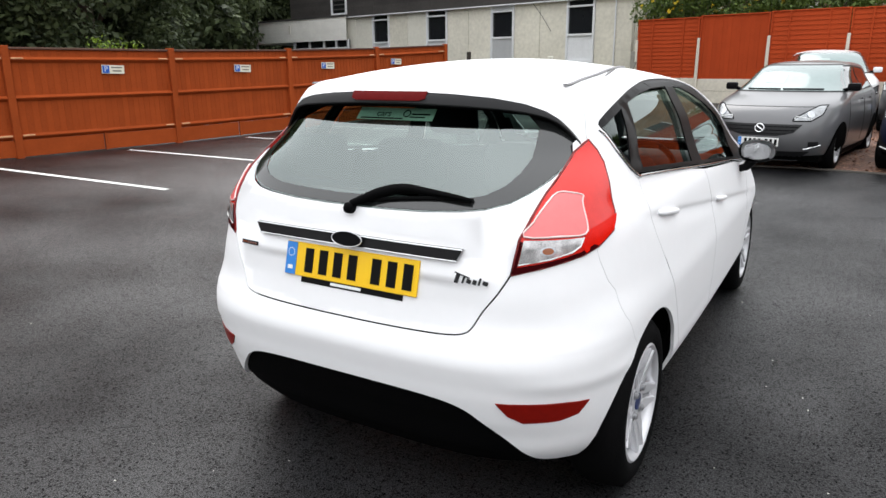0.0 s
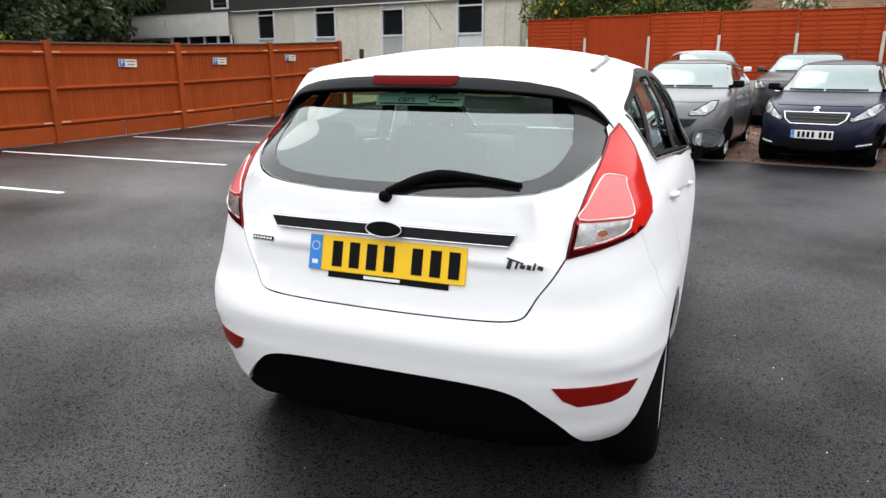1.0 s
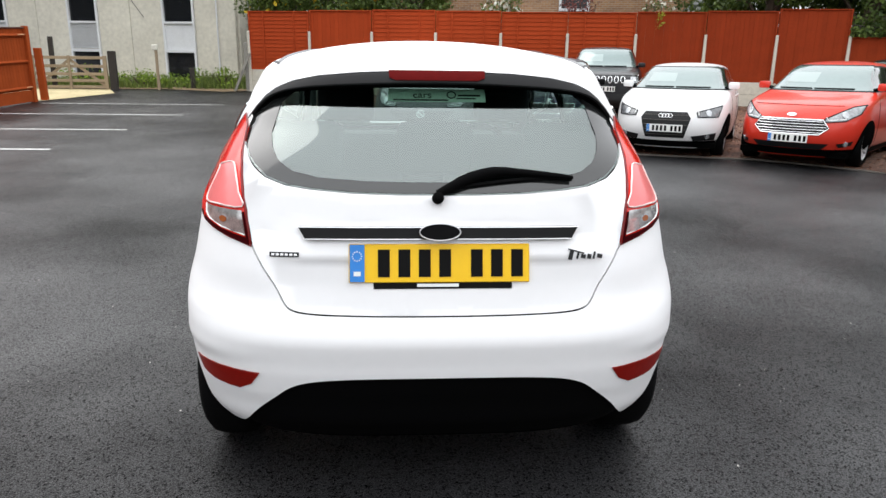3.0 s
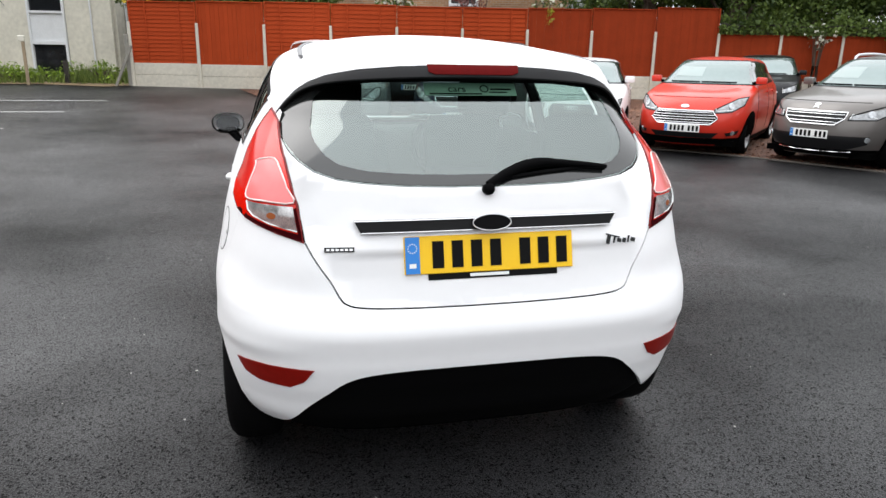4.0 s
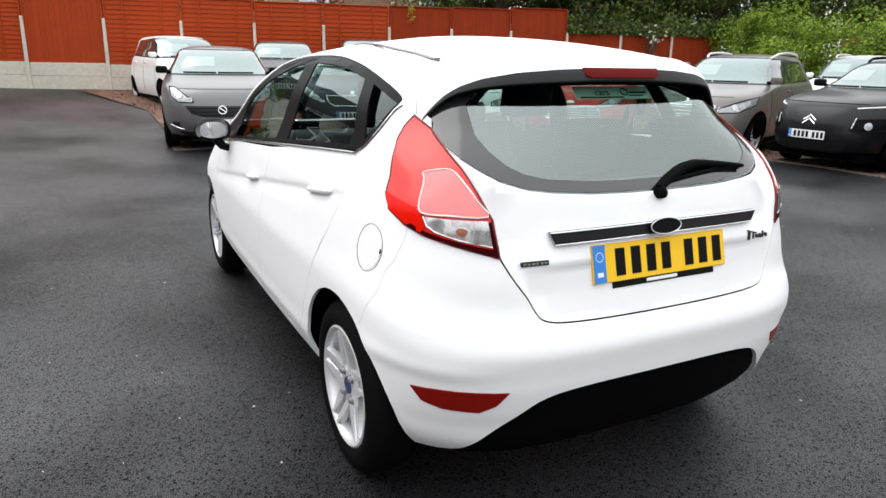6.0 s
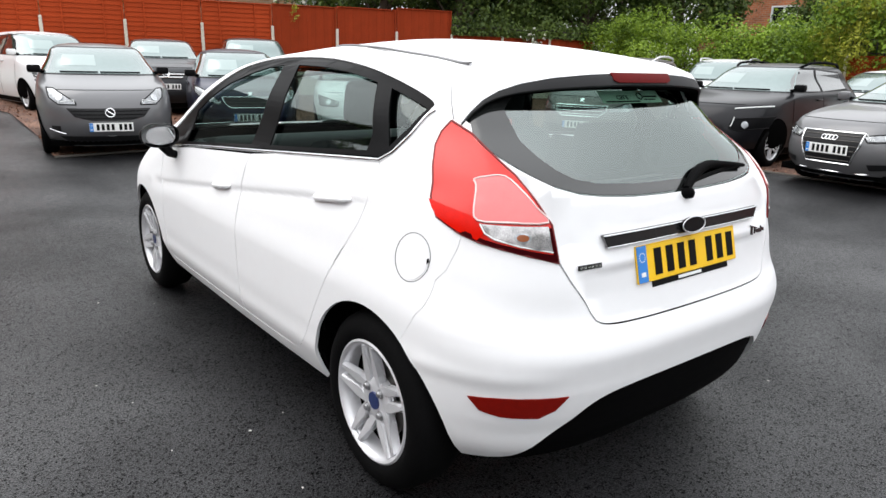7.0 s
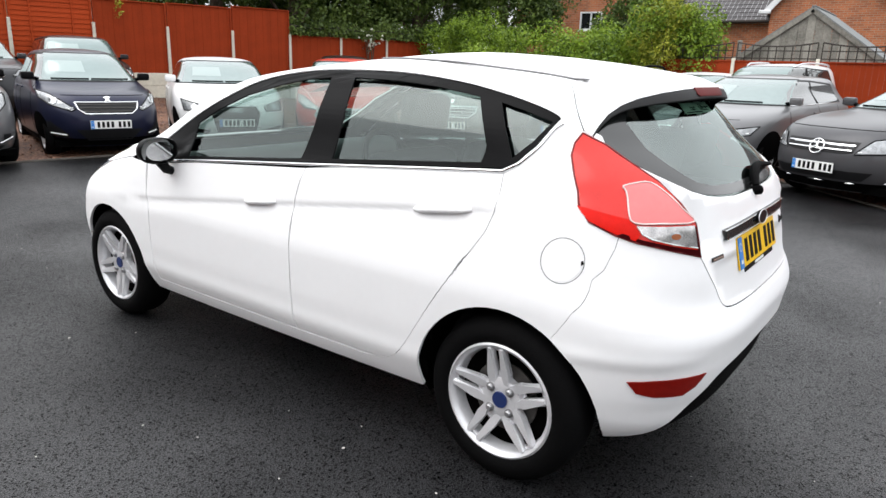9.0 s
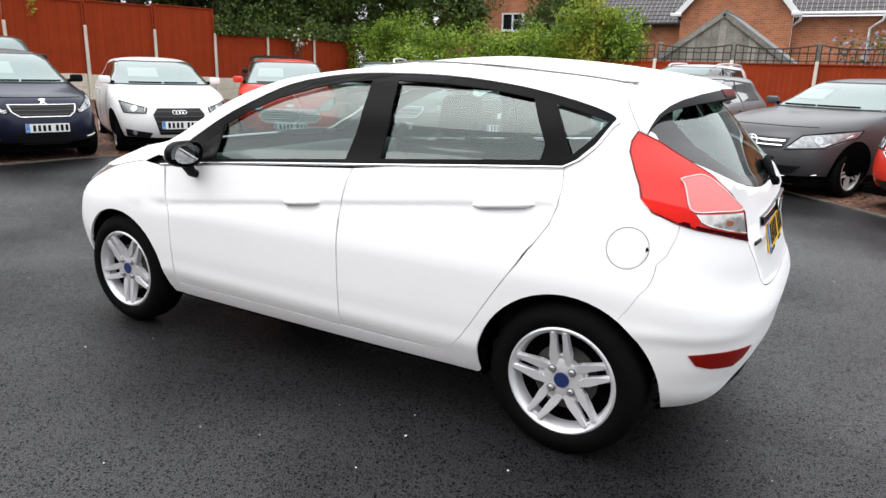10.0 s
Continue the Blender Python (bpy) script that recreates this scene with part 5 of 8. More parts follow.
            for k in range(4):
                a = radians(45 + 90 * k)
                bm = bmesh.new()
                lathe(bm, [(0.0165, -0.05), (0.0165, -0.0145), (0.014, -0.0135), (0.0115, -0.0135), (0.0115, -0.006), (0.008, -0.003), (0.0, -0.003)], 16, pose(0.054 * math.cos(a), 0.054 * math.sin(a), -0.01))
                smooth(part("wheel_nut", bm, nut_steel, w), 40)
            bm = bmesh.new()
            lathe(bm, [(0.03, -0.028), (0.029, -0.0225), (0.0, -0.021)], 24)
            smooth(part("hub_cap", bm, plate_blue_dark, w, "small dark blue hub cap"), 30)
        # lamps
        lamp = patch("tail_lamp", HERO, shrink(turn(LAMP), 0.003), red_lens, car, 0.004, 0.014, 0.04, 0.025, "large red tail lamp with pink and clear lenses")
        patch("lamp_trim", HERO, turn([(-0.622, 0.952), (-0.582, 0.922), (-0.545, 0.905), (-0.505, 0.893), (-0.46, 0.878), (-0.406, 0.858), (-0.414, 0.905), (-0.424, 0.952), (-0.429, 0.95), (-0.416, 0.88), (-0.475, 0.896), (-0.535, 0.914), (-0.59, 0.94)]), dark_red_lens, lamp, 0.0052, 0)
        patch("lamp_corner", HERO, turn([(-0.648, 0.995), (-0.622, 0.955), (-0.582, 0.926), (-0.548, 0.91), (-0.536, 0.93), (-0.545, 0.952), (-0.552, 0.968), (-0.6, 0.982)]), deep_red_lens, lamp, 0.0056, 0, 0.04, 0.02, "deep red lower lens")
        rim = [HERO.point(*q) + HERO.normal(*q) * 0.003 for q in turn(LAMP)]
        bm = bmesh.new()
        add_tube(bm, rim + rim[:1], 0.003, 6)
        part("lamp_rim", bm, rim_red, lamp)
        rim = [HERO.point(*q) + HERO.normal(*q) * 0.0075 for q in turn(CLEAR[3:] + CLEAR[:1])]
        bm = bmesh.new()
        add_tube(bm, rim, 0.0022, 6)
        part("lens_bezel", bm, paper_white, lamp)
        patch("lamp_cap", HERO, turn([(-0.634, 1.19), (-0.62, 1.21), (-0.592, 1.212), (-0.568, 1.198), (-0.56, 1.165), (-0.59, 1.18)]), white_paint, car, -0.003, 0)
        patch("stop_lens", HERO, turn(catmull(PINK, 3)), pink_lens, lamp, 0.0075, 0.004, 0.04, 0.025, "pale pink lens")
        edge = [HERO.point(*q) + HERO.normal(*q) * 0.0075 for q in turn(catmull(PINK, 3))]
        bm = bmesh.new()
        add_tube(bm, edge + edge[:1], 0.0028, 6)
        smooth(part("lens_rim", bm, lens_rim, lamp), 60)
        patch("reversing_lens", HERO, turn(CLEAR), clear_lens, lamp, 0.007, 0.004, 0.04, 0.02, "clear lens")
        for nm, r, mat, up in (("bulb_ring", 0.013, lens_gloss, 0.0078), ("indicator_bulb", 0.009, amber, 0.0086)):
            patch(nm, HERO, turn([(-0.472 + 1.15 * r * math.cos(radians(a)), 0.925 + r * math.sin(radians(a))) for a in range(0, 360, 24)]), mat, lamp, up, 0)
        patch("reflector", HERO, turn(REFLECTOR), red_reflector, car, 0.003, 0.006, 0.04, 0.02, "dark red bumper reflector")
        # mirror
        mx, my, mz = side * 0.885, 1.86, 0.978
        mirror = empty("door_mirror")
        mirror.parent = car
        mirror.matrix_basis = pose(mx, my, mz) @ Matrix.Diagonal((0.76, 0.8, 0.78, 1))
        bm = bmesh.new()
        prof = catmull([(-0.115, 0.03), (-0.06, 0.075), (0.05, 0.078), (0.115, 0.045), (0.118, -0.03), (0.06, -0.07), (-0.05, -0.07), (-0.11, -0.035)], 4)
        rings = []
        for d, k in ((-0.035, 0.97), (-0.03, 1.0), (0.0, 1.0), (0.03, 0.94), (0.06, 0.78), (0.078, 0.5), (0.084, 0.12)):
            rings.append([bm.verts.new((side * -x * k, d, z * k)) for x, z in prof])
        for i in range(len(rings) - 1):
            for k in range(len(prof)):
                q = (rings[i][k], rings[i][(k + 1) % len(prof)], rings[i + 1][(k + 1) % len(prof)], rings[i + 1][k])
                bm.faces.new(q)
        bm.faces.new(rings[-1])
        bmesh.ops.recalc_face_normals(bm, faces=bm.faces[:])
        ob = smooth(part("housing", bm, [black_gloss, white_paint], mirror), 60)
        for p in ob.data.polygons:
            p.material_index = 1 if p.center.y > 0.02 and p.center.z > -0.045 else 0
        bm = bmesh.new()
        bm.faces.new([bm.verts.new((side * -x * 0.74, -0.037 - 0.08 * z, z * 0.72)) for x, z in prof])
        bmesh.ops.solidify(bm, geom=bm.faces[:], thickness=0.003)
        part("mirror_glass", bm, mirror_silver, mirror, "silvered mirror glass")
        bm = bmesh.new()
        add_tube(bm, [(side * -0.11, 0.03, -0.13), (side * -0.07, 0.02, -0.115), (side * -0.02, 0.01, -0.05)], [0.026, 0.03, 0.038], 10)
        smooth(part("mirror_arm", bm, black_gloss, mirror), 60)
        # scuttle beside the bonnet, and headlamp
        patch("scuttle", HERO, turn([L(2.3, 0.897), (-2.5, 0.95), (-2.75, 0.967), (-2.75, 0.99), (-2.45, 0.99), L(2.3, 0.972), L(2.18, 0.94)]), white_paint, car, 0.001, 0.004, 0.04, 0.015)
        patch("headlamp", HERO, turn([L(2.56, 0.848), L(2.7, 0.8), L(2.85, 0.73), L(2.95, 0.665), (-2.62, 0.66), (-2.66, 0.72), (-2.6, 0.79)]), lens_gloss, car, 0.002, 0.006)

    both(sides)
    # fuel flap on the left quarter
    flap = [L(-0.19 + 0.069 * math.cos(radians(a)), 0.828 + 0.069 * math.sin(radians(a))) for a in range(0, 360, 10)]
    ring = [HERO.point(*q) + HERO.normal(*q) * 0.0004 for q in flap]
    bm = bmesh.new()
    add_tube(bm, ring + ring[:1], 0.0009, 6)
    part("flap_gap", bm, lip_grey, car)
    patch("fuel_flap", HERO, shrink(flap, 0.004), white_paint, car, 0.0012, 0.003, 0.03, 0.02)
    patch("flap_notch", HERO, [L(-0.258, 0.828), L(-0.254, 0.838), L(-0.248, 0.834), L(-0.25, 0.82)], black_plastic, car, 0.002, 0)
    # rear
    arch = [L(y, z) for y, z in ARCH_R[::-1] if y < 0 and z < 0.57]
    half = GATE_FOOT[::-1] + LAMP[8:12][::-1] + BUMPER_SEAM + arch[::-1] + BUMPER_FOOT
    patch("rear_bumper", HERO, shrink(half + [(-s, z) for s, z in half[::-1]], 0.0012), white_paint, car, 0.0, 0.02, 0.05, 0.008)
    patch("rear_diffuser", HERO, [(-0.6, 0.215), (0.6, 0.215), (0.6, 0.4), (0.35, 0.52), (-0.35, 0.52), (-0.6, 0.4)], black_plastic, car, -0.014, 0, 0.05, 0.03, "black plastic lower bumper")
    gate = panel("tailgate", GATE_FOOT[::-1] + GATE_SIDE + PANE_EDGE + [(-s, z) for s, z in (GATE_FOOT[::-1] + GATE_SIDE + PANE_EDGE)[::-1]], dz=0.01, g=0.0035)
    half = PANE_EDGE[::-1] + [(-0.575, 1.21), (-0.545, 1.26), (-0.48, 1.3), (-0.3, 1.325), (-0.1, 1.33)]
    outer = half + [(-s, z) for s, z in half[::-1]]
    inner = full(BAND[::-1] + [(-0.44, 1.275), (-0.3, 1.29), (-0.1, 1.295)])
    patch("pane_border", PANE, outer, black_gloss_soft, car, 0.0015, 0, 0.03, 0.02, "black printed glass border", [inner])
    pane = patch("tailgate_window", PANE, shrink(outer, -0.004), rear_glass, car, 0.0, 0, 0.03, 0.02)
    pane.visible_shadow = False
    # roof
    cut = [(-0.56, 1.374), (-0.45, 1.384), (-0.25, 1.392), (-0.08, 1.395)]
    panel("spoiler", SPOILER[::-1] + [(-0.614, 1.21), L(-0.05, 1.36)] + cut + [(-s, z) for s, z in (SPOILER[::-1] + [(-0.614, 1.21), L(-0.05, 1.36)] + cut)[::-1]], rim=0.008)
    crown = pchip([(-0.3, 1.366), (-0.23, 1.385), (-0.08, 1.41), (0.08, 1.43), (0.33, 1.45), (0.57, 1.459), (0.78, 1.449), (1.02, 1.42), (1.18, 1.398), (1.37, 1.37)])
    edge_z = pchip([(y, z) for y, z in DITCH[::-1]])
    bm = bmesh.new()
    rows = []
    for k in range(41):
        ye, yc = -0.05 + 1.433 * k / 40, -0.17 + 1.535 * k / 40
        ze = edge_z(ye)
        xe = abs(HERO.point(HERO.at_y(ye, ze), ze).x)
        row = []
        for j in range(-14, 15):
            f = j / 14
            y = ye + (yc - ye) * (1 - f * f)
            zc = crown(y)
            row.append(bm.verts.new((xe * f, y, zc - (zc - ze) * abs(f) ** 2.3)))
        for end in (0, -1):
            q = row[end].co
            v = bm.verts.new((q.x * 0.992, q.y, q.z - 0.016))
            row.insert(0, v) if end == 0 else row.append(v)
        rows.append(row)
    rows.insert(0, [bm.verts.new(v.co + Vector((0, -0.03, -0.009))) for v in rows[0]])
    for i in range(41):
        for j in range(30):
            bm.faces.new((rows[i][j], rows[i][j + 1], rows[i + 1][j + 1], rows[i + 1][j]))
    smooth(part("roof", bm, white_paint, car), 50)
    for side in (-1, 1):
        run = pchip([(-0.105, 0.515), (0.18, 0.508), (0.5, 0.472), (0.88, 0.41)])
        pts = []
        for y in spread(-0.105, 0.88, 20):
            ze, x = edge_z(max(y, -0.05)), run(y)
            f = x / abs(HERO.point(HERO.at_y(max(y, -0.05), ze), ze).x)
            zc = crown(y)
            pts.append((side * x, y, zc - (zc - ze) * min(1.0, f) ** 2.3 + 0.003))
        bm = bmesh.new()
        add_tube(bm, pts, 0.0085, 6, 0.45)
        part("roof_strip", bm, grey_strip, car, "grey roof channel strip")
    # spoiler lip, and underside blackened for the shade above the glass
    ss = spread(-0.592, 0.592, 48)
    zof = pchip(SPOILER + [(0.0, 1.347)])
    lips, unders = [], []
    for s in ss:
        z = zof(-abs(s))
        fade = max(0.0, 1 - (abs(s) / 0.592) ** 4)
        drop = 0.006 + 0.026 * fade
        n = HERO.normal(s, z)
        edge = HERO.point(s, z - drop)
        lips.append([HERO.point(s, z + 0.001) - n * 0.002, HERO.point(s, z - 0.3 * drop) + n * 0.001 * fade, edge - n * 0.001, edge - n * 0.009])
        unders.append([edge - n * 0.0085, edge - n * 0.03 + Vector((0, 0.02, 0.004)), PANE.point(s * 0.97, min(1.328, z - 0.01)) - PANE.normal(s * 0.97, 1.3) * 0.004])
    for nm, rows, mat, text in (("spoiler_lip", lips, lip_grey, "dark grey spoiler lip"), ("spoiler_underside", unders, black_void, "spoiler underside, black for its shade")):
        bm = bmesh.new()
        vs = [[bm.verts.new(p) for p in r] for r in rows]
        for i in range(len(vs) - 1):
            for k in range(len(rows[0]) - 1):
                bm.faces.new((vs[i][k], vs[i][k + 1], vs[i + 1][k + 1], vs[i + 1][k]))
        smooth(part(nm, bm, mat, car, text), 50)
    patch("brake_lamp", HERO, [(-0.158, 1.347), (0.158, 1.347), (0.152, 1.326), (0.13, 1.319), (-0.13, 1.319), (-0.152, 1.326)], brake_red, car, 0.003, 0.012, 0.04, 0.02, "dark red high brake lamp")
    # front
    def nose(half):
        return [(6 + s, z) for s, z in half] + [(-s, z) for s, z in half[::-1]]

    patch("bonnet", HERO, nose([(-2.5, 0.955), L(2.3, 0.905), L(2.62, 0.842), (-2.6, 0.795), (-2.75, 0.76), (-2.9, 0.75)]) + [(2.72, 0.972), (3, 0.976), (3.28, 0.972)], white_paint, car, 0, 0.01, 0.06, 0.02)
    patch("front_bumper", HERO, nose([(-2.9, 0.21), (-2.5, 0.21), L(2.83, 0.24), L(2.825, 0.42), L(2.86, 0.55), L(2.9, 0.655), (-2.62, 0.675), (-2.75, 0.73), (-2.9, 0.74)]), white_paint, car, 0, 0.01, 0.06, 0.03)
    ws = [(3 - a, z) for a, z in ((0.62, 0.985), (0.7, 1.1), (0.68, 1.25), (0.62, 1.365))]
    screen = patch("windscreen", HERO, ws + [(6 - s, z) for s, z in ws[::-1]], side_glass, car, -0.004, 0, 0.08, 0.04)
    screen.visible_shadow = False
    # trim on the tailgate
    bm = bmesh.new()
    top = [HERO.point(HERO.at_x(x, 0.918), 0.918) + Vector((0, -0.012, 0)) for x in spread(-0.4, 0.4, 20)]
    low = [HERO.point(HERO.at_x(x, 0.886), 0.886) + Vector((0, -0.012, 0)) for x in spread(-0.383, 0.383, 20)]
    back_t = [p + Vector((0, 0.02, 0.002)) for p in top]
    back_l = [p + Vector((0, 0.02, -0.002)) for p in low]
    rows = [[bm.verts.new(p) for p in r] for r in (back_l, low, top, back_t)]
    for i in range(3):
        for k in range(20):
            bm.faces.new((rows[i][k], rows[i][k + 1], rows[i + 1][k + 1], rows[i + 1][k]))
    smooth(part("trim_bar", bm, dark_chrome, gate, "dark metal bar"), 30)
    bm = bmesh.new()
    add_tube(bm, [p + Vector((0, -0.001, 0.001)) for p in top], 0.0022, 6)
    part("bar_edge", bm, chrome, gate)
    bm = bmesh.new()
    add_tube(bm, [p + Vector((0, -0.001, -0.001)) for p in low], 0.0016, 6)
    part("bar_edge", bm, chrome, gate)
    by = HERO.point(0, 0.9).y
    bm = bmesh.new()
    ell = [(0.057 * math.cos(radians(a)), 0.0225 * math.sin(radians(a))) for a in range(0, 360, 10)]
    add_prism(bm, ell, 0.012, pose(0, by - 0.012, 0.906, 80, 0, 0))
    part("badge_oval", bm, black_gloss, gate, "dark oval badge with a bright rim")
    bm = bmesh.new()
    m = pose(0, by - 0.024, 0.908, 80, 0, 0)
    add_tube(bm, [m @ Vector((x * 1.02, y * 1.05, 0)) for x, y in ell + ell[:1]], 0.0017, 6)
    smooth(part("badge_rim", bm, alloy, gate), 60)
    # name script and small badge as plain shapes
    for x, z, w, h in ((0.385, 0.835, 0.012, 0.03), (0.4, 0.845, 0.05, 0.004), (0.405, 0.832, 0.006, 0.02), (0.422, 0.83, 0.014, 0.012), (0.44, 0.829, 0.012, 0.014), (0.455, 0.832, 0.006, 0.022), (0.472, 0.829, 0.016, 0.012)):
        s0 = HERO.at_x(x, z)
        bm = bmesh.new()
        n = HERO.normal(s0, z)
        add_box(bm, (w, h, 0.004), Matrix.Translation(HERO.point(s0, z) + n * 0.002) @ n.to_track_quat("Z", "Y").to_matrix().to_4x4() @ pose(0, 0, 0, 0, 0, -15), 0.001)
        part("script_bar", bm, dark_chrome, gate)
    s0 = HERO.at_x(-0.443, 0.838)
    n = HERO.normal(s0, 0.838)
    m = Matrix.Translation(HERO.point(s0, 0.838) + n * 0.002) @ n.to_track_quat("Z", "Y").to_matrix().to_4x4()
    bm = bmesh.new()
    add_box(bm, (0.085, 0.014, 0.004), m, 0.001)
    part("small_badge", bm, dark_chrome, gate)
    for k in range(6):
        box("badge_bar", (0.009, 0.006, 0.001), m @ pose(-0.032 + 0.013 * k, 0, 0.0026), chrome, gate)
    # wiper
    hub = PANE.point(-0.005, 1.012) + Vector((0, -0.028, -0.012))
    bm = bmesh.new()
    lathe(bm, [(0.017, -0.02), (0.017, 0.012), (0.01, 0.018), (0.0, 0.019)], 16, pose(hub.x, hub.y, hub.z, 75, 0, 0))
    smooth(part("wiper_hub", bm, black_plastic, gate), 40)
    pts = []
    for k in range(13):
        f = k / 12
        x, z = -0.005 + 0.395 * f, 1.012 + 0.062 * math.sin(min(1, f * 1.9) * math.pi / 2) - 0.022 * f * f
        pts.append(PANE.point(PANE.at_x(x, z), z) + Vector((0, -0.022, 0)))
    bm = bmesh.new()
    add_tube(bm, pts, [0.012, 0.014, 0.0165, 0.0175, 0.017, 0.016, 0.014, 0.012, 0.011, 0.01, 0.009, 0.008, 0.006], 8, 1.0)
    smooth(part("wiper_arm", bm, black_plastic, gate), 60)
    bm = bmesh.new()
    pts2 = []
    for k in range(11):
        f = k / 10
        x, z = 0.01 + 0.385 * f, 1.02 + 0.03 * math.sin(f * 1.7) - 0.0 * f
        pts2.append(PANE.point(PANE.at_x(x, z), z) + Vector((0, -0.009, 0)))
    add_tube(bm, pts2, 0.006, 6)
    part("wiper_blade", bm, rubber, gate)
    # plate
    plate(car, pose(0, -0.574, 0.815, 76, 0, 0), False)
    box("plate_holder", (0.4, 0.02, 0.004), pose(0.01, -0.5865, 0.752, 76, 0, 0), plate_black, car)
    box("holder_label", (0.12, 0.009, 0.002), pose(-0.005, -0.591, 0.7535, 76, 0, 0), paper_white, car)
    return car


def seat(parent, x, y, back_h=0.62, w=0.5):
    s = empty("seat")
    s.parent = parent
    s.matrix_basis = pose(x, y, 0.33)
    bm = bmesh.new()
    add_box(bm, (w, 0.5, 0.16), pose(0, 0.1, 0.08, 6), 0.05, 3)
    smooth(part("cushion", bm, seat_cloth, s), 50)
    bm = bmesh.new()
    add_box(bm, (w, 0.14, back_h), pose(0, -0.2, 0.12 + back_h / 2, 14), 0.055, 3)
    smooth(part("backrest", bm, seat_cloth, s), 50)
    bm = bmesh.new()
    add_box(bm, (0.25, 0.09, 0.17), pose(0, -0.32, 0.27 + back_h, 10), 0.04, 3)
    smooth(part("headrest", bm, seat_cloth, s), 50)
    return s


def hero_cabin(car):
    box("cabin_floor", (1.3, 2.6, 0.06), pose(0, 0.95, 0.3), dash_plastic, car, 0.01)
    for x in (-0.35, 0.35):
        seat(car, x, 1.02, 0.6)
    for x in (-0.42, 0.0, 0.42):
        seat(car, x, 0.12, 0.5, 0.42)
    box("parcel_shelf", (1.12, 0.42, 0.02), pose(0, -0.25, 0.93, 2), dash_plastic, car, 0.005)
    bm = bmesh.new()
    add_box(bm, (1.34, 0.5, 0.3), pose(0, 1.93, 0.8, -8), 0.09, 3)
    smooth(part("dashboard", bm, dash_plastic, car), 50)
    bm = bmesh.new()
    m = pose(0.35, 1.52, 0.86, 65, 0, 0)
    add_tube(bm, [m @ Vector((0.18 * math.cos(radians(a)), 0.18 * math.sin(radians(a)), 0)) for a in range(0, 361, 12)], 0.016, 8)
    smooth(part("steering_wheel", bm, black_plastic, car), 60)
    bm = bmesh.new()
    add_box(bm, (0.16, 0.11, 0.04), m, 0.02, 2)
    for a in (200, 340):
        add_box(bm, (0.12, 0.03, 0.015), m @ pose(0.11 * math.cos(radians(a)), 0.11 * math.sin(radians(a)), 0, 0, 0, a), 0.004)
    part("wheel_boss", bm, dash_plastic, car)
    # folded roof lining
    bm = bmesh.new()
    xs, ys = spread(-0.5, 0.5, 8), spread(-0.12, 1.25, 10)
    vs = [[bm.verts.new((x, y, 1.375 - 0.12 * (abs(x) / 0.5) ** 3 * 0.5 - 0.05 * ((y - 0.55) / 0.7) ** 2)) for x in xs] for y in ys]
    for j in range(len(ys) - 1):
        for i in range(len(xs) - 1):
            bm.faces.new((vs[j][i], vs[j][i + 1], vs[j + 1][i + 1], vs[j + 1][i]))
    smooth(part("roof_lining", bm, lining, car, "pale grey roof lining"), 180)
    # dealer's sticker inside the rear window
    c = PANE.point(0.002, 1.277)
    n = PANE.normal(0.002, 1.277)
    m = Matrix.Translation(c - n * 0.005) @ n.to_track_quat("Z", "Y").to_matrix().to_4x4() @ pose(0, 0, 0, 0, 0, 0)
    st = empty("window_sticker")
    st.parent = car
    st.matrix_basis = m
    box("sheet", (0.3, 0.05, 0.001), pose(0, 0, 0), sticker_green, st, 0, 1, "pale green and white sticker sheet")
    for x, y, w, h in ((-0.05, -0.019, 0.17, 0.005), (0.1, 0.0, 0.07, 0.006), (0.09, -0.012, 0.06, 0.004)):
        box("print_bar", (w, h, 0.001), pose(x, y, 0.001), plate_black, st)
    bm = bmesh.new()
    add_tube(bm, [(0.045 + 0.013 * math.cos(radians(a)), 0.002 + 0.013 * math.sin(radians(a)), 0.001) for a in range(0, 361, 20)], 0.002, 6)
    part("print_ring", bm, plate_black, st)
    word(st, "cars", pose(-0.045, 0.0, 0.0012), 0.036, plate_black)


def word(parent, text, m, size, mat, name="lettering"):
    cu = bpy.data.curves.new(name, "FONT")
    cu.body = text
    cu.size = size
    cu.align_x = "CENTER"
    cu.align_y = "CENTER"
    cu.extrude = 0.0004
    tmp = bpy.data.objects.new(name, cu)
    me = bpy.data.meshes.new_from_object(tmp)
    bpy.data.objects.remove(tmp)
    me.materials.clear()
    me.materials.append(mat)
    ob = new(name, me)
    ob.parent = parent
    ob.matrix_basis = m
    return ob


plate_blue_dark = material("plate_blue_dark", (0.01, 0.025, 0.11), 0.3, coat=0.5)
lens_rim = material("lens_rim", (0.8, 0.62, 0.6), 0.2, coat=0.6)
amber = material("amber", (0.3, 0.09, 0.03), 0.25, coat=0.5)
red_reflector = material("red_reflector", (0.2, 0.006, 0.003), 0.3, spec=0.2, var=0.15, scale=60)
mirror_silver = material("mirror_silver", (0.7, 0.71, 0.72), 0.02, metal=1.0)
black_gloss_soft = material("black_gloss_soft", (0.012, 0.013, 0.013), 0.12, coat=0.3, spec=0.6)
grey_strip = material("grey_strip", (0.2, 0.2, 0.205), 0.6)
lining = material("lining", (0.4, 0.4, 0.38), 0.9, var=0.05, scale=30)
sticker_green = material("sticker_green", (0.5, 0.68, 0.55), 0.5, var=0.1, scale=12)
hatchback = hero_car()
hero_cabin(hatchback)

# ---- yard surfaces and planting ----


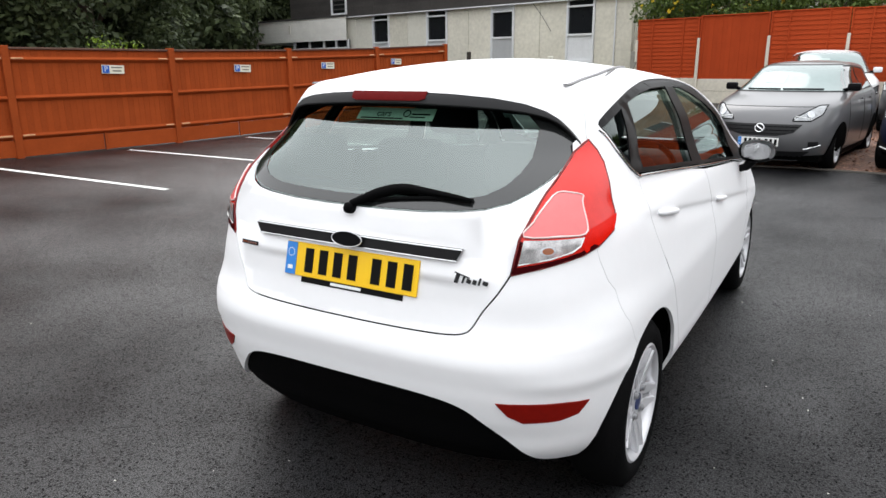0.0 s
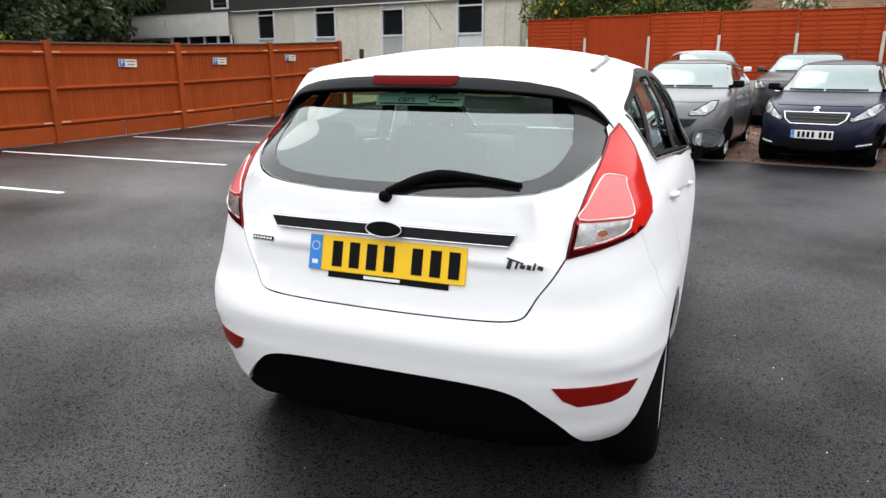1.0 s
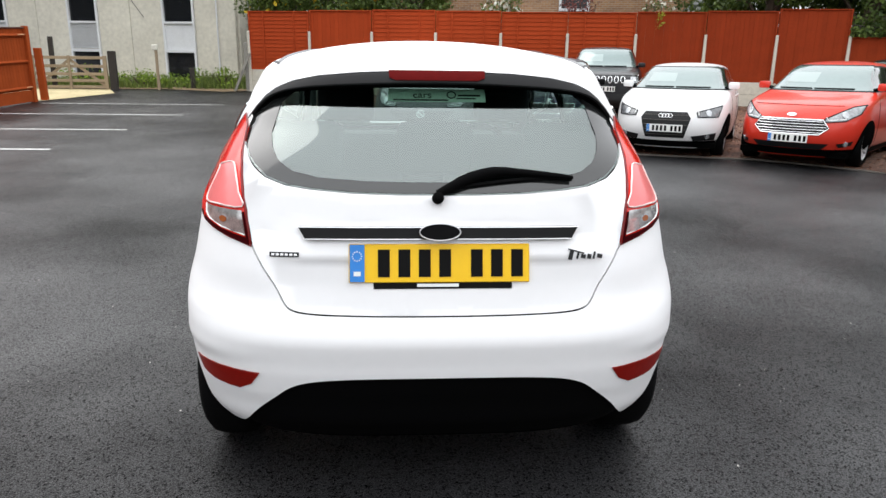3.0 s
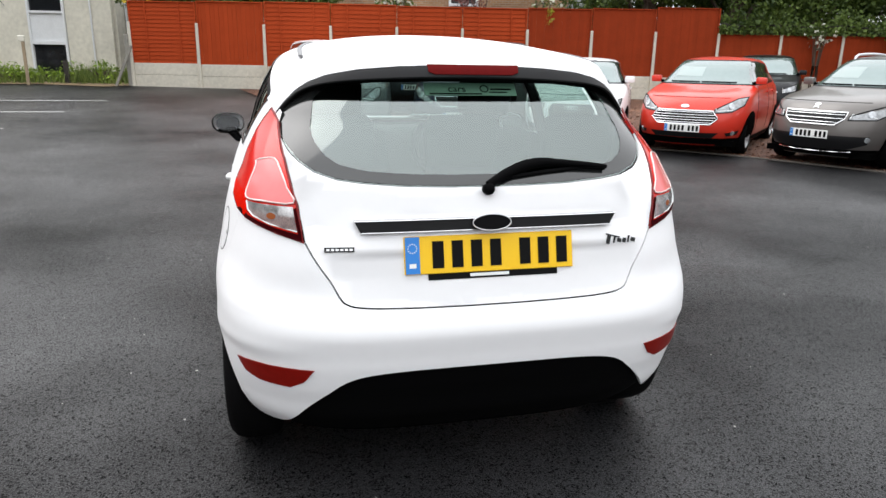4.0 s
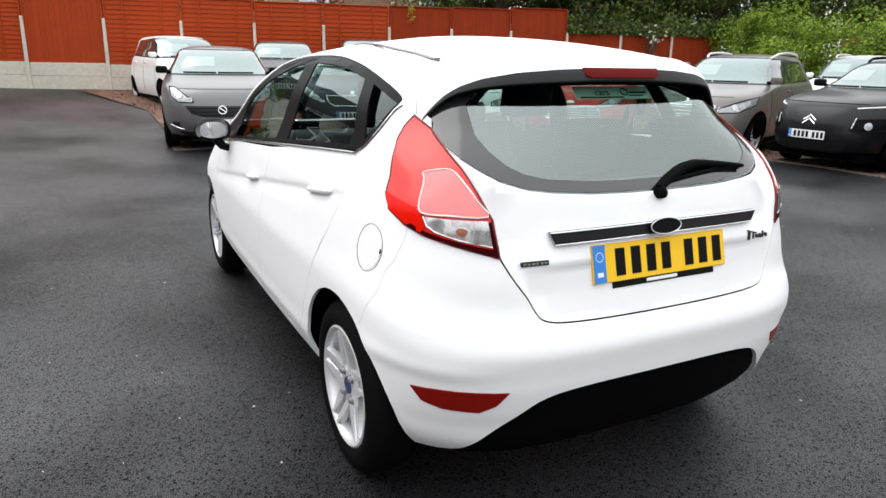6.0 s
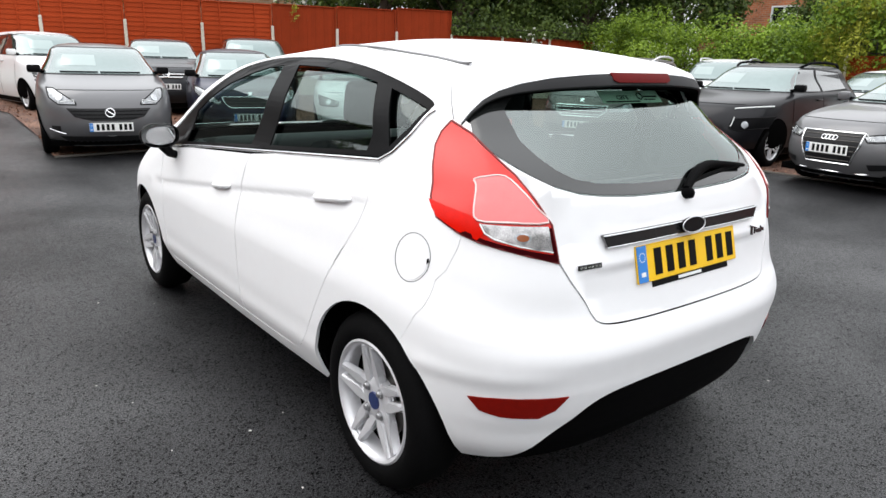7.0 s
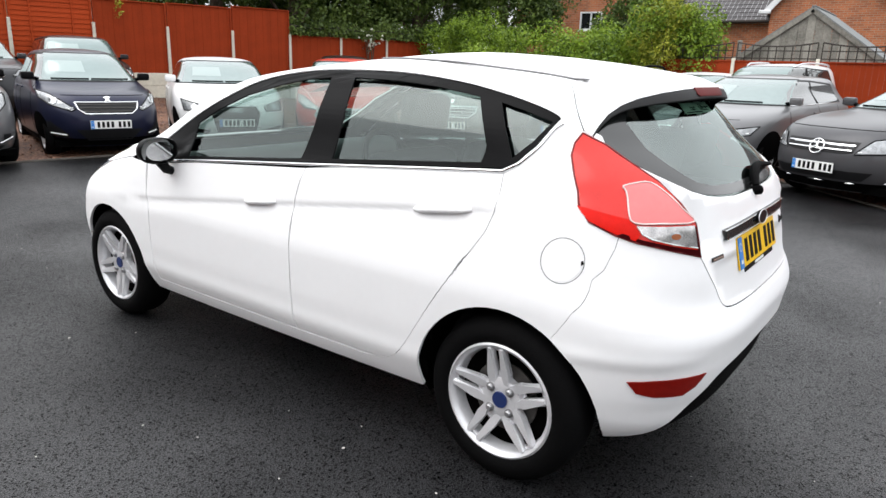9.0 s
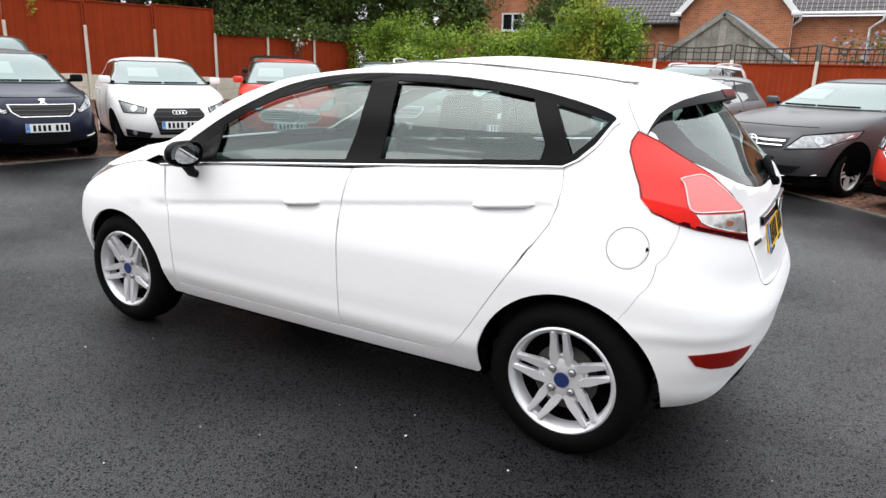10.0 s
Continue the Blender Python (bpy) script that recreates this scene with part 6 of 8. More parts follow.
def leaf_material(name, low, high, shine=0.25):
    """Leaves that vary one by one, with some light let through."""
    m = bpy.data.materials.new(name)
    m.use_nodes = True
    n, l = m.node_tree.nodes, m.node_tree.links
    p = n["Principled BSDF"]
    geo = n.new("ShaderNodeNewGeometry")
    big = n.new("ShaderNodeTexNoise")
    big.inputs["Scale"].default_value = 0.9
    tc = n.new("ShaderNodeTexCoord")
    l.new(tc.outputs["Object"], big.inputs["Vector"])
    fac = n.new("ShaderNodeMath")
    fac.operation = "MULTIPLY_ADD"
    l.new(geo.outputs["Random Per Island"], fac.inputs[0])
    fac.inputs[1].default_value = 0.6
    shift = n.new("ShaderNodeMath")
    shift.operation = "MULTIPLY_ADD"
    l.new(big.outputs["Fac"], shift.inputs[0])
    shift.inputs[1].default_value = 1.2
    shift.inputs[2].default_value = -0.42
    l.new(shift.outputs[0], fac.inputs[2])
    mix = n.new("ShaderNodeMix")
    mix.data_type = "RGBA"
    mix.inputs["A"].default_value = (*low, 1)
    mix.inputs["B"].default_value = (*high, 1)
    l.new(fac.outputs[0], mix.inputs["Factor"])
    l.new(mix.outputs["Result"], p.inputs["Base Color"])
    p.inputs["Roughness"].default_value = 0.5
    p.inputs["Specular IOR Level"].default_value = shine
    tr = n.new("ShaderNodeBsdfTranslucent")
    l.new(mix.outputs["Result"], tr.inputs["Color"])
    mx = n.new("ShaderNodeMixShader")
    mx.inputs[0].default_value = 0.3
    l.new(p.outputs[0], mx.inputs[1])
    l.new(tr.outputs[0], mx.inputs[2])
    l.new(mx.outputs[0], n["Material Output"].inputs["Surface"])
    return m


leaf_dark = leaf_material("leaf_dark", (0.015, 0.025, 0.012), (0.12, 0.15, 0.065))
leaf_green = leaf_material("leaf_green", (0.022, 0.06, 0.006), (0.32, 0.46, 0.045))
leaf_mid = leaf_material("leaf_mid", (0.012, 0.032, 0.007), (0.14, 0.2, 0.04))
leaf_yellow = leaf_material("leaf_yellow", (0.12, 0.16, 0.014), (0.42, 0.43, 0.05))
leaf_red = leaf_material("leaf_red", (0.05, 0.015, 0.012), (0.2, 0.06, 0.05))
petal_white = leaf_material("petal_white", (0.6, 0.6, 0.5), (0.85, 0.85, 0.8))
petal_yellow = leaf_material("petal_yellow", (0.5, 0.35, 0.01), (0.8, 0.6, 0.05))
petal_lilac = leaf_material("petal_lilac", (0.25, 0.22, 0.3), (0.5, 0.46, 0.55))
grass_blade = leaf_material("grass_blade", (0.06, 0.1, 0.02), (0.25, 0.3, 0.08))
dead_leaf = leaf_material("dead_leaf", (0.05, 0.018, 0.01), (0.26, 0.13, 0.08))
bark = material("bark", (0.07, 0.05, 0.035), 0.9, var=0.3, scale=6, bump=0.8, bump_scale=30)
rng = np.random.default_rng(11)


def leaf_mesh(name, centres, normals, size, mat, parent=None, slim=0.5):
    """Many small folded leaves as one mesh: each a pointed kite of two triangles."""
    c = np.asarray(centres, float)
    k = len(c)
    nrm = np.asarray(normals, float) + rng.normal(0, 0.75, (k, 3))
    nrm /= np.linalg.norm(nrm, axis=1)[:, None] + 1e-9
    t = np.cross(nrm, rng.normal(0, 1, (k, 3)))
    t /= np.linalg.norm(t, axis=1)[:, None] + 1e-9
    b = np.cross(nrm, t)
    s = (size * rng.uniform(0.6, 1.35, k))[:, None]
    v = np.stack([c - t * s, c + b * s * slim + nrm * s * 0.15, c + t * s, c - b * s * slim + nrm * s * 0.15], 1).reshape(-1, 3)
    me = bpy.data.meshes.new(name)
    i = np.arange(k) * 4
    me.vertices.add(4 * k)
    me.vertices.foreach_set("co", v.ravel())
    faces = np.stack([i, i + 1, i + 2, i, i + 2, i + 3], 1).ravel().astype(np.int32)
    me.loops.add(6 * k)
    me.loops.foreach_set("vertex_index", faces)
    me.polygons.add(2 * k)
    me.polygons.foreach_set("loop_start", np.arange(2 * k, dtype=np.int32) * 3)
    me.polygons.foreach_set("loop_total", np.full(2 * k, 3, np.int32))
    me.materials.append(mat)
    me.update(calc_edges=True)
    me.validate()
    ob = new(name, me)
    ob.parent = parent
    return ob


def clump_points(clumps, per, spread_in=0.45):
    """Leaf places in rounded clumps, thick towards each clump's skin."""
    cs, ns = [], []
    for x, y, z, r in clumps:
        k = max(8, int(per * r * r))
        d = rng.normal(0, 1, (k, 3))
        d /= np.linalg.norm(d, axis=1)[:, None]
        rad = r * (1 - spread_in * rng.random(k) ** 2) * (1 + rng.normal(0, 0.1, k))
        cs.append(np.array((x, y, z)) + d * rad[:, None] * np.array((1, 1, 0.85)))
        ns.append(d + np.array((0, 0, 0.5)))
    return np.concatenate(cs), np.concatenate(ns)


def crown_clumps(centre, radii, n, r, low=-0.75):
    """Clumps strewn through an ellipsoid, mostly in its outer half."""
    out = []
    while len(out) < n:
        d = rng.normal(0, 1, 3)
        d /= np.linalg.norm(d)
        if d[2] < low:
            continue
        q = np.array(centre) + d * np.array(radii) * rng.uniform(0.45, 1.0) ** 0.6
        out.append((*q, r * rng.uniform(0.6, 1.25)))
    return out


def tree(x, y, height, spread_x, spread_y, crown_from, mat, label, leaf=0.09, n=60, per=420, category="tree", group=""):
    z0 = ground_z(x, y)
    t = empty("tree", pose(x, y, z0))
    tagged(t, label, category, group)
    bm = bmesh.new()
    top = height * 0.8
    lean = rng.uniform(-0.3, 0.3, 2)
    line = [(0, 0, -0.1), (lean[0] * 0.2, lean[1] * 0.2, top * 0.3), (lean[0] * 0.7, lean[1] * 0.7, top * 0.65), (lean[0], lean[1], top)]
    r = 0.03 * height + 0.03
    add_tube(bm, line, [r * 1.3, r, r * 0.6, r * 0.2], 9)
    for i in range(9):
        a = 2.4 * i
        f = 0.3 + 0.06 * i
        b = Vector((lean[0] * f, lean[1] * f, top * f))
        e = b + Vector((math.cos(a) * spread_x * 0.75, math.sin(a) * spread_y * 0.75, height * 0.2))
        add_tube(bm, [b, (b + e) / 2 + Vector((0, 0, 0.08 * height)), e], [r * 0.4, r * 0.25, r * 0.1], 6)
    smooth(part("trunk", bm, bark, t), 60)
    cz = (crown_from + height) / 2
    c, nn = clump_points(crown_clumps((lean[0] * 0.6, lean[1] * 0.6, cz), (spread_x, spread_y, (height - crown_from) / 2), n, 0.26 * min(spread_x, spread_y) + 0.12), per)
    leaf_mesh("crown", c, nn, leaf, mat, t)
    return t


def shrub(x, y, z, rx, ry, rz, mat, label, name="shrub", leaf=0.05, n=40, per=700, r=0.3, flowers=None, flower_n=0, flower_size=0.05, stems=True):
    s = empty(name, pose(x, y, ground_z(x, y)))
    tagged(s, label, "shrub")
    zc = z - ground_z(x, y)
    if stems:
        bm = bmesh.new()
        for i in range(6):
            a = i * 1.05 + 0.3
            e = (math.cos(a) * rx * 0.6, math.sin(a) * ry * 0.6, zc + rz * 0.4)
            add_tube(bm, [(0.1 * math.cos(a), 0.1 * math.sin(a), -0.05), (e[0] * 0.4, e[1] * 0.4, zc * 0.6), e], [0.03, 0.022, 0.008], 6)
        smooth(part("wood", bm, bark, s), 60)
    cl = crown_clumps((0, 0, zc), (rx, ry, rz), n, r, -1.1)
    c, nn = clump_points(cl, per)
    leaf_mesh("foliage", c, nn, leaf, mat, s)
    if flowers:
        pick = rng.choice(len(c), flower_n, replace=False)
        c2 = np.repeat(c[pick], 5, 0) + rng.normal(0, flower_size * 0.5, (flower_n * 5, 3)) + np.repeat(nn[pick], 5, 0) * 0.08
        leaf_mesh("blossom", c2, np.repeat(nn[pick], 5, 0), flower_size, flowers, s, 0.8)
    return s


# gravel and leaf litter under the display cars
BED_EDGE = [(-0.42, 8.5), (0.7, 8.65), (2.8, 8.45), (3.5, 8.13), (5.3, 7.6), (5.9, 7.1), (6.5, 6.34), (7.5, 4.7), (7.6, 4.1), (7.55, 3.2), (7.5, 0.6), (6.5, -0.4), (5.5, -1.3), (5.0, -3.0)]
BED_LEFT = [(-0.3, 10.65), (-0.31, 13.9), (-1.64, 18.25)]
BED = [BED_LEFT[2], BED_LEFT[1], BED_LEFT[0]] + BED_EDGE + [(6, -9), (RIGHT_X - 0.05, -9), (RIGHT_X - 0.05, 5.5), (16.9, 13.5), (17.2, 14.7)]


def litter_material():
    m = bpy.data.materials.new("leaf_litter")
    m.use_nodes = True
    n, l = m.node_tree.nodes, m.node_tree.links
    p = n["Principled BSDF"]
    tc = n.new("ShaderNodeTexCoord")
    vor, big = n.new("ShaderNodeTexVoronoi"), n.new("ShaderNodeTexNoise")
    vor.inputs["Scale"].default_value = 42
    big.inputs["Scale"].default_value = 1.3
    big.inputs["Detail"].default_value = 6
    l.new(tc.outputs["Object"], vor.inputs["Vector"])
    l.new(tc.outputs["Object"], big.inputs["Vector"])
    sep = n.new("ShaderNodeSeparateColor")
    l.new(vor.outputs["Color"], sep.inputs[0])
    add = n.new("ShaderNodeMath")
    add.operation = "MULTIPLY"
    l.new(sep.outputs[0], add.inputs[0])
    l.new(big.outputs["Fac"], add.inputs[1])
    r = n.new("ShaderNodeValToRGB")
    r.color_ramp.elements[0].color = (0.02, 0.011, 0.008, 1)
    r.color_ramp.elements[1].color = (0.42, 0.23, 0.14, 1)
    e = r.color_ramp.elements.new(0.3)
    e.color = (0.13, 0.05, 0.026, 1)
    r.color_ramp.elements[2].position = 0.62
    l.new(add.outputs[0], r.inputs[0])
    l.new(r.outputs[0], p.inputs["Base Color"])
    p.inputs["Roughness"].default_value = 0.7
    b = n.new("ShaderNodeBump")
    b.inputs["Strength"].default_value = 0.9
    b.inputs["Distance"].default_value = 0.015
    l.new(vor.outputs["Distance"], b.inputs["Height"])
    l.new(b.outputs[0], p.inputs["Normal"])
    return m


leaf_litter = litter_material()


def in_plan(p, poly):
    odd = False
    for i in range(len(poly)):
        a, b = poly[i - 1], poly[i]
        if (a[1] > p[1]) != (b[1] > p[1]) and p[0] < a[0] + (p[1] - a[1]) / (b[1] - a[1]) * (b[0] - a[0]):
            odd = not odd
    return odd


def flat_bed(name, outline, mat, lift, grid=0.5, rough=0.006):
    """A ground patch inside an outline, following the yard's slope."""
    xs, ys = [q[0] for q in outline], [q[1] for q in outline]
    pts = [Vector(q) for q in outline]
    edges = [(i, (i + 1) % len(pts)) for i in range(len(pts))]
    x = min(xs) + grid / 2
    while x < max(xs):
        y = min(ys) + grid / 2
        while y < max(ys):
            if in_plan((x, y), outline):
                pts.append(Vector((x, y)))
            y += grid
        x += grid
    v, _, f, _, _, _ = delaunay_2d_cdt(pts, edges, [], 1, 1e-5)
    bm = bmesh.new()
    vs = [bm.verts.new((q.x, q.y, ground_z(q.x, q.y) + lift + rough * noise.noise((q.x, q.y, 1)))) for q in v]
    for t in f:
        bm.faces.new([vs[i] for i in t])
    bmesh.ops.recalc_face_normals(bm, faces=bm.faces)
    for q in bm.faces:
        if q.normal.z < 0:
            q.normal_flip()
    return smooth(part(name, bm, mat), 180)


kerb_stone = material("kerb_stone", (0.1, 0.09, 0.08), 0.9, var=0.3, scale=3, bump=0.4, bump_scale=50, spec=0.15)
bed = flat_bed("gravel_bed", BED, leaf_litter, 0.014)
tagged(bed, "reddish-brown gravel and leaf litter bed under the display cars", "gravel", kind="structure")
for k, (a, b) in enumerate(zip(BED_EDGE[:-1], BED_EDGE[1:])):
    a, b = Vector(a), Vector(b)
    d = (b - a).normalized()
    m = (a + b) / 2
    kerb = box("edging", ((b - a).length - 0.008, 0.05, 0.1), pose(0, 0, 0), kerb_stone, None, 0.008)
    kerb.matrix_world = pose(m.x, m.y, ground_z(m.x, m.y) - 0.028, 0, math.degrees(math.atan2(ground_z(a.x, a.y) - ground_z(b.x, b.y), (b - a).length)), math.degrees(math.atan2(d.y, d.x)))
    tagged(kerb, "thin grey concrete edging strip along the gravel", "edging", "gravel edging strips", "structure")

# loose stones and fallen leaves
spots = []
while len(spots) < 9000:
    q = (rng.uniform(-1.6, 9.5), rng.uniform(-3, 18))
    if in_plan(q, BED):
        spots.append((q[0], q[1], ground_z(*q) + 0.026))
litter = leaf_mesh("fallen_leaves", spots, np.tile((0, 0, 2.0), (len(spots), 1)), 0.024, dead_leaf, None, 0.7)
tagged(litter, "brown fallen leaves and chippings scattered over the gravel", "leaves", kind="stuff")
spots = [(x, y, ground_z(x, y) + 0.006) for x, y in zip(rng.uniform(-4, 5, 160), rng.uniform(-3.2, 7, 160))]
specks = leaf_mesh("tarmac_debris", spots, np.tile((0, 0, 3.0), (len(spots), 1)), 0.0042, petal_white, None, 0.8)
tagged(specks, "tiny pale petals and chippings strewn on the wet tarmac", "debris", kind="stuff")

# pale grit lying on the tarmac
bm = bmesh.new()
grit_rng = np.random.default_rng(5)
spots = [(-0.84, 0.6), (-1.0, 0.54), (-1.28, 0.57), (-0.9, 2.17), (-1.3, 1.02), (-1.0, 0.1)]
spots += [(grit_rng.uniform(-5, 6), grit_rng.uniform(-1.5, 9)) for k in range(70)]
for x, y in spots:
    if abs(x) < 0.8 and -0.6 < y < 3.2:
        continue
    r = grit_rng.uniform(0.0025, 0.0065)
    bmesh.ops.create_icosphere(bm, subdivisions=1, radius=r, matrix=pose(x, y, ground_z(x, y) + 0.4 * r, 0, 0, grit_rng.uniform(0, 360)) @ Matrix.Diagonal((1.3, 0.9, 0.6, 1)))
tagged(part("grit", bm, material("pale_stone", (0.55, 0.53, 0.5), 0.8, var=0.3, scale=30)), "scattered pale stone chips on the wet tarmac", "grit", kind="stuff")
# verge before the office
verge = flat_bed("verge", [(-10.9, 18.9), (-8.9, 18.75), (-7, 19.0), (-5.2, 18.45), (-4.55, 18.75), (-5.0, 22.0), (-10.9, 22.9)], material("soil", (0.15, 0.105, 0.055), 0.95, var=0.4, scale=3, bump=0.6, bump_scale=40), 0.02, 0.5, 0.03)
tagged(verge, "weedy earth verge along the office wall", "verge", kind="structure")
sand = flat_bed("gateway", [(-9.15, 16.0), (-8.1, 17.9), (-8.6, 18.85), (-11.0, 19.0), (-11.0, 16.2)], material("pale_gravel", (0.5, 0.42, 0.24), 0.95, var=0.25, scale=2, bump=0.5, bump_scale=80), 0.012)
tagged(sand, "pale sandy gravel before the field gate", "gravel", kind="structure")


def blades(name, spots, h_of, mat, label):
    k = len(spots)
    c = np.asarray(spots, float)
    a = rng.uniform(0, 6.28, k)
    h = np.array([h_of(q) for q in spots]) * rng.uniform(0.5, 1.25, k)
    side = np.stack([np.cos(a), np.sin(a), np.zeros(k)], 1) * 0.012
    tip = c + np.stack([rng.normal(0, 0.3, k) * h, rng.normal(0, 0.3, k) * h, h], 1)
    midp = (c + tip) / 2 + np.stack([np.zeros(k), np.zeros(k), h * 0.12], 1)
    v = np.stack([c - side, c + side, midp + side * 0.8, tip, midp - side * 0.8], 1).reshape(-1, 3)
    f = []
    for i in range(k):
        j = 5 * i
        f += [(j, j + 1, j + 2, j + 4), (j + 4, j + 2, j + 3)]
    me = bpy.data.meshes.new(name)
    me.from_pydata(v.tolist(), [], f)
    me.materials.append(mat)
    return tagged(new(name, me), label, "grass", kind="stuff")


spots = []
for i in range(7000):
    x = rng.uniform(-10.8, -4.7)
    y = 19.0 + 2.4 * rng.random() ** 0.7 if x > -8.5 else rng.uniform(19.4, 21.4)
    spots.append((x, y, ground_z(x, y)))
blades("long_grass", spots, lambda q: 0.14 + 0.3 * max(0, noise.noise((q[0] * 1.6, q[1] * 1.6, 2)) + 0.3) + 0.08 * (q[0] > -6.4), grass_blade, "long green and straw-coloured grass along the office wall")
for x, y, z, rx, rz in ((-8.0, 19.7, 0.75, 0.7, 0.3), (-5.5, 19.6, 0.8, 0.5, 0.36), (-6.3, 19.9, 0.75, 0.5, 0.26), (-7.1, 19.8, 0.72, 0.5, 0.22), (-9.9, 20.2, 0.8, 0.9, 0.35), (-9.0, 20.3, 0.75, 0.5, 0.25)):
    shrub(x, y, z, rx, 0.5, rz, leaf_green, "bright green nettles and weeds by the wall", "weeds", 0.045, 14, 900, 0.2)

# ---- planting behind the fences ----
for x, y, h, w in ((-15.5, 2.5, 7, 2.6), (-17.5, 7.0, 8, 3.0), (-19.8, 11.5, 8, 3.0), (-23, 15.5, 9, 3.4), (-26.5, 20, 9, 3.6), (-31, 24, 9, 3.8), (-36, 29, 10, 4.2), (-32, 33.5, 11, 4.4), (-28.5, 36, 11, 4.4), (-25, 38, 11, 4.4), (-16.5, -3.5, 7, 2.8), (-22, 6, 9, 3.4), (-27, 13, 10, 4)):
    tree(x, y, h, w, w, 0.2, leaf_dark, "tall dark evergreen tree behind the boarded fence", 0.1 if w < 3.3 else 0.17, 80 if w < 3.3 else 190, 420, group="dark trees behind the boarded fence")
shrub(-12.0, 6.9, 1.75, 0.55, 0.4, 0.4, leaf_green, "bright green shrub top above the boarded fence", leaf=0.045, n=14, r=0.2)
shrub(-2.6, 20.6, 3.4, 2.4, 1.0, 1.1, leaf_mid, "green laburnum with hanging yellow flowers behind the red fence", leaf=0.055, n=95, per=1100, r=0.4, flowers=petal_yellow, flower_n=150)
shrub(3.0, 19.2, 3.15, 0.7, 0.5, 0.35, leaf_mid, "green bush with white blossom behind the red fence", leaf=0.05, n=18, r=0.22, flowers=petal_white, flower_n=60, flower_size=0.05)
shrub(5.4, 18.9, 3.0, 0.8, 0.5, 0.3, leaf_red, "reddish-leaved bush behind the red fence", leaf=0.045, n=18, r=0.2)
shrub(7.0, 17.2, 2.98, 0.42, 0.3, 0.2, leaf_mid, "climbing rose over the red fence", leaf=0.04, n=12, r=0.14, flowers=petal_white, flower_n=18, flower_size=0.035)
shrub(6.98, 16.52, 2.58, 0.1, 0.06, 0.24, leaf_yellow, "yellow-green vine tuft hanging over the red fence", leaf=0.035, n=9, per=1500, r=0.08, stems=False)
for x, y, h, w, c0 in ((10.6, 17.8, 6, 1.7, 2.0), (13.2, 17.4, 6.5, 2.0, 1.2), (15.8, 17.0, 6.5, 2.0, 1.0), (18.6, 16.4, 6.5, 2.2, 1.0), (20.8, 13.8, 6.5, 2.2, 1.2), (12.0, 20.5, 7, 2.4, 0.8), (17, 20, 7, 2.6, 0.8), (22.3, 17.6, 7, 2.4, 1.0), (23, 9.3, 5.2, 1.5, 1.0), (-2.8, 25.0, 6, 2.3, 0.6), (0.4, 23.2, 4.5, 1.2, 0.8)):
    tree(x, y, h, w, w * 0.9, c0, leaf_mid, "leafy dark green garden tree behind the fence", 0.075, 80, 620, group="garden trees behind the red fence")
# ivy over the low part of the red fence
c, nn = [], []
for i in range(5200):
    u = rng.uniform(6.0, 9.3) * RED_STEP
    z = 2.2 + abs(rng.normal(0, 0.22)) * (1.1 + 0.8 * noise.noise((u * 0.9, 3, 3)))
    p = RED_A + RED_D * u
    c.append((p.x + rng.normal(0, 0.06), p.y + rng.normal(0.12, 0.14), z))
    nn.append((-0.2, -0.9, 0.5))
ivy = leaf_mesh("ivy", c, nn, 0.05, leaf_mid, None, 0.8)
tagged(ivy, "ivy scrambling over the trellis of the low fence", "ivy", kind="stuff")
shrub(14.6, 15.0, 2.1, 0.3, 0.25, 0.5, leaf_mid, "climbing rose with cream flowers on the fence", leaf=0.04, n=12, r=0.16, flowers=petal_white, flower_n=30, flower_size=0.04)
# hedge between the back fence and the side fence
clumps = []
for i in range(210):
    f = rng.random()
    x, y = 17.6 - 1.9 * f + rng.normal(0, 0.45), 14.6 - 10.4 * f
    top = 2.5 + 0.35 * math.sin(f * 9) + 0.15 * rng.normal()
    clumps.append((x, y, rng.uniform(0.35, 1.0) * top, rng.uniform(0.3, 0.55)))
hedge = empty("hedge", pose(0, 0, 0))
tagged(hedge, "bright green overgrown hedge behind the parked cars", "hedge")
c, nn = clump_points(clumps, 1400)
leaf_mesh("foliage", c, nn, 0.046, leaf_green, hedge, 0.65)
bm = bmesh.new()
for i in range(14):
    f = (i + 0.5) / 14
    x, y = 17.6 - 1.7 * f, 14.6 - 9.8 * f
    add_tube(bm, [(x, y, ground_z(x, y) - 0.05), (x + 0.1, y, 1.0), (x, y + 0.15, 1.9)], [0.045, 0.03, 0.01], 6)
smooth(part("wood", bm, bark, hedge), 60)
shrub(15.6, 5.5, 2.2, 0.7, 0.9, 1.15, leaf_yellow, "tall yellow-green shrub at the end of the hedge", leaf=0.04, n=90, per=1500, r=0.26)
shrub(15.9, 4.5, 1.75, 0.35, 0.5, 0.35, leaf_green, "low green end of the hedge beside the side fence", leaf=0.05, n=16, per=800, r=0.2)
shrub(16.0, -0.9, 1.9, 0.5, 0.8, 0.6, leaf_mid, "lilac bush with faded blossom behind the side fence", leaf=0.045, n=26, per=520, r=0.2, flowers=petal_lilac, flower_n=110, flower_size=0.035)
# planting that closes the yard behind
for x in (-12, -6, 0, 6, 12):
    tree(x + 0.7, -18 + 0.6 * math.sin(x), 3.6, 3.2, 2.0, 0.2, leaf_dark, "dark evergreen tree closing the yard", 0.12, 40, 260, group="evergreen trees closing the yard")

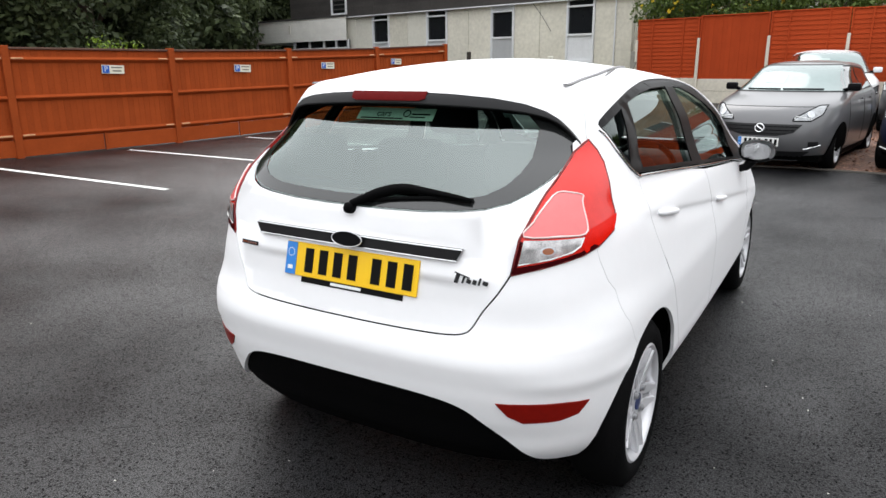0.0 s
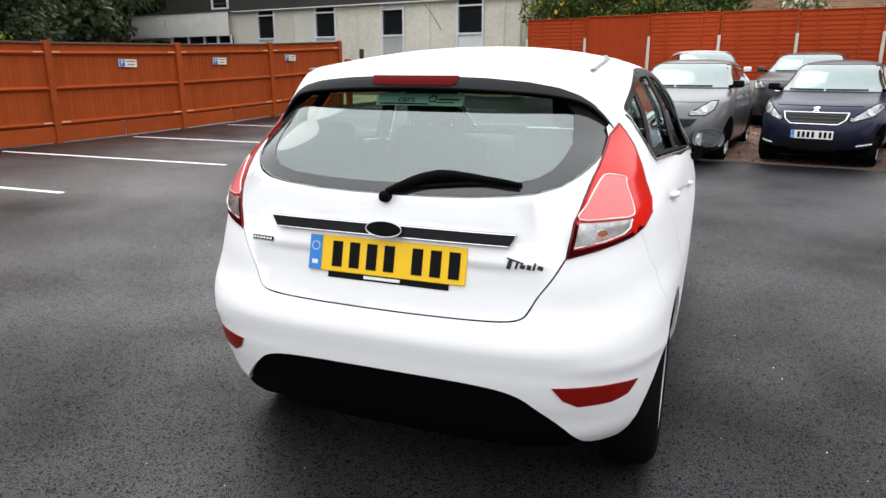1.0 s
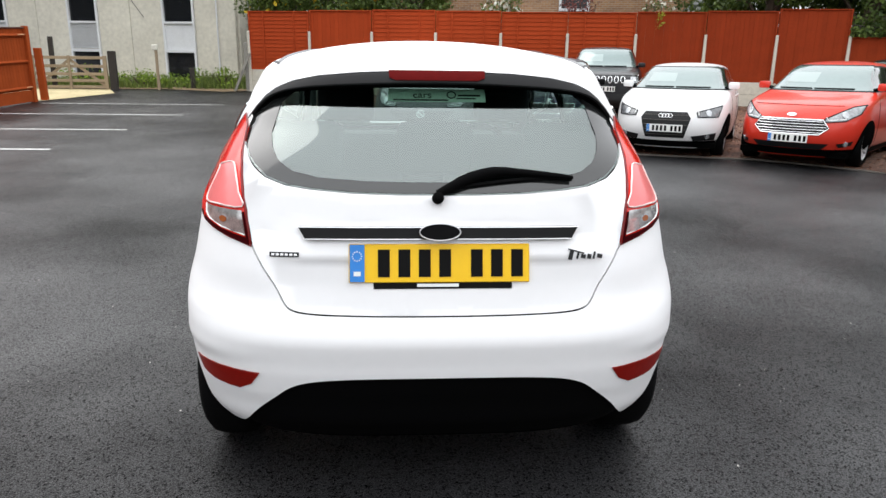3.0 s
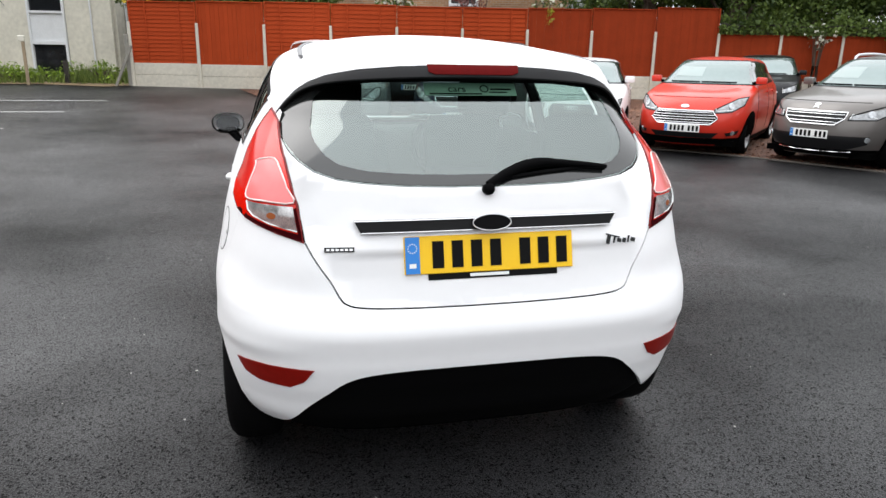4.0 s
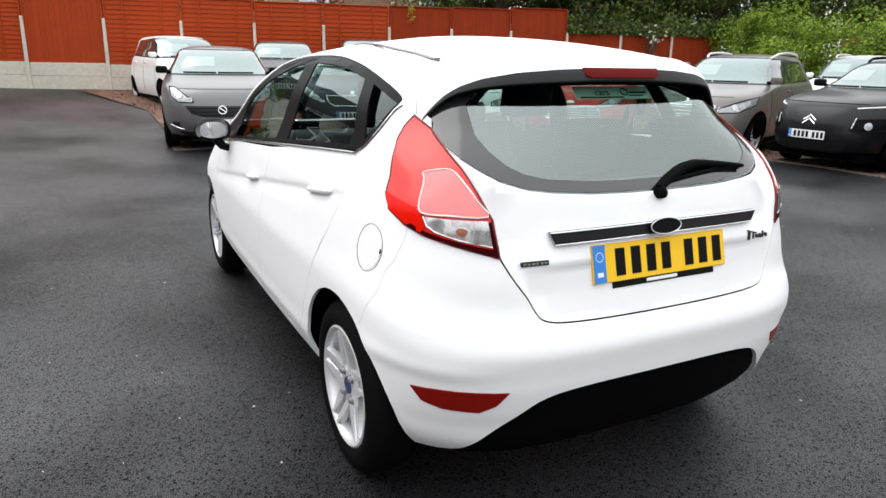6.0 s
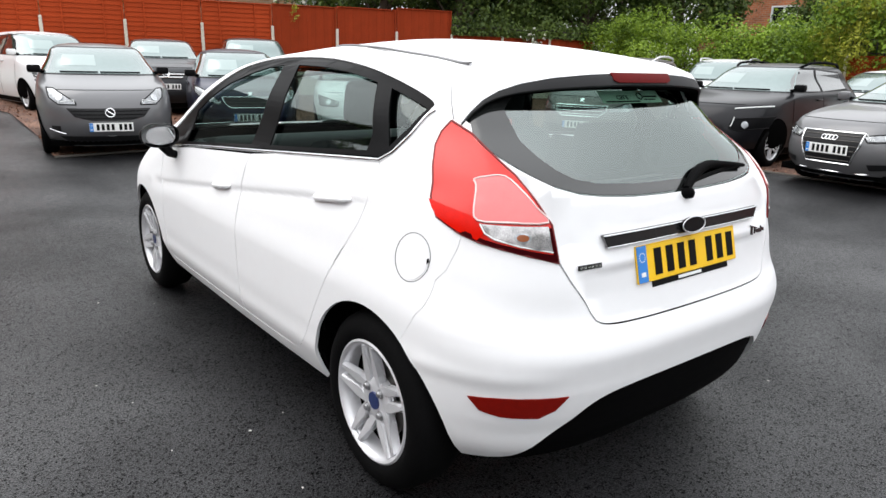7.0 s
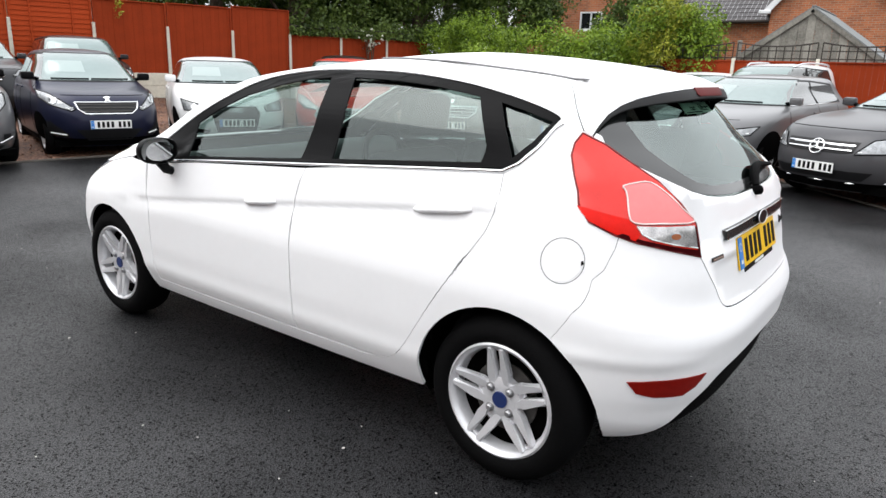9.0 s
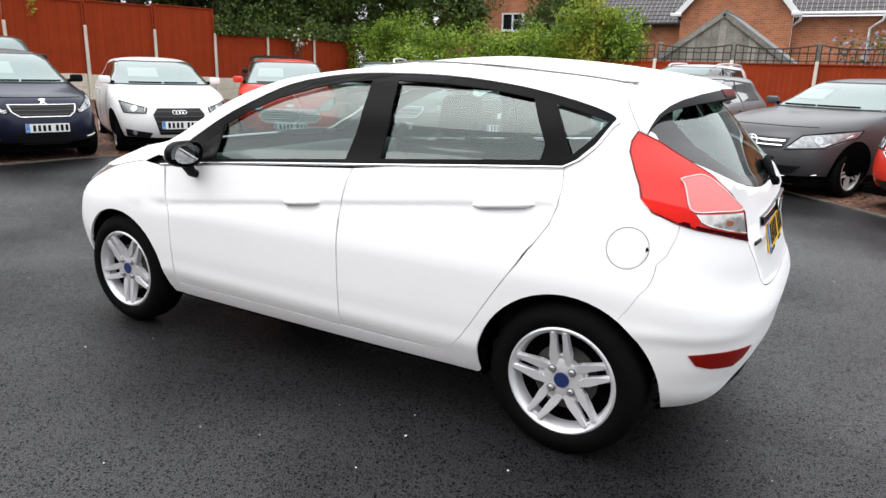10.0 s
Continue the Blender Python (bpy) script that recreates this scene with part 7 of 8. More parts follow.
# ---- office block ----
render_wall = material("concrete_panel", (0.64, 0.61, 0.52), 0.95, spec=0.15, var=0.2, scale=0.9, bump=0.35, bump_scale=22, random_object=0.15)
plain_panel = material("plain_panel", (0.66, 0.64, 0.56), 0.9, spec=0.15, var=0.1, scale=0.8, bump=0.2, bump_scale=30, random_object=0.1)
dark_clad = material("dark_cladding", (0.045, 0.04, 0.037), 0.8, var=0.5, scale=1.3, bump=0.4, bump_scale=40, random_object=0.5)
white_trim = material("white_trim", (0.68, 0.69, 0.7), 0.5, var=0.08, scale=3)
white_board = material("white_board", (0.88, 0.86, 0.8), 0.7, var=0.1, scale=2, random_object=0.15)
dark_pane = material("dark_pane", (0.012, 0.013, 0.015), 0.1, var=0.2, scale=0.7)
FACE_C, FACE_D = Vector((-5.5, 21.9)), Vector((0.984, -0.179))


def facade_window(parent, u0, u1, kind):
    w = empty("window", None)
    w.parent = parent
    w.matrix_basis = pose((u0 + u1) / 2, 0, 0)
    wide = u1 - u0
    for sx in (-1, 1):
        box("frame", (0.07, 0.1, 3.4), pose(sx * (wide / 2 - 0.035), -0.03, 2.1), white_trim, w, 0.006)
    for z, h in ((3.55, 0.06), (2.58, 0.07), (1.66, 0.1), (0.56, 0.1)):
        box("transom", (wide - 0.14, 0.1, h), pose(0, -0.03, z), white_trim, w, 0.005)
    box("pane", (wide - 0.14, 0.02, 0.9), pose(0, 0.02, 3.07), dark_pane, w)
    box("pane", (wide - 0.14, 0.02, 0.24), pose(0, 0.02, 3.68), dark_pane, w)
    if kind == "louvre":
        for z0, n in ((3.6, 4), (1.74, 16)):
            for i in range(n):
                box("slat", (wide - 0.14, 0.012, 0.058), pose(0, -0.02, z0 + 0.02 + i * 0.05, 35, 0, 0), white_trim, w)
    else:
        box("spandrel", (wide - 0.14, 0.03, 0.84), pose(0, 0.0, 2.13), white_trim, w, 0.004)
    box("pane", (wide - 0.14, 0.02, 1.0), pose(0, 0.02, 1.11), dark_pane, w)


def office():
    block = empty("office_block", plan_pose(FACE_C, FACE_D, 0, 0))
    tagged(block, "pale concrete-panelled office block with dark clad upper storey", "building")
    box("wall", (18.35, 5.6, 6.6), pose(-9.2, 3.0, 3.4), plain_panel, block)
    cols = [(-2.55, -1.42, "panel"), (-5.95, -4.85, "louvre"), (-9.35, -8.2, "panel"), (-12.65, -11.58, "panel")]
    edge = 0.0
    for u0, u1, kind in cols:
        facade_window(block, u0, u1, kind)
        joint = u0 - 1.15
        pieces = [(u1, edge)]
        for a, b in pieces:
            box("panel", (b - a - 0.015, 0.14, 3.6), pose((a + b) / 2, 0.07 - 0.02, 1.98), render_wall, block, 0.008)
        box("panel", (u0 - joint - 0.015, 0.14, 3.6), pose((u0 + joint) / 2, 0.05, 1.98), render_wall if u0 > -6 else plain_panel, block, 0.008)
        edge = joint
    box("panel", (1.0, 0.14, 3.6), pose(edge - 0.5, 0.05, 1.98), plain_panel, block, 0.008)
    for a, b in ((0.15, 2.9), (2.92, 5.7)):
        box("panel", (0.12, b - a, 3.6), pose(0.02, (a + b) / 2, 1.98), render_wall, block, 0.008)
    for u, s in ((-0.62, 0.028),):
        bm = bmesh.new()
        add_tube(bm, [(u, -0.06, 0.5), (u, -0.06, 3.7)], s, 8)
        smooth(part("downpipe", bm, white_trim if s > 0.025 else steel_dark, block), 60)
    bm = bmesh.new()
    add_tube(bm, [(0.14, 0.8, 0.5), (0.14, 0.8, 3.75)], 0.035, 8)
    smooth(part("downpipe", bm, white_trim, block), 60)
    # a cable hanging down the panels
    bm = bmesh.new()
    add_tube(bm, [(-4.0, -0.05, 3.75), (-3.6, -0.05, 3.3), (-3.2, -0.05, 2.75)], 0.008, 6)
    smooth(part("cable", bm, black_plastic, block), 60)
    # lapped dark boards of the upper storey
    for i in range(15):
        z = 3.86 + 0.2 * i
        for a, b in ((-18.4, -12.4), (-12.39, -6.2), (-6.19, 0.15)):
            box("cladding_board", (b - a, 0.03, 0.225), pose((a + b) / 2, -0.17, z, 5, 0, 0), dark_clad, block)
        box("cladding_board", (0.03, 5.7, 0.225), pose(0.16, 2.75, z, 0, 5, 0), dark_clad, block)
    box("soffit", (18.6, 0.2, 0.04), pose(-9.15, -0.1, 3.77), white_trim, block)
    w = empty("window", None)
    w.parent = block
    w.matrix_basis = pose(-14.7, -0.2, 0)
    for sx in (-0.5, 0.5):
        box("frame", (0.08, 0.1, 1.5), pose(sx, 0, 4.65), white_trim, w, 0.005)
    for z in (3.93, 4.8, 5.4):
        box("frame", (0.92, 0.1, 0.07), pose(0, 0, z), white_trim, w, 0.005)
    box("pane", (0.92, 0.02, 1.4), pose(0, 0.02, 4.65), dark_pane, w)
    # flat roof
    box("roof", (18.7, 6.2, 0.2), pose(-9.15, 2.9, 6.92), dark_clad, block, 0.01)


def annex():
    a = empty("annex", plan_pose(FACE_C, FACE_D, 0, 0))
    tagged(a, "low flat-roofed annex with a deep white boarded fascia", "building")
    u0, u1 = -22.4, -14.1
    for i in range(6):
        box("fascia_board", (u1 - u0, 0.03, 0.172), pose((u0 + u1) / 2, -0.35, 2.84 + 0.175 * i, 3, 0, 0), white_board, a)
        box("fascia_board", (0.03, 5.0, 0.172), pose(u0, 2.15, 2.84 + 0.175 * i, 0, -3, 0), white_board, a)
    for u in (u0 + 0.6, -18.3):
        box("joint", (0.12, 0.03, 0.4), pose(u, -0.375, 3.35), plain_panel, a)
    box("roof", (u1 - u0 + 0.06, 5.2, 0.08), pose((u0 + u1) / 2, 2.2, 3.83), dark_clad, a)
    box("back_wall", (u1 - u0, 0.2, 3.0), pose((u0 + u1) / 2, 4.6, 1.6), dark_clad, a)
    box("low_wall", (4.1, 0.2, 1.6), pose(-16.15, -0.1, 1.1), plain_panel, a)
    for u in (-21.4, -18.2, -17.0, -15.9, -15.0, -14.15):
        box("mullion", (0.09, 0.09, 2.5), pose(u, -0.2, 1.55), white_trim, a, 0.005)
    for u in (-17.6, -16.45, -15.45, -14.57):
        box("pane", (1.0, 0.02, 0.86), pose(u, -0.16, 2.35), dark_pane, a)
    box("transom", (4.0, 0.07, 0.06), pose(-16.15, -0.2, 2.42), white_trim, a, 0.005)


office()
annex()
wing = empty("office_wing", plan_pose(FACE_C, FACE_D, 0, 0))
tagged(wing, "rear wing of the office with a white-framed window", "building")
box("wall", (3.2, 4.0, 5.5), pose(1.9, 9.0, 2.9), render_wall, wing)
for z in (2.75, 3.55, 4.3):
    box("frame", (1.0, 0.08, 0.08), pose(1.0, 6.97, z), white_trim, wing)
for x in (0.5, 1.5):
    box("frame", (0.08, 0.08, 1.6), pose(x, 6.97, 3.52), white_trim, wing)
box("pane", (0.95, 0.04, 1.5), pose(1.0, 6.98, 3.52), dark_pane, wing)

# ---- field gate and posts ----
grey_wood = material("grey_wood", (0.3, 0.23, 0.15), 0.85, var=0.3, scale=5, bump=0.5, bump_scale=35, random_object=0.3)
weathered = material("weathered_board", (0.22, 0.21, 0.185), 0.9, spec=0.15, var=0.6, scale=2.2, bump=0.5, bump_scale=30, random_object=0.5)
dark_post = material("dark_post", (0.03, 0.024, 0.02), 0.85, var=0.3, scale=8, bump=0.4, bump_scale=40)


def field_gate():
    g = empty("field_gate", pose(-9.67, 18.85, 0.5))
    tagged(g, "weathered five-bar wooden field gate, shut", "gate")
    for z in (0.07, 0.25, 0.44, 0.66, 0.9):
        box("bar", (2.1, 0.03, 0.085), pose(0, 0, z), grey_wood, g, 0.006)
    for x, w in ((-1.02, 0.09), (1.02, 0.11), (0.0, 0.07)):
        box("stile", (w, 0.05, 1.0), pose(x, -0.035, 0.46), grey_wood, g, 0.006)
    for sx in (-1, 1):
        box("brace", (1.3, 0.025, 0.08), pose(sx * 0.5, 0.03, 0.46, 0, sx * 38, 0), grey_wood, g, 0.005)


def post(x, y, w, top, mat, name, label, category="post"):
    z = ground_z(x, y)
    p = box(name, (w, w, top - z + 0.1), pose(0, 0, (top - z) / 2 - 0.05), mat, None, 0.01)
    p.matrix_world = pose(x, y, z, rng.uniform(-1.5, 1.5), rng.uniform(-1.5, 1.5), 8)
    return tagged(p, label, category)


field_gate()
post(-8.45, 18.85, 0.2, 1.6, dark_post, "gate_post", "dark weathered timber gate post beside the field gate")
post(-10.2, 18.95, 0.12, 1.98, dark_post, "gate_post", "tall thin dark timber post behind the field gate")
post(-6.3, 19.3, 0.13, 1.15, dark_post, "timber_post", "short dark timber post in the long grass")
post(-9.2, 16.2, 0.16, 1.62, fence_wood, "fence_end_post", "short stout stained post at the end of the boarded fence", "fence post")
post(-4.58, 18.86, 0.1, 1.9, weathered, "timber_post", "old grey timber post beside the first concrete post")
lamp = empty("post_lamp", pose(-7.19, 18.9, 0.52))
tagged(lamp, "small pale lamp box on a thin post in the grass", "lamp")
box("post", (0.07, 0.07, 1.15), pose(0, 0, 0.55), grey_wood, lamp, 0.006)
box("housing", (0.17, 0.12, 0.16), pose(-0.03, 0, 1.2), plain_panel, lamp, 0.02)
strut = box("strut", (0.07, 0.07, 1.3), pose(0, 0, 0.6), weathered, None, 0.008)
strut.matrix_world = pose(-4.95, 18.7, 0.45, 0, 24, 0)
tagged(strut, "grey timber strut leaning against the end post", "strut")


# parking signs on the boarded fence
sign_blue = material("sign_blue", (0.02, 0.1, 0.45), 0.4)
sign_cream = material("sign_cream", (0.72, 0.68, 0.55), 0.5, var=0.05, scale=6)
sign_ink = material("sign_ink", (0.16, 0.15, 0.13), 0.6)


def parking_sign(u, z, wide):
    p = LEFT_A + LEFT_D * u
    s = empty("parking_sign", plan_pose(LEFT_A, LEFT_D, u, ground_z(p.x, p.y) + z) @ pose(0, -0.03, 0, 90, 0, 0) @ pose(0, 0, 0, 0, 0, rng.uniform(-1.5, 1.5)))
    tagged(s, "cream parking sign with a blue P square on the fence", "sign", "parking signs on the boarded fence")
    box("board", (wide, 0.15, 0.012), pose(0, 0, 0.006), sign_cream, s, 0.003)
    box("blue_square", (0.125, 0.13, 0.003), pose(-wide / 2 + 0.075, 0, 0.0145), sign_blue, s)
    word(s, "P", pose(-wide / 2 + 0.075, 0, 0.0175), 0.13, paper_white)
    for i, (y, w) in enumerate(((0.035, 0.62), (-0.025, 0.5))):
        box("text_bar", ((wide - 0.16) * w / 0.62 * 0.8, 0.022, 0.002), pose(0.07, y, 0.0135), sign_ink, s)


for u, z in ((17.98, 1.44), (20.82, 1.42), (23.3, 1.42), (25.8, 1.43), (15.0, 1.43), (12.1, 1.43)):
    parking_sign(u, z, 0.42)

# ---- neighbours ----


def brick_material(name, a, b, mortar):
    m = bpy.data.materials.new(name)
    m.use_nodes = True
    n, l = m.node_tree.nodes, m.node_tree.links
    p = n["Principled BSDF"]
    tc = n.new("ShaderNodeTexCoord")
    sep, com = n.new("ShaderNodeSeparateXYZ"), n.new("ShaderNodeCombineXYZ")
    l.new(tc.outputs["Object"], sep.inputs[0])
    l.new(sep.outputs["X"], com.inputs["X"])
    l.new(sep.outputs["Z"], com.inputs["Y"])
    br = n.new("ShaderNodeTexBrick")
    br.inputs["Scale"].default_value = 1.0
    br.inputs["Brick Width"].default_value = 0.225
    br.inputs["Row Height"].default_value = 0.075
    br.inputs["Mortar Size"].default_value = 0.008
    br.inputs["Bias"].default_value = -0.2
    br.inputs["Color1"].default_value = (*a, 1)
    br.inputs["Color2"].default_value = (*b, 1)
    br.inputs["Mortar"].default_value = (*mortar, 1)
    l.new(com.outputs[0], br.inputs["Vector"])
    big = n.new("ShaderNodeTexNoise")
    big.inputs["Scale"].default_value = 1.1
    big.inputs["Detail"].default_value = 5
    l.new(tc.outputs["Object"], big.inputs["Vector"])
    mr = n.new("ShaderNodeMapRange")
    mr.inputs["From Min"].default_value, mr.inputs["From Max"].default_value = 0.3, 0.7
    mr.inputs["To Min"].default_value, mr.inputs["To Max"].default_value = 0.75, 1.25
    l.new(big.outputs["Fac"], mr.inputs["Value"])
    sc = n.new("ShaderNodeVectorMath")
    sc.operation = "SCALE"
    l.new(br.outputs["Color"], sc.inputs[0])
    l.new(mr.outputs[0], sc.inputs["Scale"])
    l.new(sc.outputs[0], p.inputs["Base Color"])
    p.inputs["Roughness"].default_value = 0.9
    b2 = n.new("ShaderNodeBump")
    b2.inputs["Strength"].default_value = 0.6
    b2.inputs["Distance"].default_value = 0.01
    b2.invert = True
    l.new(br.outputs["Fac"], b2.inputs["Height"])
    l.new(b2.outputs[0], p.inputs["Normal"])
    return m


brick = brick_material("orange_brick", (0.42, 0.13, 0.05), (0.24, 0.075, 0.035), (0.3, 0.24, 0.17))
brick_pale = brick_material("buff_brick", (0.36, 0.2, 0.1), (0.22, 0.11, 0.06), (0.34, 0.3, 0.24))
roof_tile = material("roof_tile", (0.075, 0.07, 0.072), 0.8, var=0.4, scale=2, bump=0.3, bump_scale=40, random_object=0.3)
felt = material("roof_felt", (0.17, 0.18, 0.18), 0.9, var=0.2, scale=2.5, bump=0.4, bump_scale=70)


def brick_wall(parent, a, b, z0, z1, thick, mat, gable=0.0, name="wall"):
    """An upright wall between two plan points; its texture runs along it."""
    a, b = Vector(a), Vector(b)
    d = b - a
    w = d.length
    out = [(0, z0), (w, z0), (w, z1)] + ([(w / 2, z1 + gable)] if gable else []) + [(0, z1)]
    bm = bmesh.new()
    add_prism(bm, out, thick, Matrix(((1, 0, 0, 0), (0, 0, 1, 0), (0, 1, 0, 0), (0, 0, 0, 1))))
    bmesh.ops.recalc_face_normals(bm, faces=bm.faces)
    ob = part(name, bm, mat, parent)
    ob.matrix_basis = pose(a.x, a.y, 0, 0, 0, math.degrees(math.atan2(d.y, d.x)))
    return ob


def tile_slope(parent, origin, along, up, rows, width, mat=None):
    """Lapped courses of tiles on a slope: each course one uneven strip."""
    o, al, u = Vector(origin), Vector(along).normalized(), Vector(up)
    n = u.cross(al).normalized()
    if n.z < 0:
        n = -n
    step = u / rows
    for r in range(rows):
        bm = bmesh.new()
        k = int(width / 0.17)
        for i in range(k):
            x0, x1 = i * width / k + 0.003, (i + 1) * width / k - 0.003
            j = random.uniform(-0.006, 0.006)
            lift = 0.022 + random.uniform(0, 0.008)
            q = [bm.verts.new(o + step * (r + f) + al * x + n * h) for f, x, h in ((j - 0.08, x0, lift), (j - 0.08, x1, lift), (1.1, x1, 0.004), (1.1, x0, 0.004))]
            e = [bm.verts.new(o + step * (r - 0.08 + j) + al * x + n * (lift - 0.018)) for x in (x0, x1)]
            bm.faces.new(q)
            bm.faces.new((e[0], e[1], q[1], q[0]))
        bmesh.ops.recalc_face_normals(bm, faces=bm.faces)
        part("tile_course", bm, mat or roof_tile, parent)


def house_window(parent, x, y0, y1, z0, z1):
    w = empty("window", None)
    w.parent = parent
    w.matrix_basis = pose(x, (y0 + y1) / 2, (z0 + z1) / 2)
    wide, h = y1 - y0, z1 - z0
    for sy in (-1, 0, 1):
        box("frame", (0.08, 0.07, h), pose(0, sy * (wide / 2 - 0.035), 0), white_trim, w, 0.005)
    for z in (-h / 2 + 0.03, h / 2 - 0.03):
        box("frame", (0.08, wide - 0.14, 0.06), pose(0, 0, z), white_trim, w, 0.005)
    box("frame", (0.07, wide / 2 - 0.1, 0.05), pose(0, -wide / 4, h * 0.12), white_trim, w, 0.005)
    box("pane", (0.02, wide - 0.1, h - 0.08), pose(0.02, 0, 0), dark_pane, w)
    box("sill", (0.14, wide + 0.1, 0.05), pose(-0.03, 0, -h / 2 - 0.03), white_trim, w, 0.006)


def side_house():
    h = empty("brick_house", pose(0, 0, 0))
    tagged(h, "orange brick house with dark tiled roofs and white bargeboards", "house")
    brick_wall(h, (26.1, 16.5), (26.1, 9.4), 0, 5.6, 0.3, brick)
    house_window(h, 26.05, 12.15, 13.2, 3.12, 3.87)
    brick_wall(h, (26.0, 9.4), (26.0, 5.35), 0, 3.4, 0.3, brick)
    brick_wall(h, (25.6, 5.35), (25.6, 1.45), 0, 3.75, 0.3, brick, 2.3)
    brick_wall(h, (26.0, 1.45), (26.0, -9.0), 0, 3.6, 0.3, brick)
    tile_slope(h, (25.7, 5.2, 3.38), (0, 1, 0), (3.2, 0, 2.6), 16, 4.3)
    tile_slope(h, (25.7, -9.0, 3.72), (0, 1, 0), (3.2, 0, 2.6), 16, 10.6)
    tile_slope(h, (26.0, 9.5, 5.55), (0, 1, 0), (3.2, 0, 2.6), 16, 7.0)
    # gable roof behind the bargeboards
    for sy in (-1, 1):
        y = 3.4 + sy * 2.15
        bm = bmesh.new()
        q = [bm.verts.new(v) for v in ((25.45, y, 3.62), (25.45, 3.4, 6.12), (29.5, 3.4, 6.12), (29.5, y, 3.62))]
        bm.faces.new(q if sy < 0 else q[::-1])
        bmesh.ops.solidify(bm, geom=bm.faces[:], thickness=0.08)
        part("roof", bm, roof_tile, h)
        ang = math.degrees(math.atan2(2.5, 2.15))
        box("bargeboard", (0.05, 3.3, 0.2), pose(25.43, 3.4 + sy * 1.075, 4.83, -sy * ang, 0, 0), white_trim, h, 0.006)
        box("bargeboard_end", (0.12, 0.4, 0.13), pose(25.4, 3.4 + sy * 2.1, 3.66), white_trim, h, 0.02)
    for y0, y1, z in ((1.3, -9.0, 3.68), (9.4, 5.4, 3.36)):
        bm = bmesh.new()
        add_tube(bm, [(25.66, y0, z), (25.66, y1, z)], 0.06, 8)
        smooth(part("gutter", bm, white_trim if y0 < 5 else dark_post, h), 60)
    for y in (1.2, -1.35):
        bm = bmesh.new()
        add_tube(bm, [(25.62, y, 3.62), (25.62, y + 0.0, 3.45), (25.9, y + 0.35, 3.2), (25.9, y + 0.35, 0.0)], 0.045, 8)
        smooth(part("downpipe", bm, white_trim, h), 60)


side_house()


def back_house():
    h = empty("brick_house", pose(0, 0, 0))
    tagged(h, "buff brick house behind the red fence with a white-edged gable", "house")
    brick_wall(h, (-0.2, 25.2), (10.6, 23.2), 0, 6.0, 0.3, brick_pale)
    for x in (5.9, 6.9):
        box("frame", (0.09, 0.08, 1.4), pose(x, 23.95 - 0.19 * (x - 6.2), 4.0, 0, 0, -10.5), white_trim, h, 0.005)
    box("frame", (1.1, 0.08, 0.09), pose(6.4, 23.86, 3.35, 0, 0, -10.5), white_trim, h, 0.005)
    box("pane", (1.0, 0.03, 1.3), pose(6.4, 23.9, 4.0, 0, 0, -10.5), dark_pane, h)
    porch = empty("porch", None)
    porch.parent = h
    for sx in (-1, 1):
        box("bargeboard", (2.6, 0.06, 0.16), pose(11.4 + sx * 0.95, 22.3, 3.35, 0, sx * 40, 0), white_trim, porch, 0.006)
        box("roof", (2.7, 2.5, 0.08), pose(11.4 + sx * 0.97, 23.6, 3.45, 0, sx * 40, 0), felt, porch)
    brick_wall(porch, (9.9, 22.4), (12.9, 22.4), 0, 2.6, 0.2, brick_pale, 1.5)


back_house()


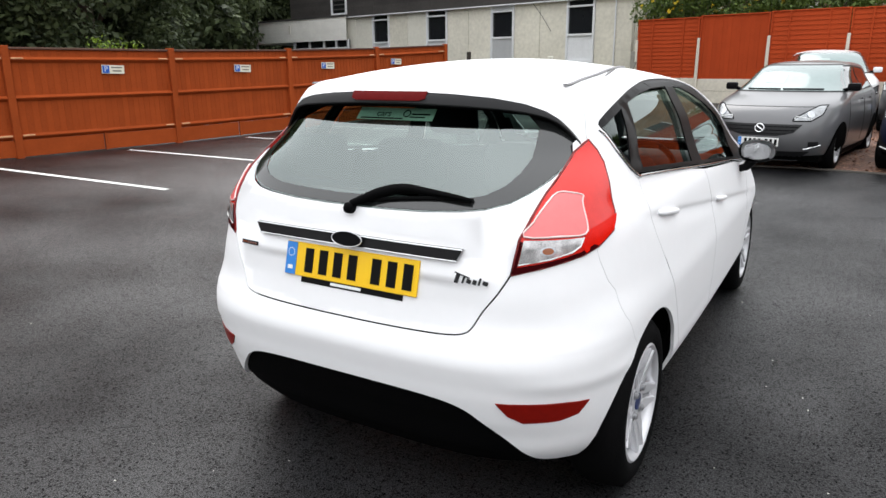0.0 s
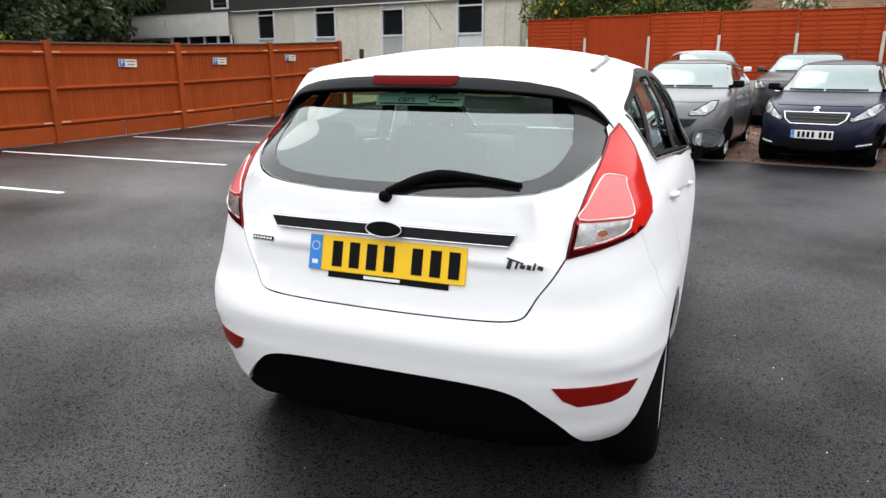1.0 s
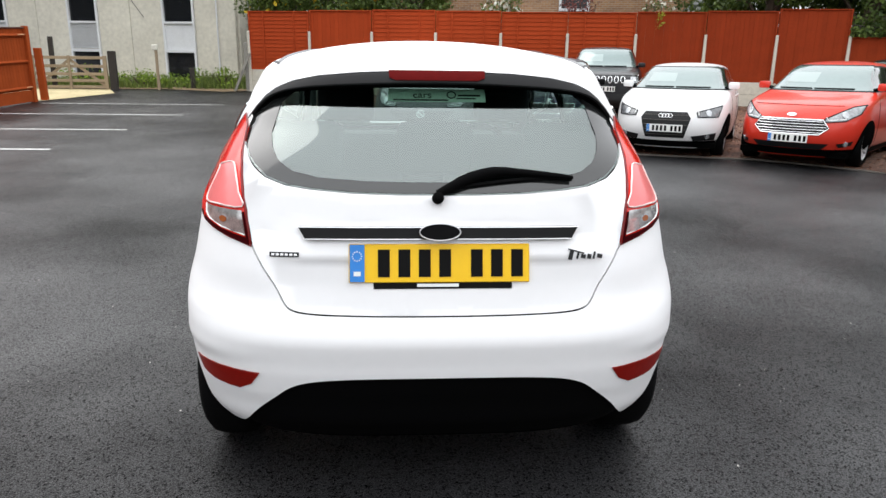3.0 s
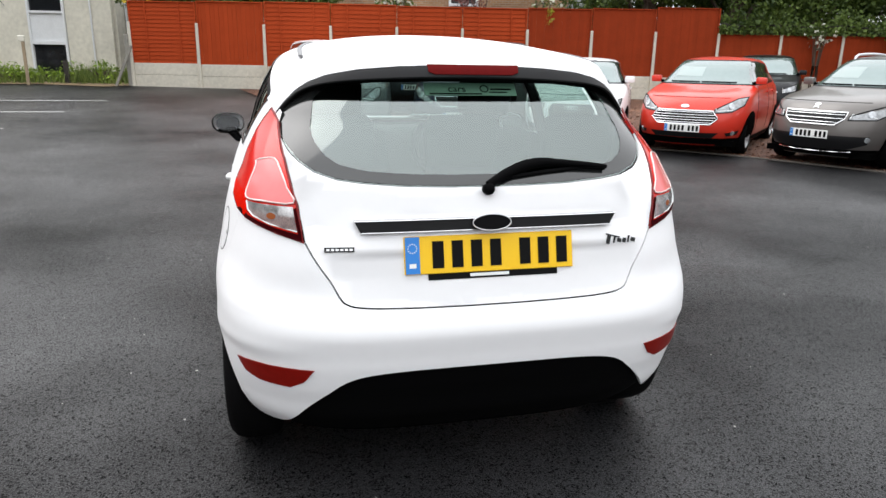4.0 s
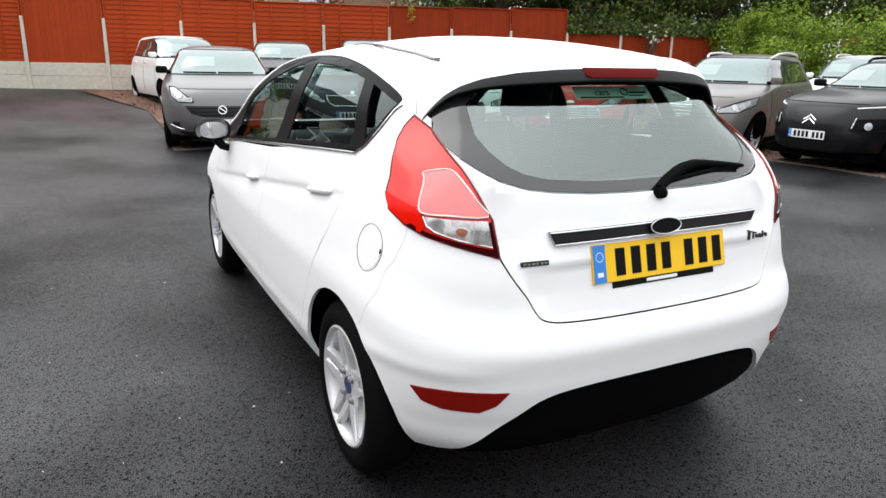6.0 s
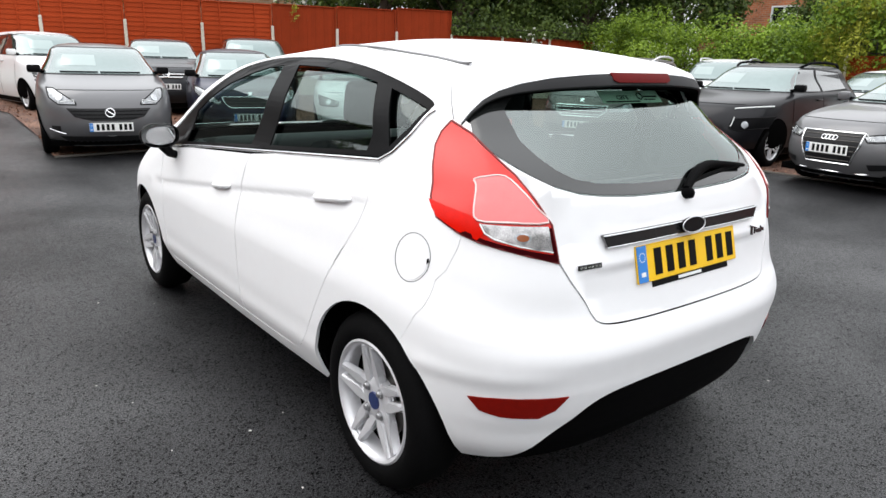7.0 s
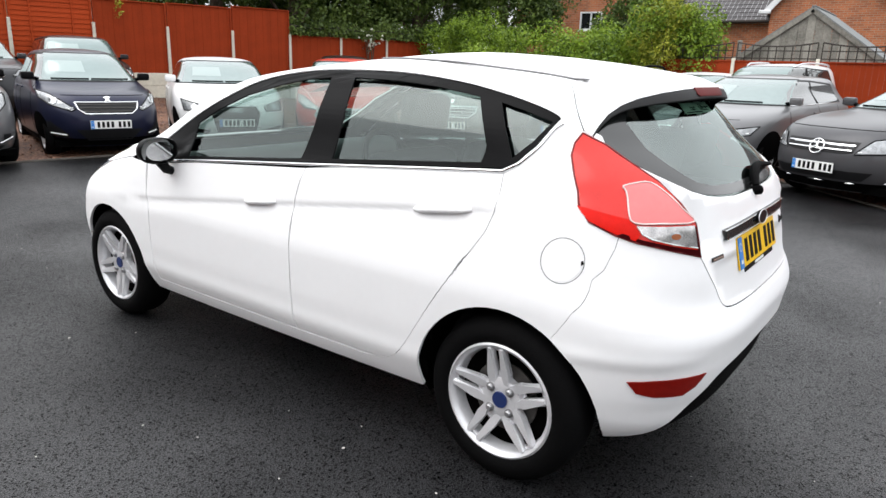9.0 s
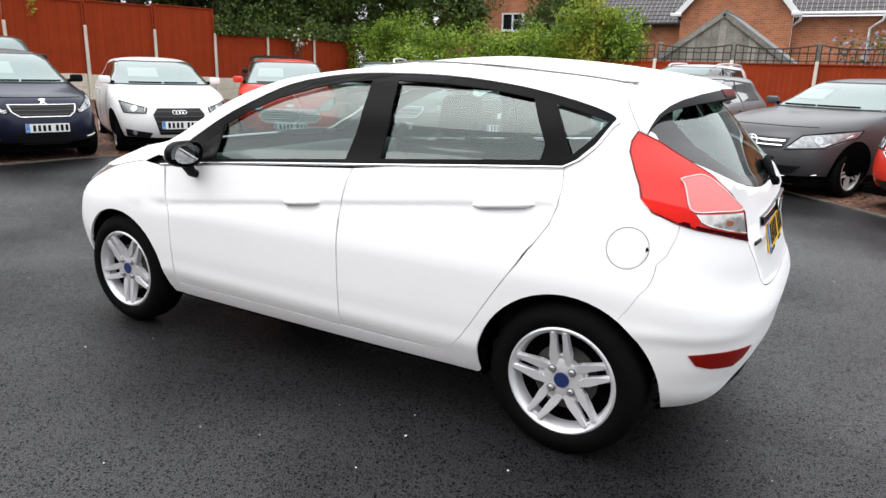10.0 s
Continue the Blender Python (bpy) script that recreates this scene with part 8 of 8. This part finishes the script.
def shed():
    s = empty("timber_shed", pose(17.0, 2.4, 0))
    tagged(s, "weathered grey timber shed with a felt roof behind the side fence", "shed")
    half, eave, apex = 1.62, 1.85, 3.02
    n = 17
    for i in range(n):
        y = -half + (i + 0.5) * 2 * half / n
        top = apex - (apex - eave) * abs(y) / half - 0.04
        box("board", (0.025, 2 * half / n - 0.006, top), pose(0.008 * (i % 2), y, top / 2), weathered, s)
    ang = math.degrees(math.atan2(apex - eave, half))
    run = math.hypot(half, apex - eave) + 0.2
    for sy in (-1, 1):
        box("bargeboard", (0.035, run, 0.12), pose(-0.06, sy * (half / 2 + 0.06), (apex + eave) / 2 - 0.07, -sy * ang, 0, 0), weathered, s, 0.005)
        box("roof", (3.2, run + 0.05, 0.035), pose(1.52, sy * (half / 2 + 0.06), (apex + eave) / 2 + 0.01, -sy * ang, 0, 0), felt, s, 0.006)
        box("side_wall", (2.9, 0.03, eave), pose(1.5, sy * half, eave / 2), weathered, s)
    box("back_wall", (0.03, 2 * half, eave), pose(2.95, 0, eave / 2), weathered, s)


shed()


def trellis(fence, a, d, along, width, z0, z1, mat, pitch=0.17):
    """Square lattice: upright and level laths, with a sagging top rail."""
    t = empty("trellis", plan_pose(a, d, along, z0))
    t.parent = fence
    tagged(t, "dark timber trellis")
    h = z1 - z0
    n = int(width / pitch)
    for i in range(n + 1):
        x = -width / 2 + i * width / n
        hh = h * (0.8 + 0.2 * (2 * x / width) ** 2)
        box("lath", (0.024, 0.012, hh), pose(x, -0.008, hh / 2), mat, t)
    for i in range(int(h / pitch)):
        box("cross_lath", (width, 0.012, 0.024), pose(0, 0.008, (i + 0.5) * pitch), mat, t)
    bm = bmesh.new()
    add_tube(bm, [(x, 0, h * (0.8 + 0.2 * (2 * x / width) ** 2)) for x in spread(-width / 2, width / 2, 10)], 0.018, 6)
    smooth(part("top_rail", bm, mat, t), 60)
    return t


for k in range(0, 6):
    trellis(side_fence, Vector((RIGHT_X + 0.03, 5.5)), RIGHT_D, (k + 0.5) * RIGHT_STEP, RIGHT_STEP - 0.1, 1.72, 2.16, dark_post)
for y in (3.67, 1.84, 0.01, -1.8):
    post(RIGHT_X + 0.14, y, 0.1, 2.22, weathered, "trellis_post", "weathered grey timber post of the trellis", "post")
for k in range(6, 9):
    trellis(back_fence, RED_A, RED_D, (k + 0.5) * RED_STEP, RED_STEP - 0.1, 2.17, 2.5, dark_post)
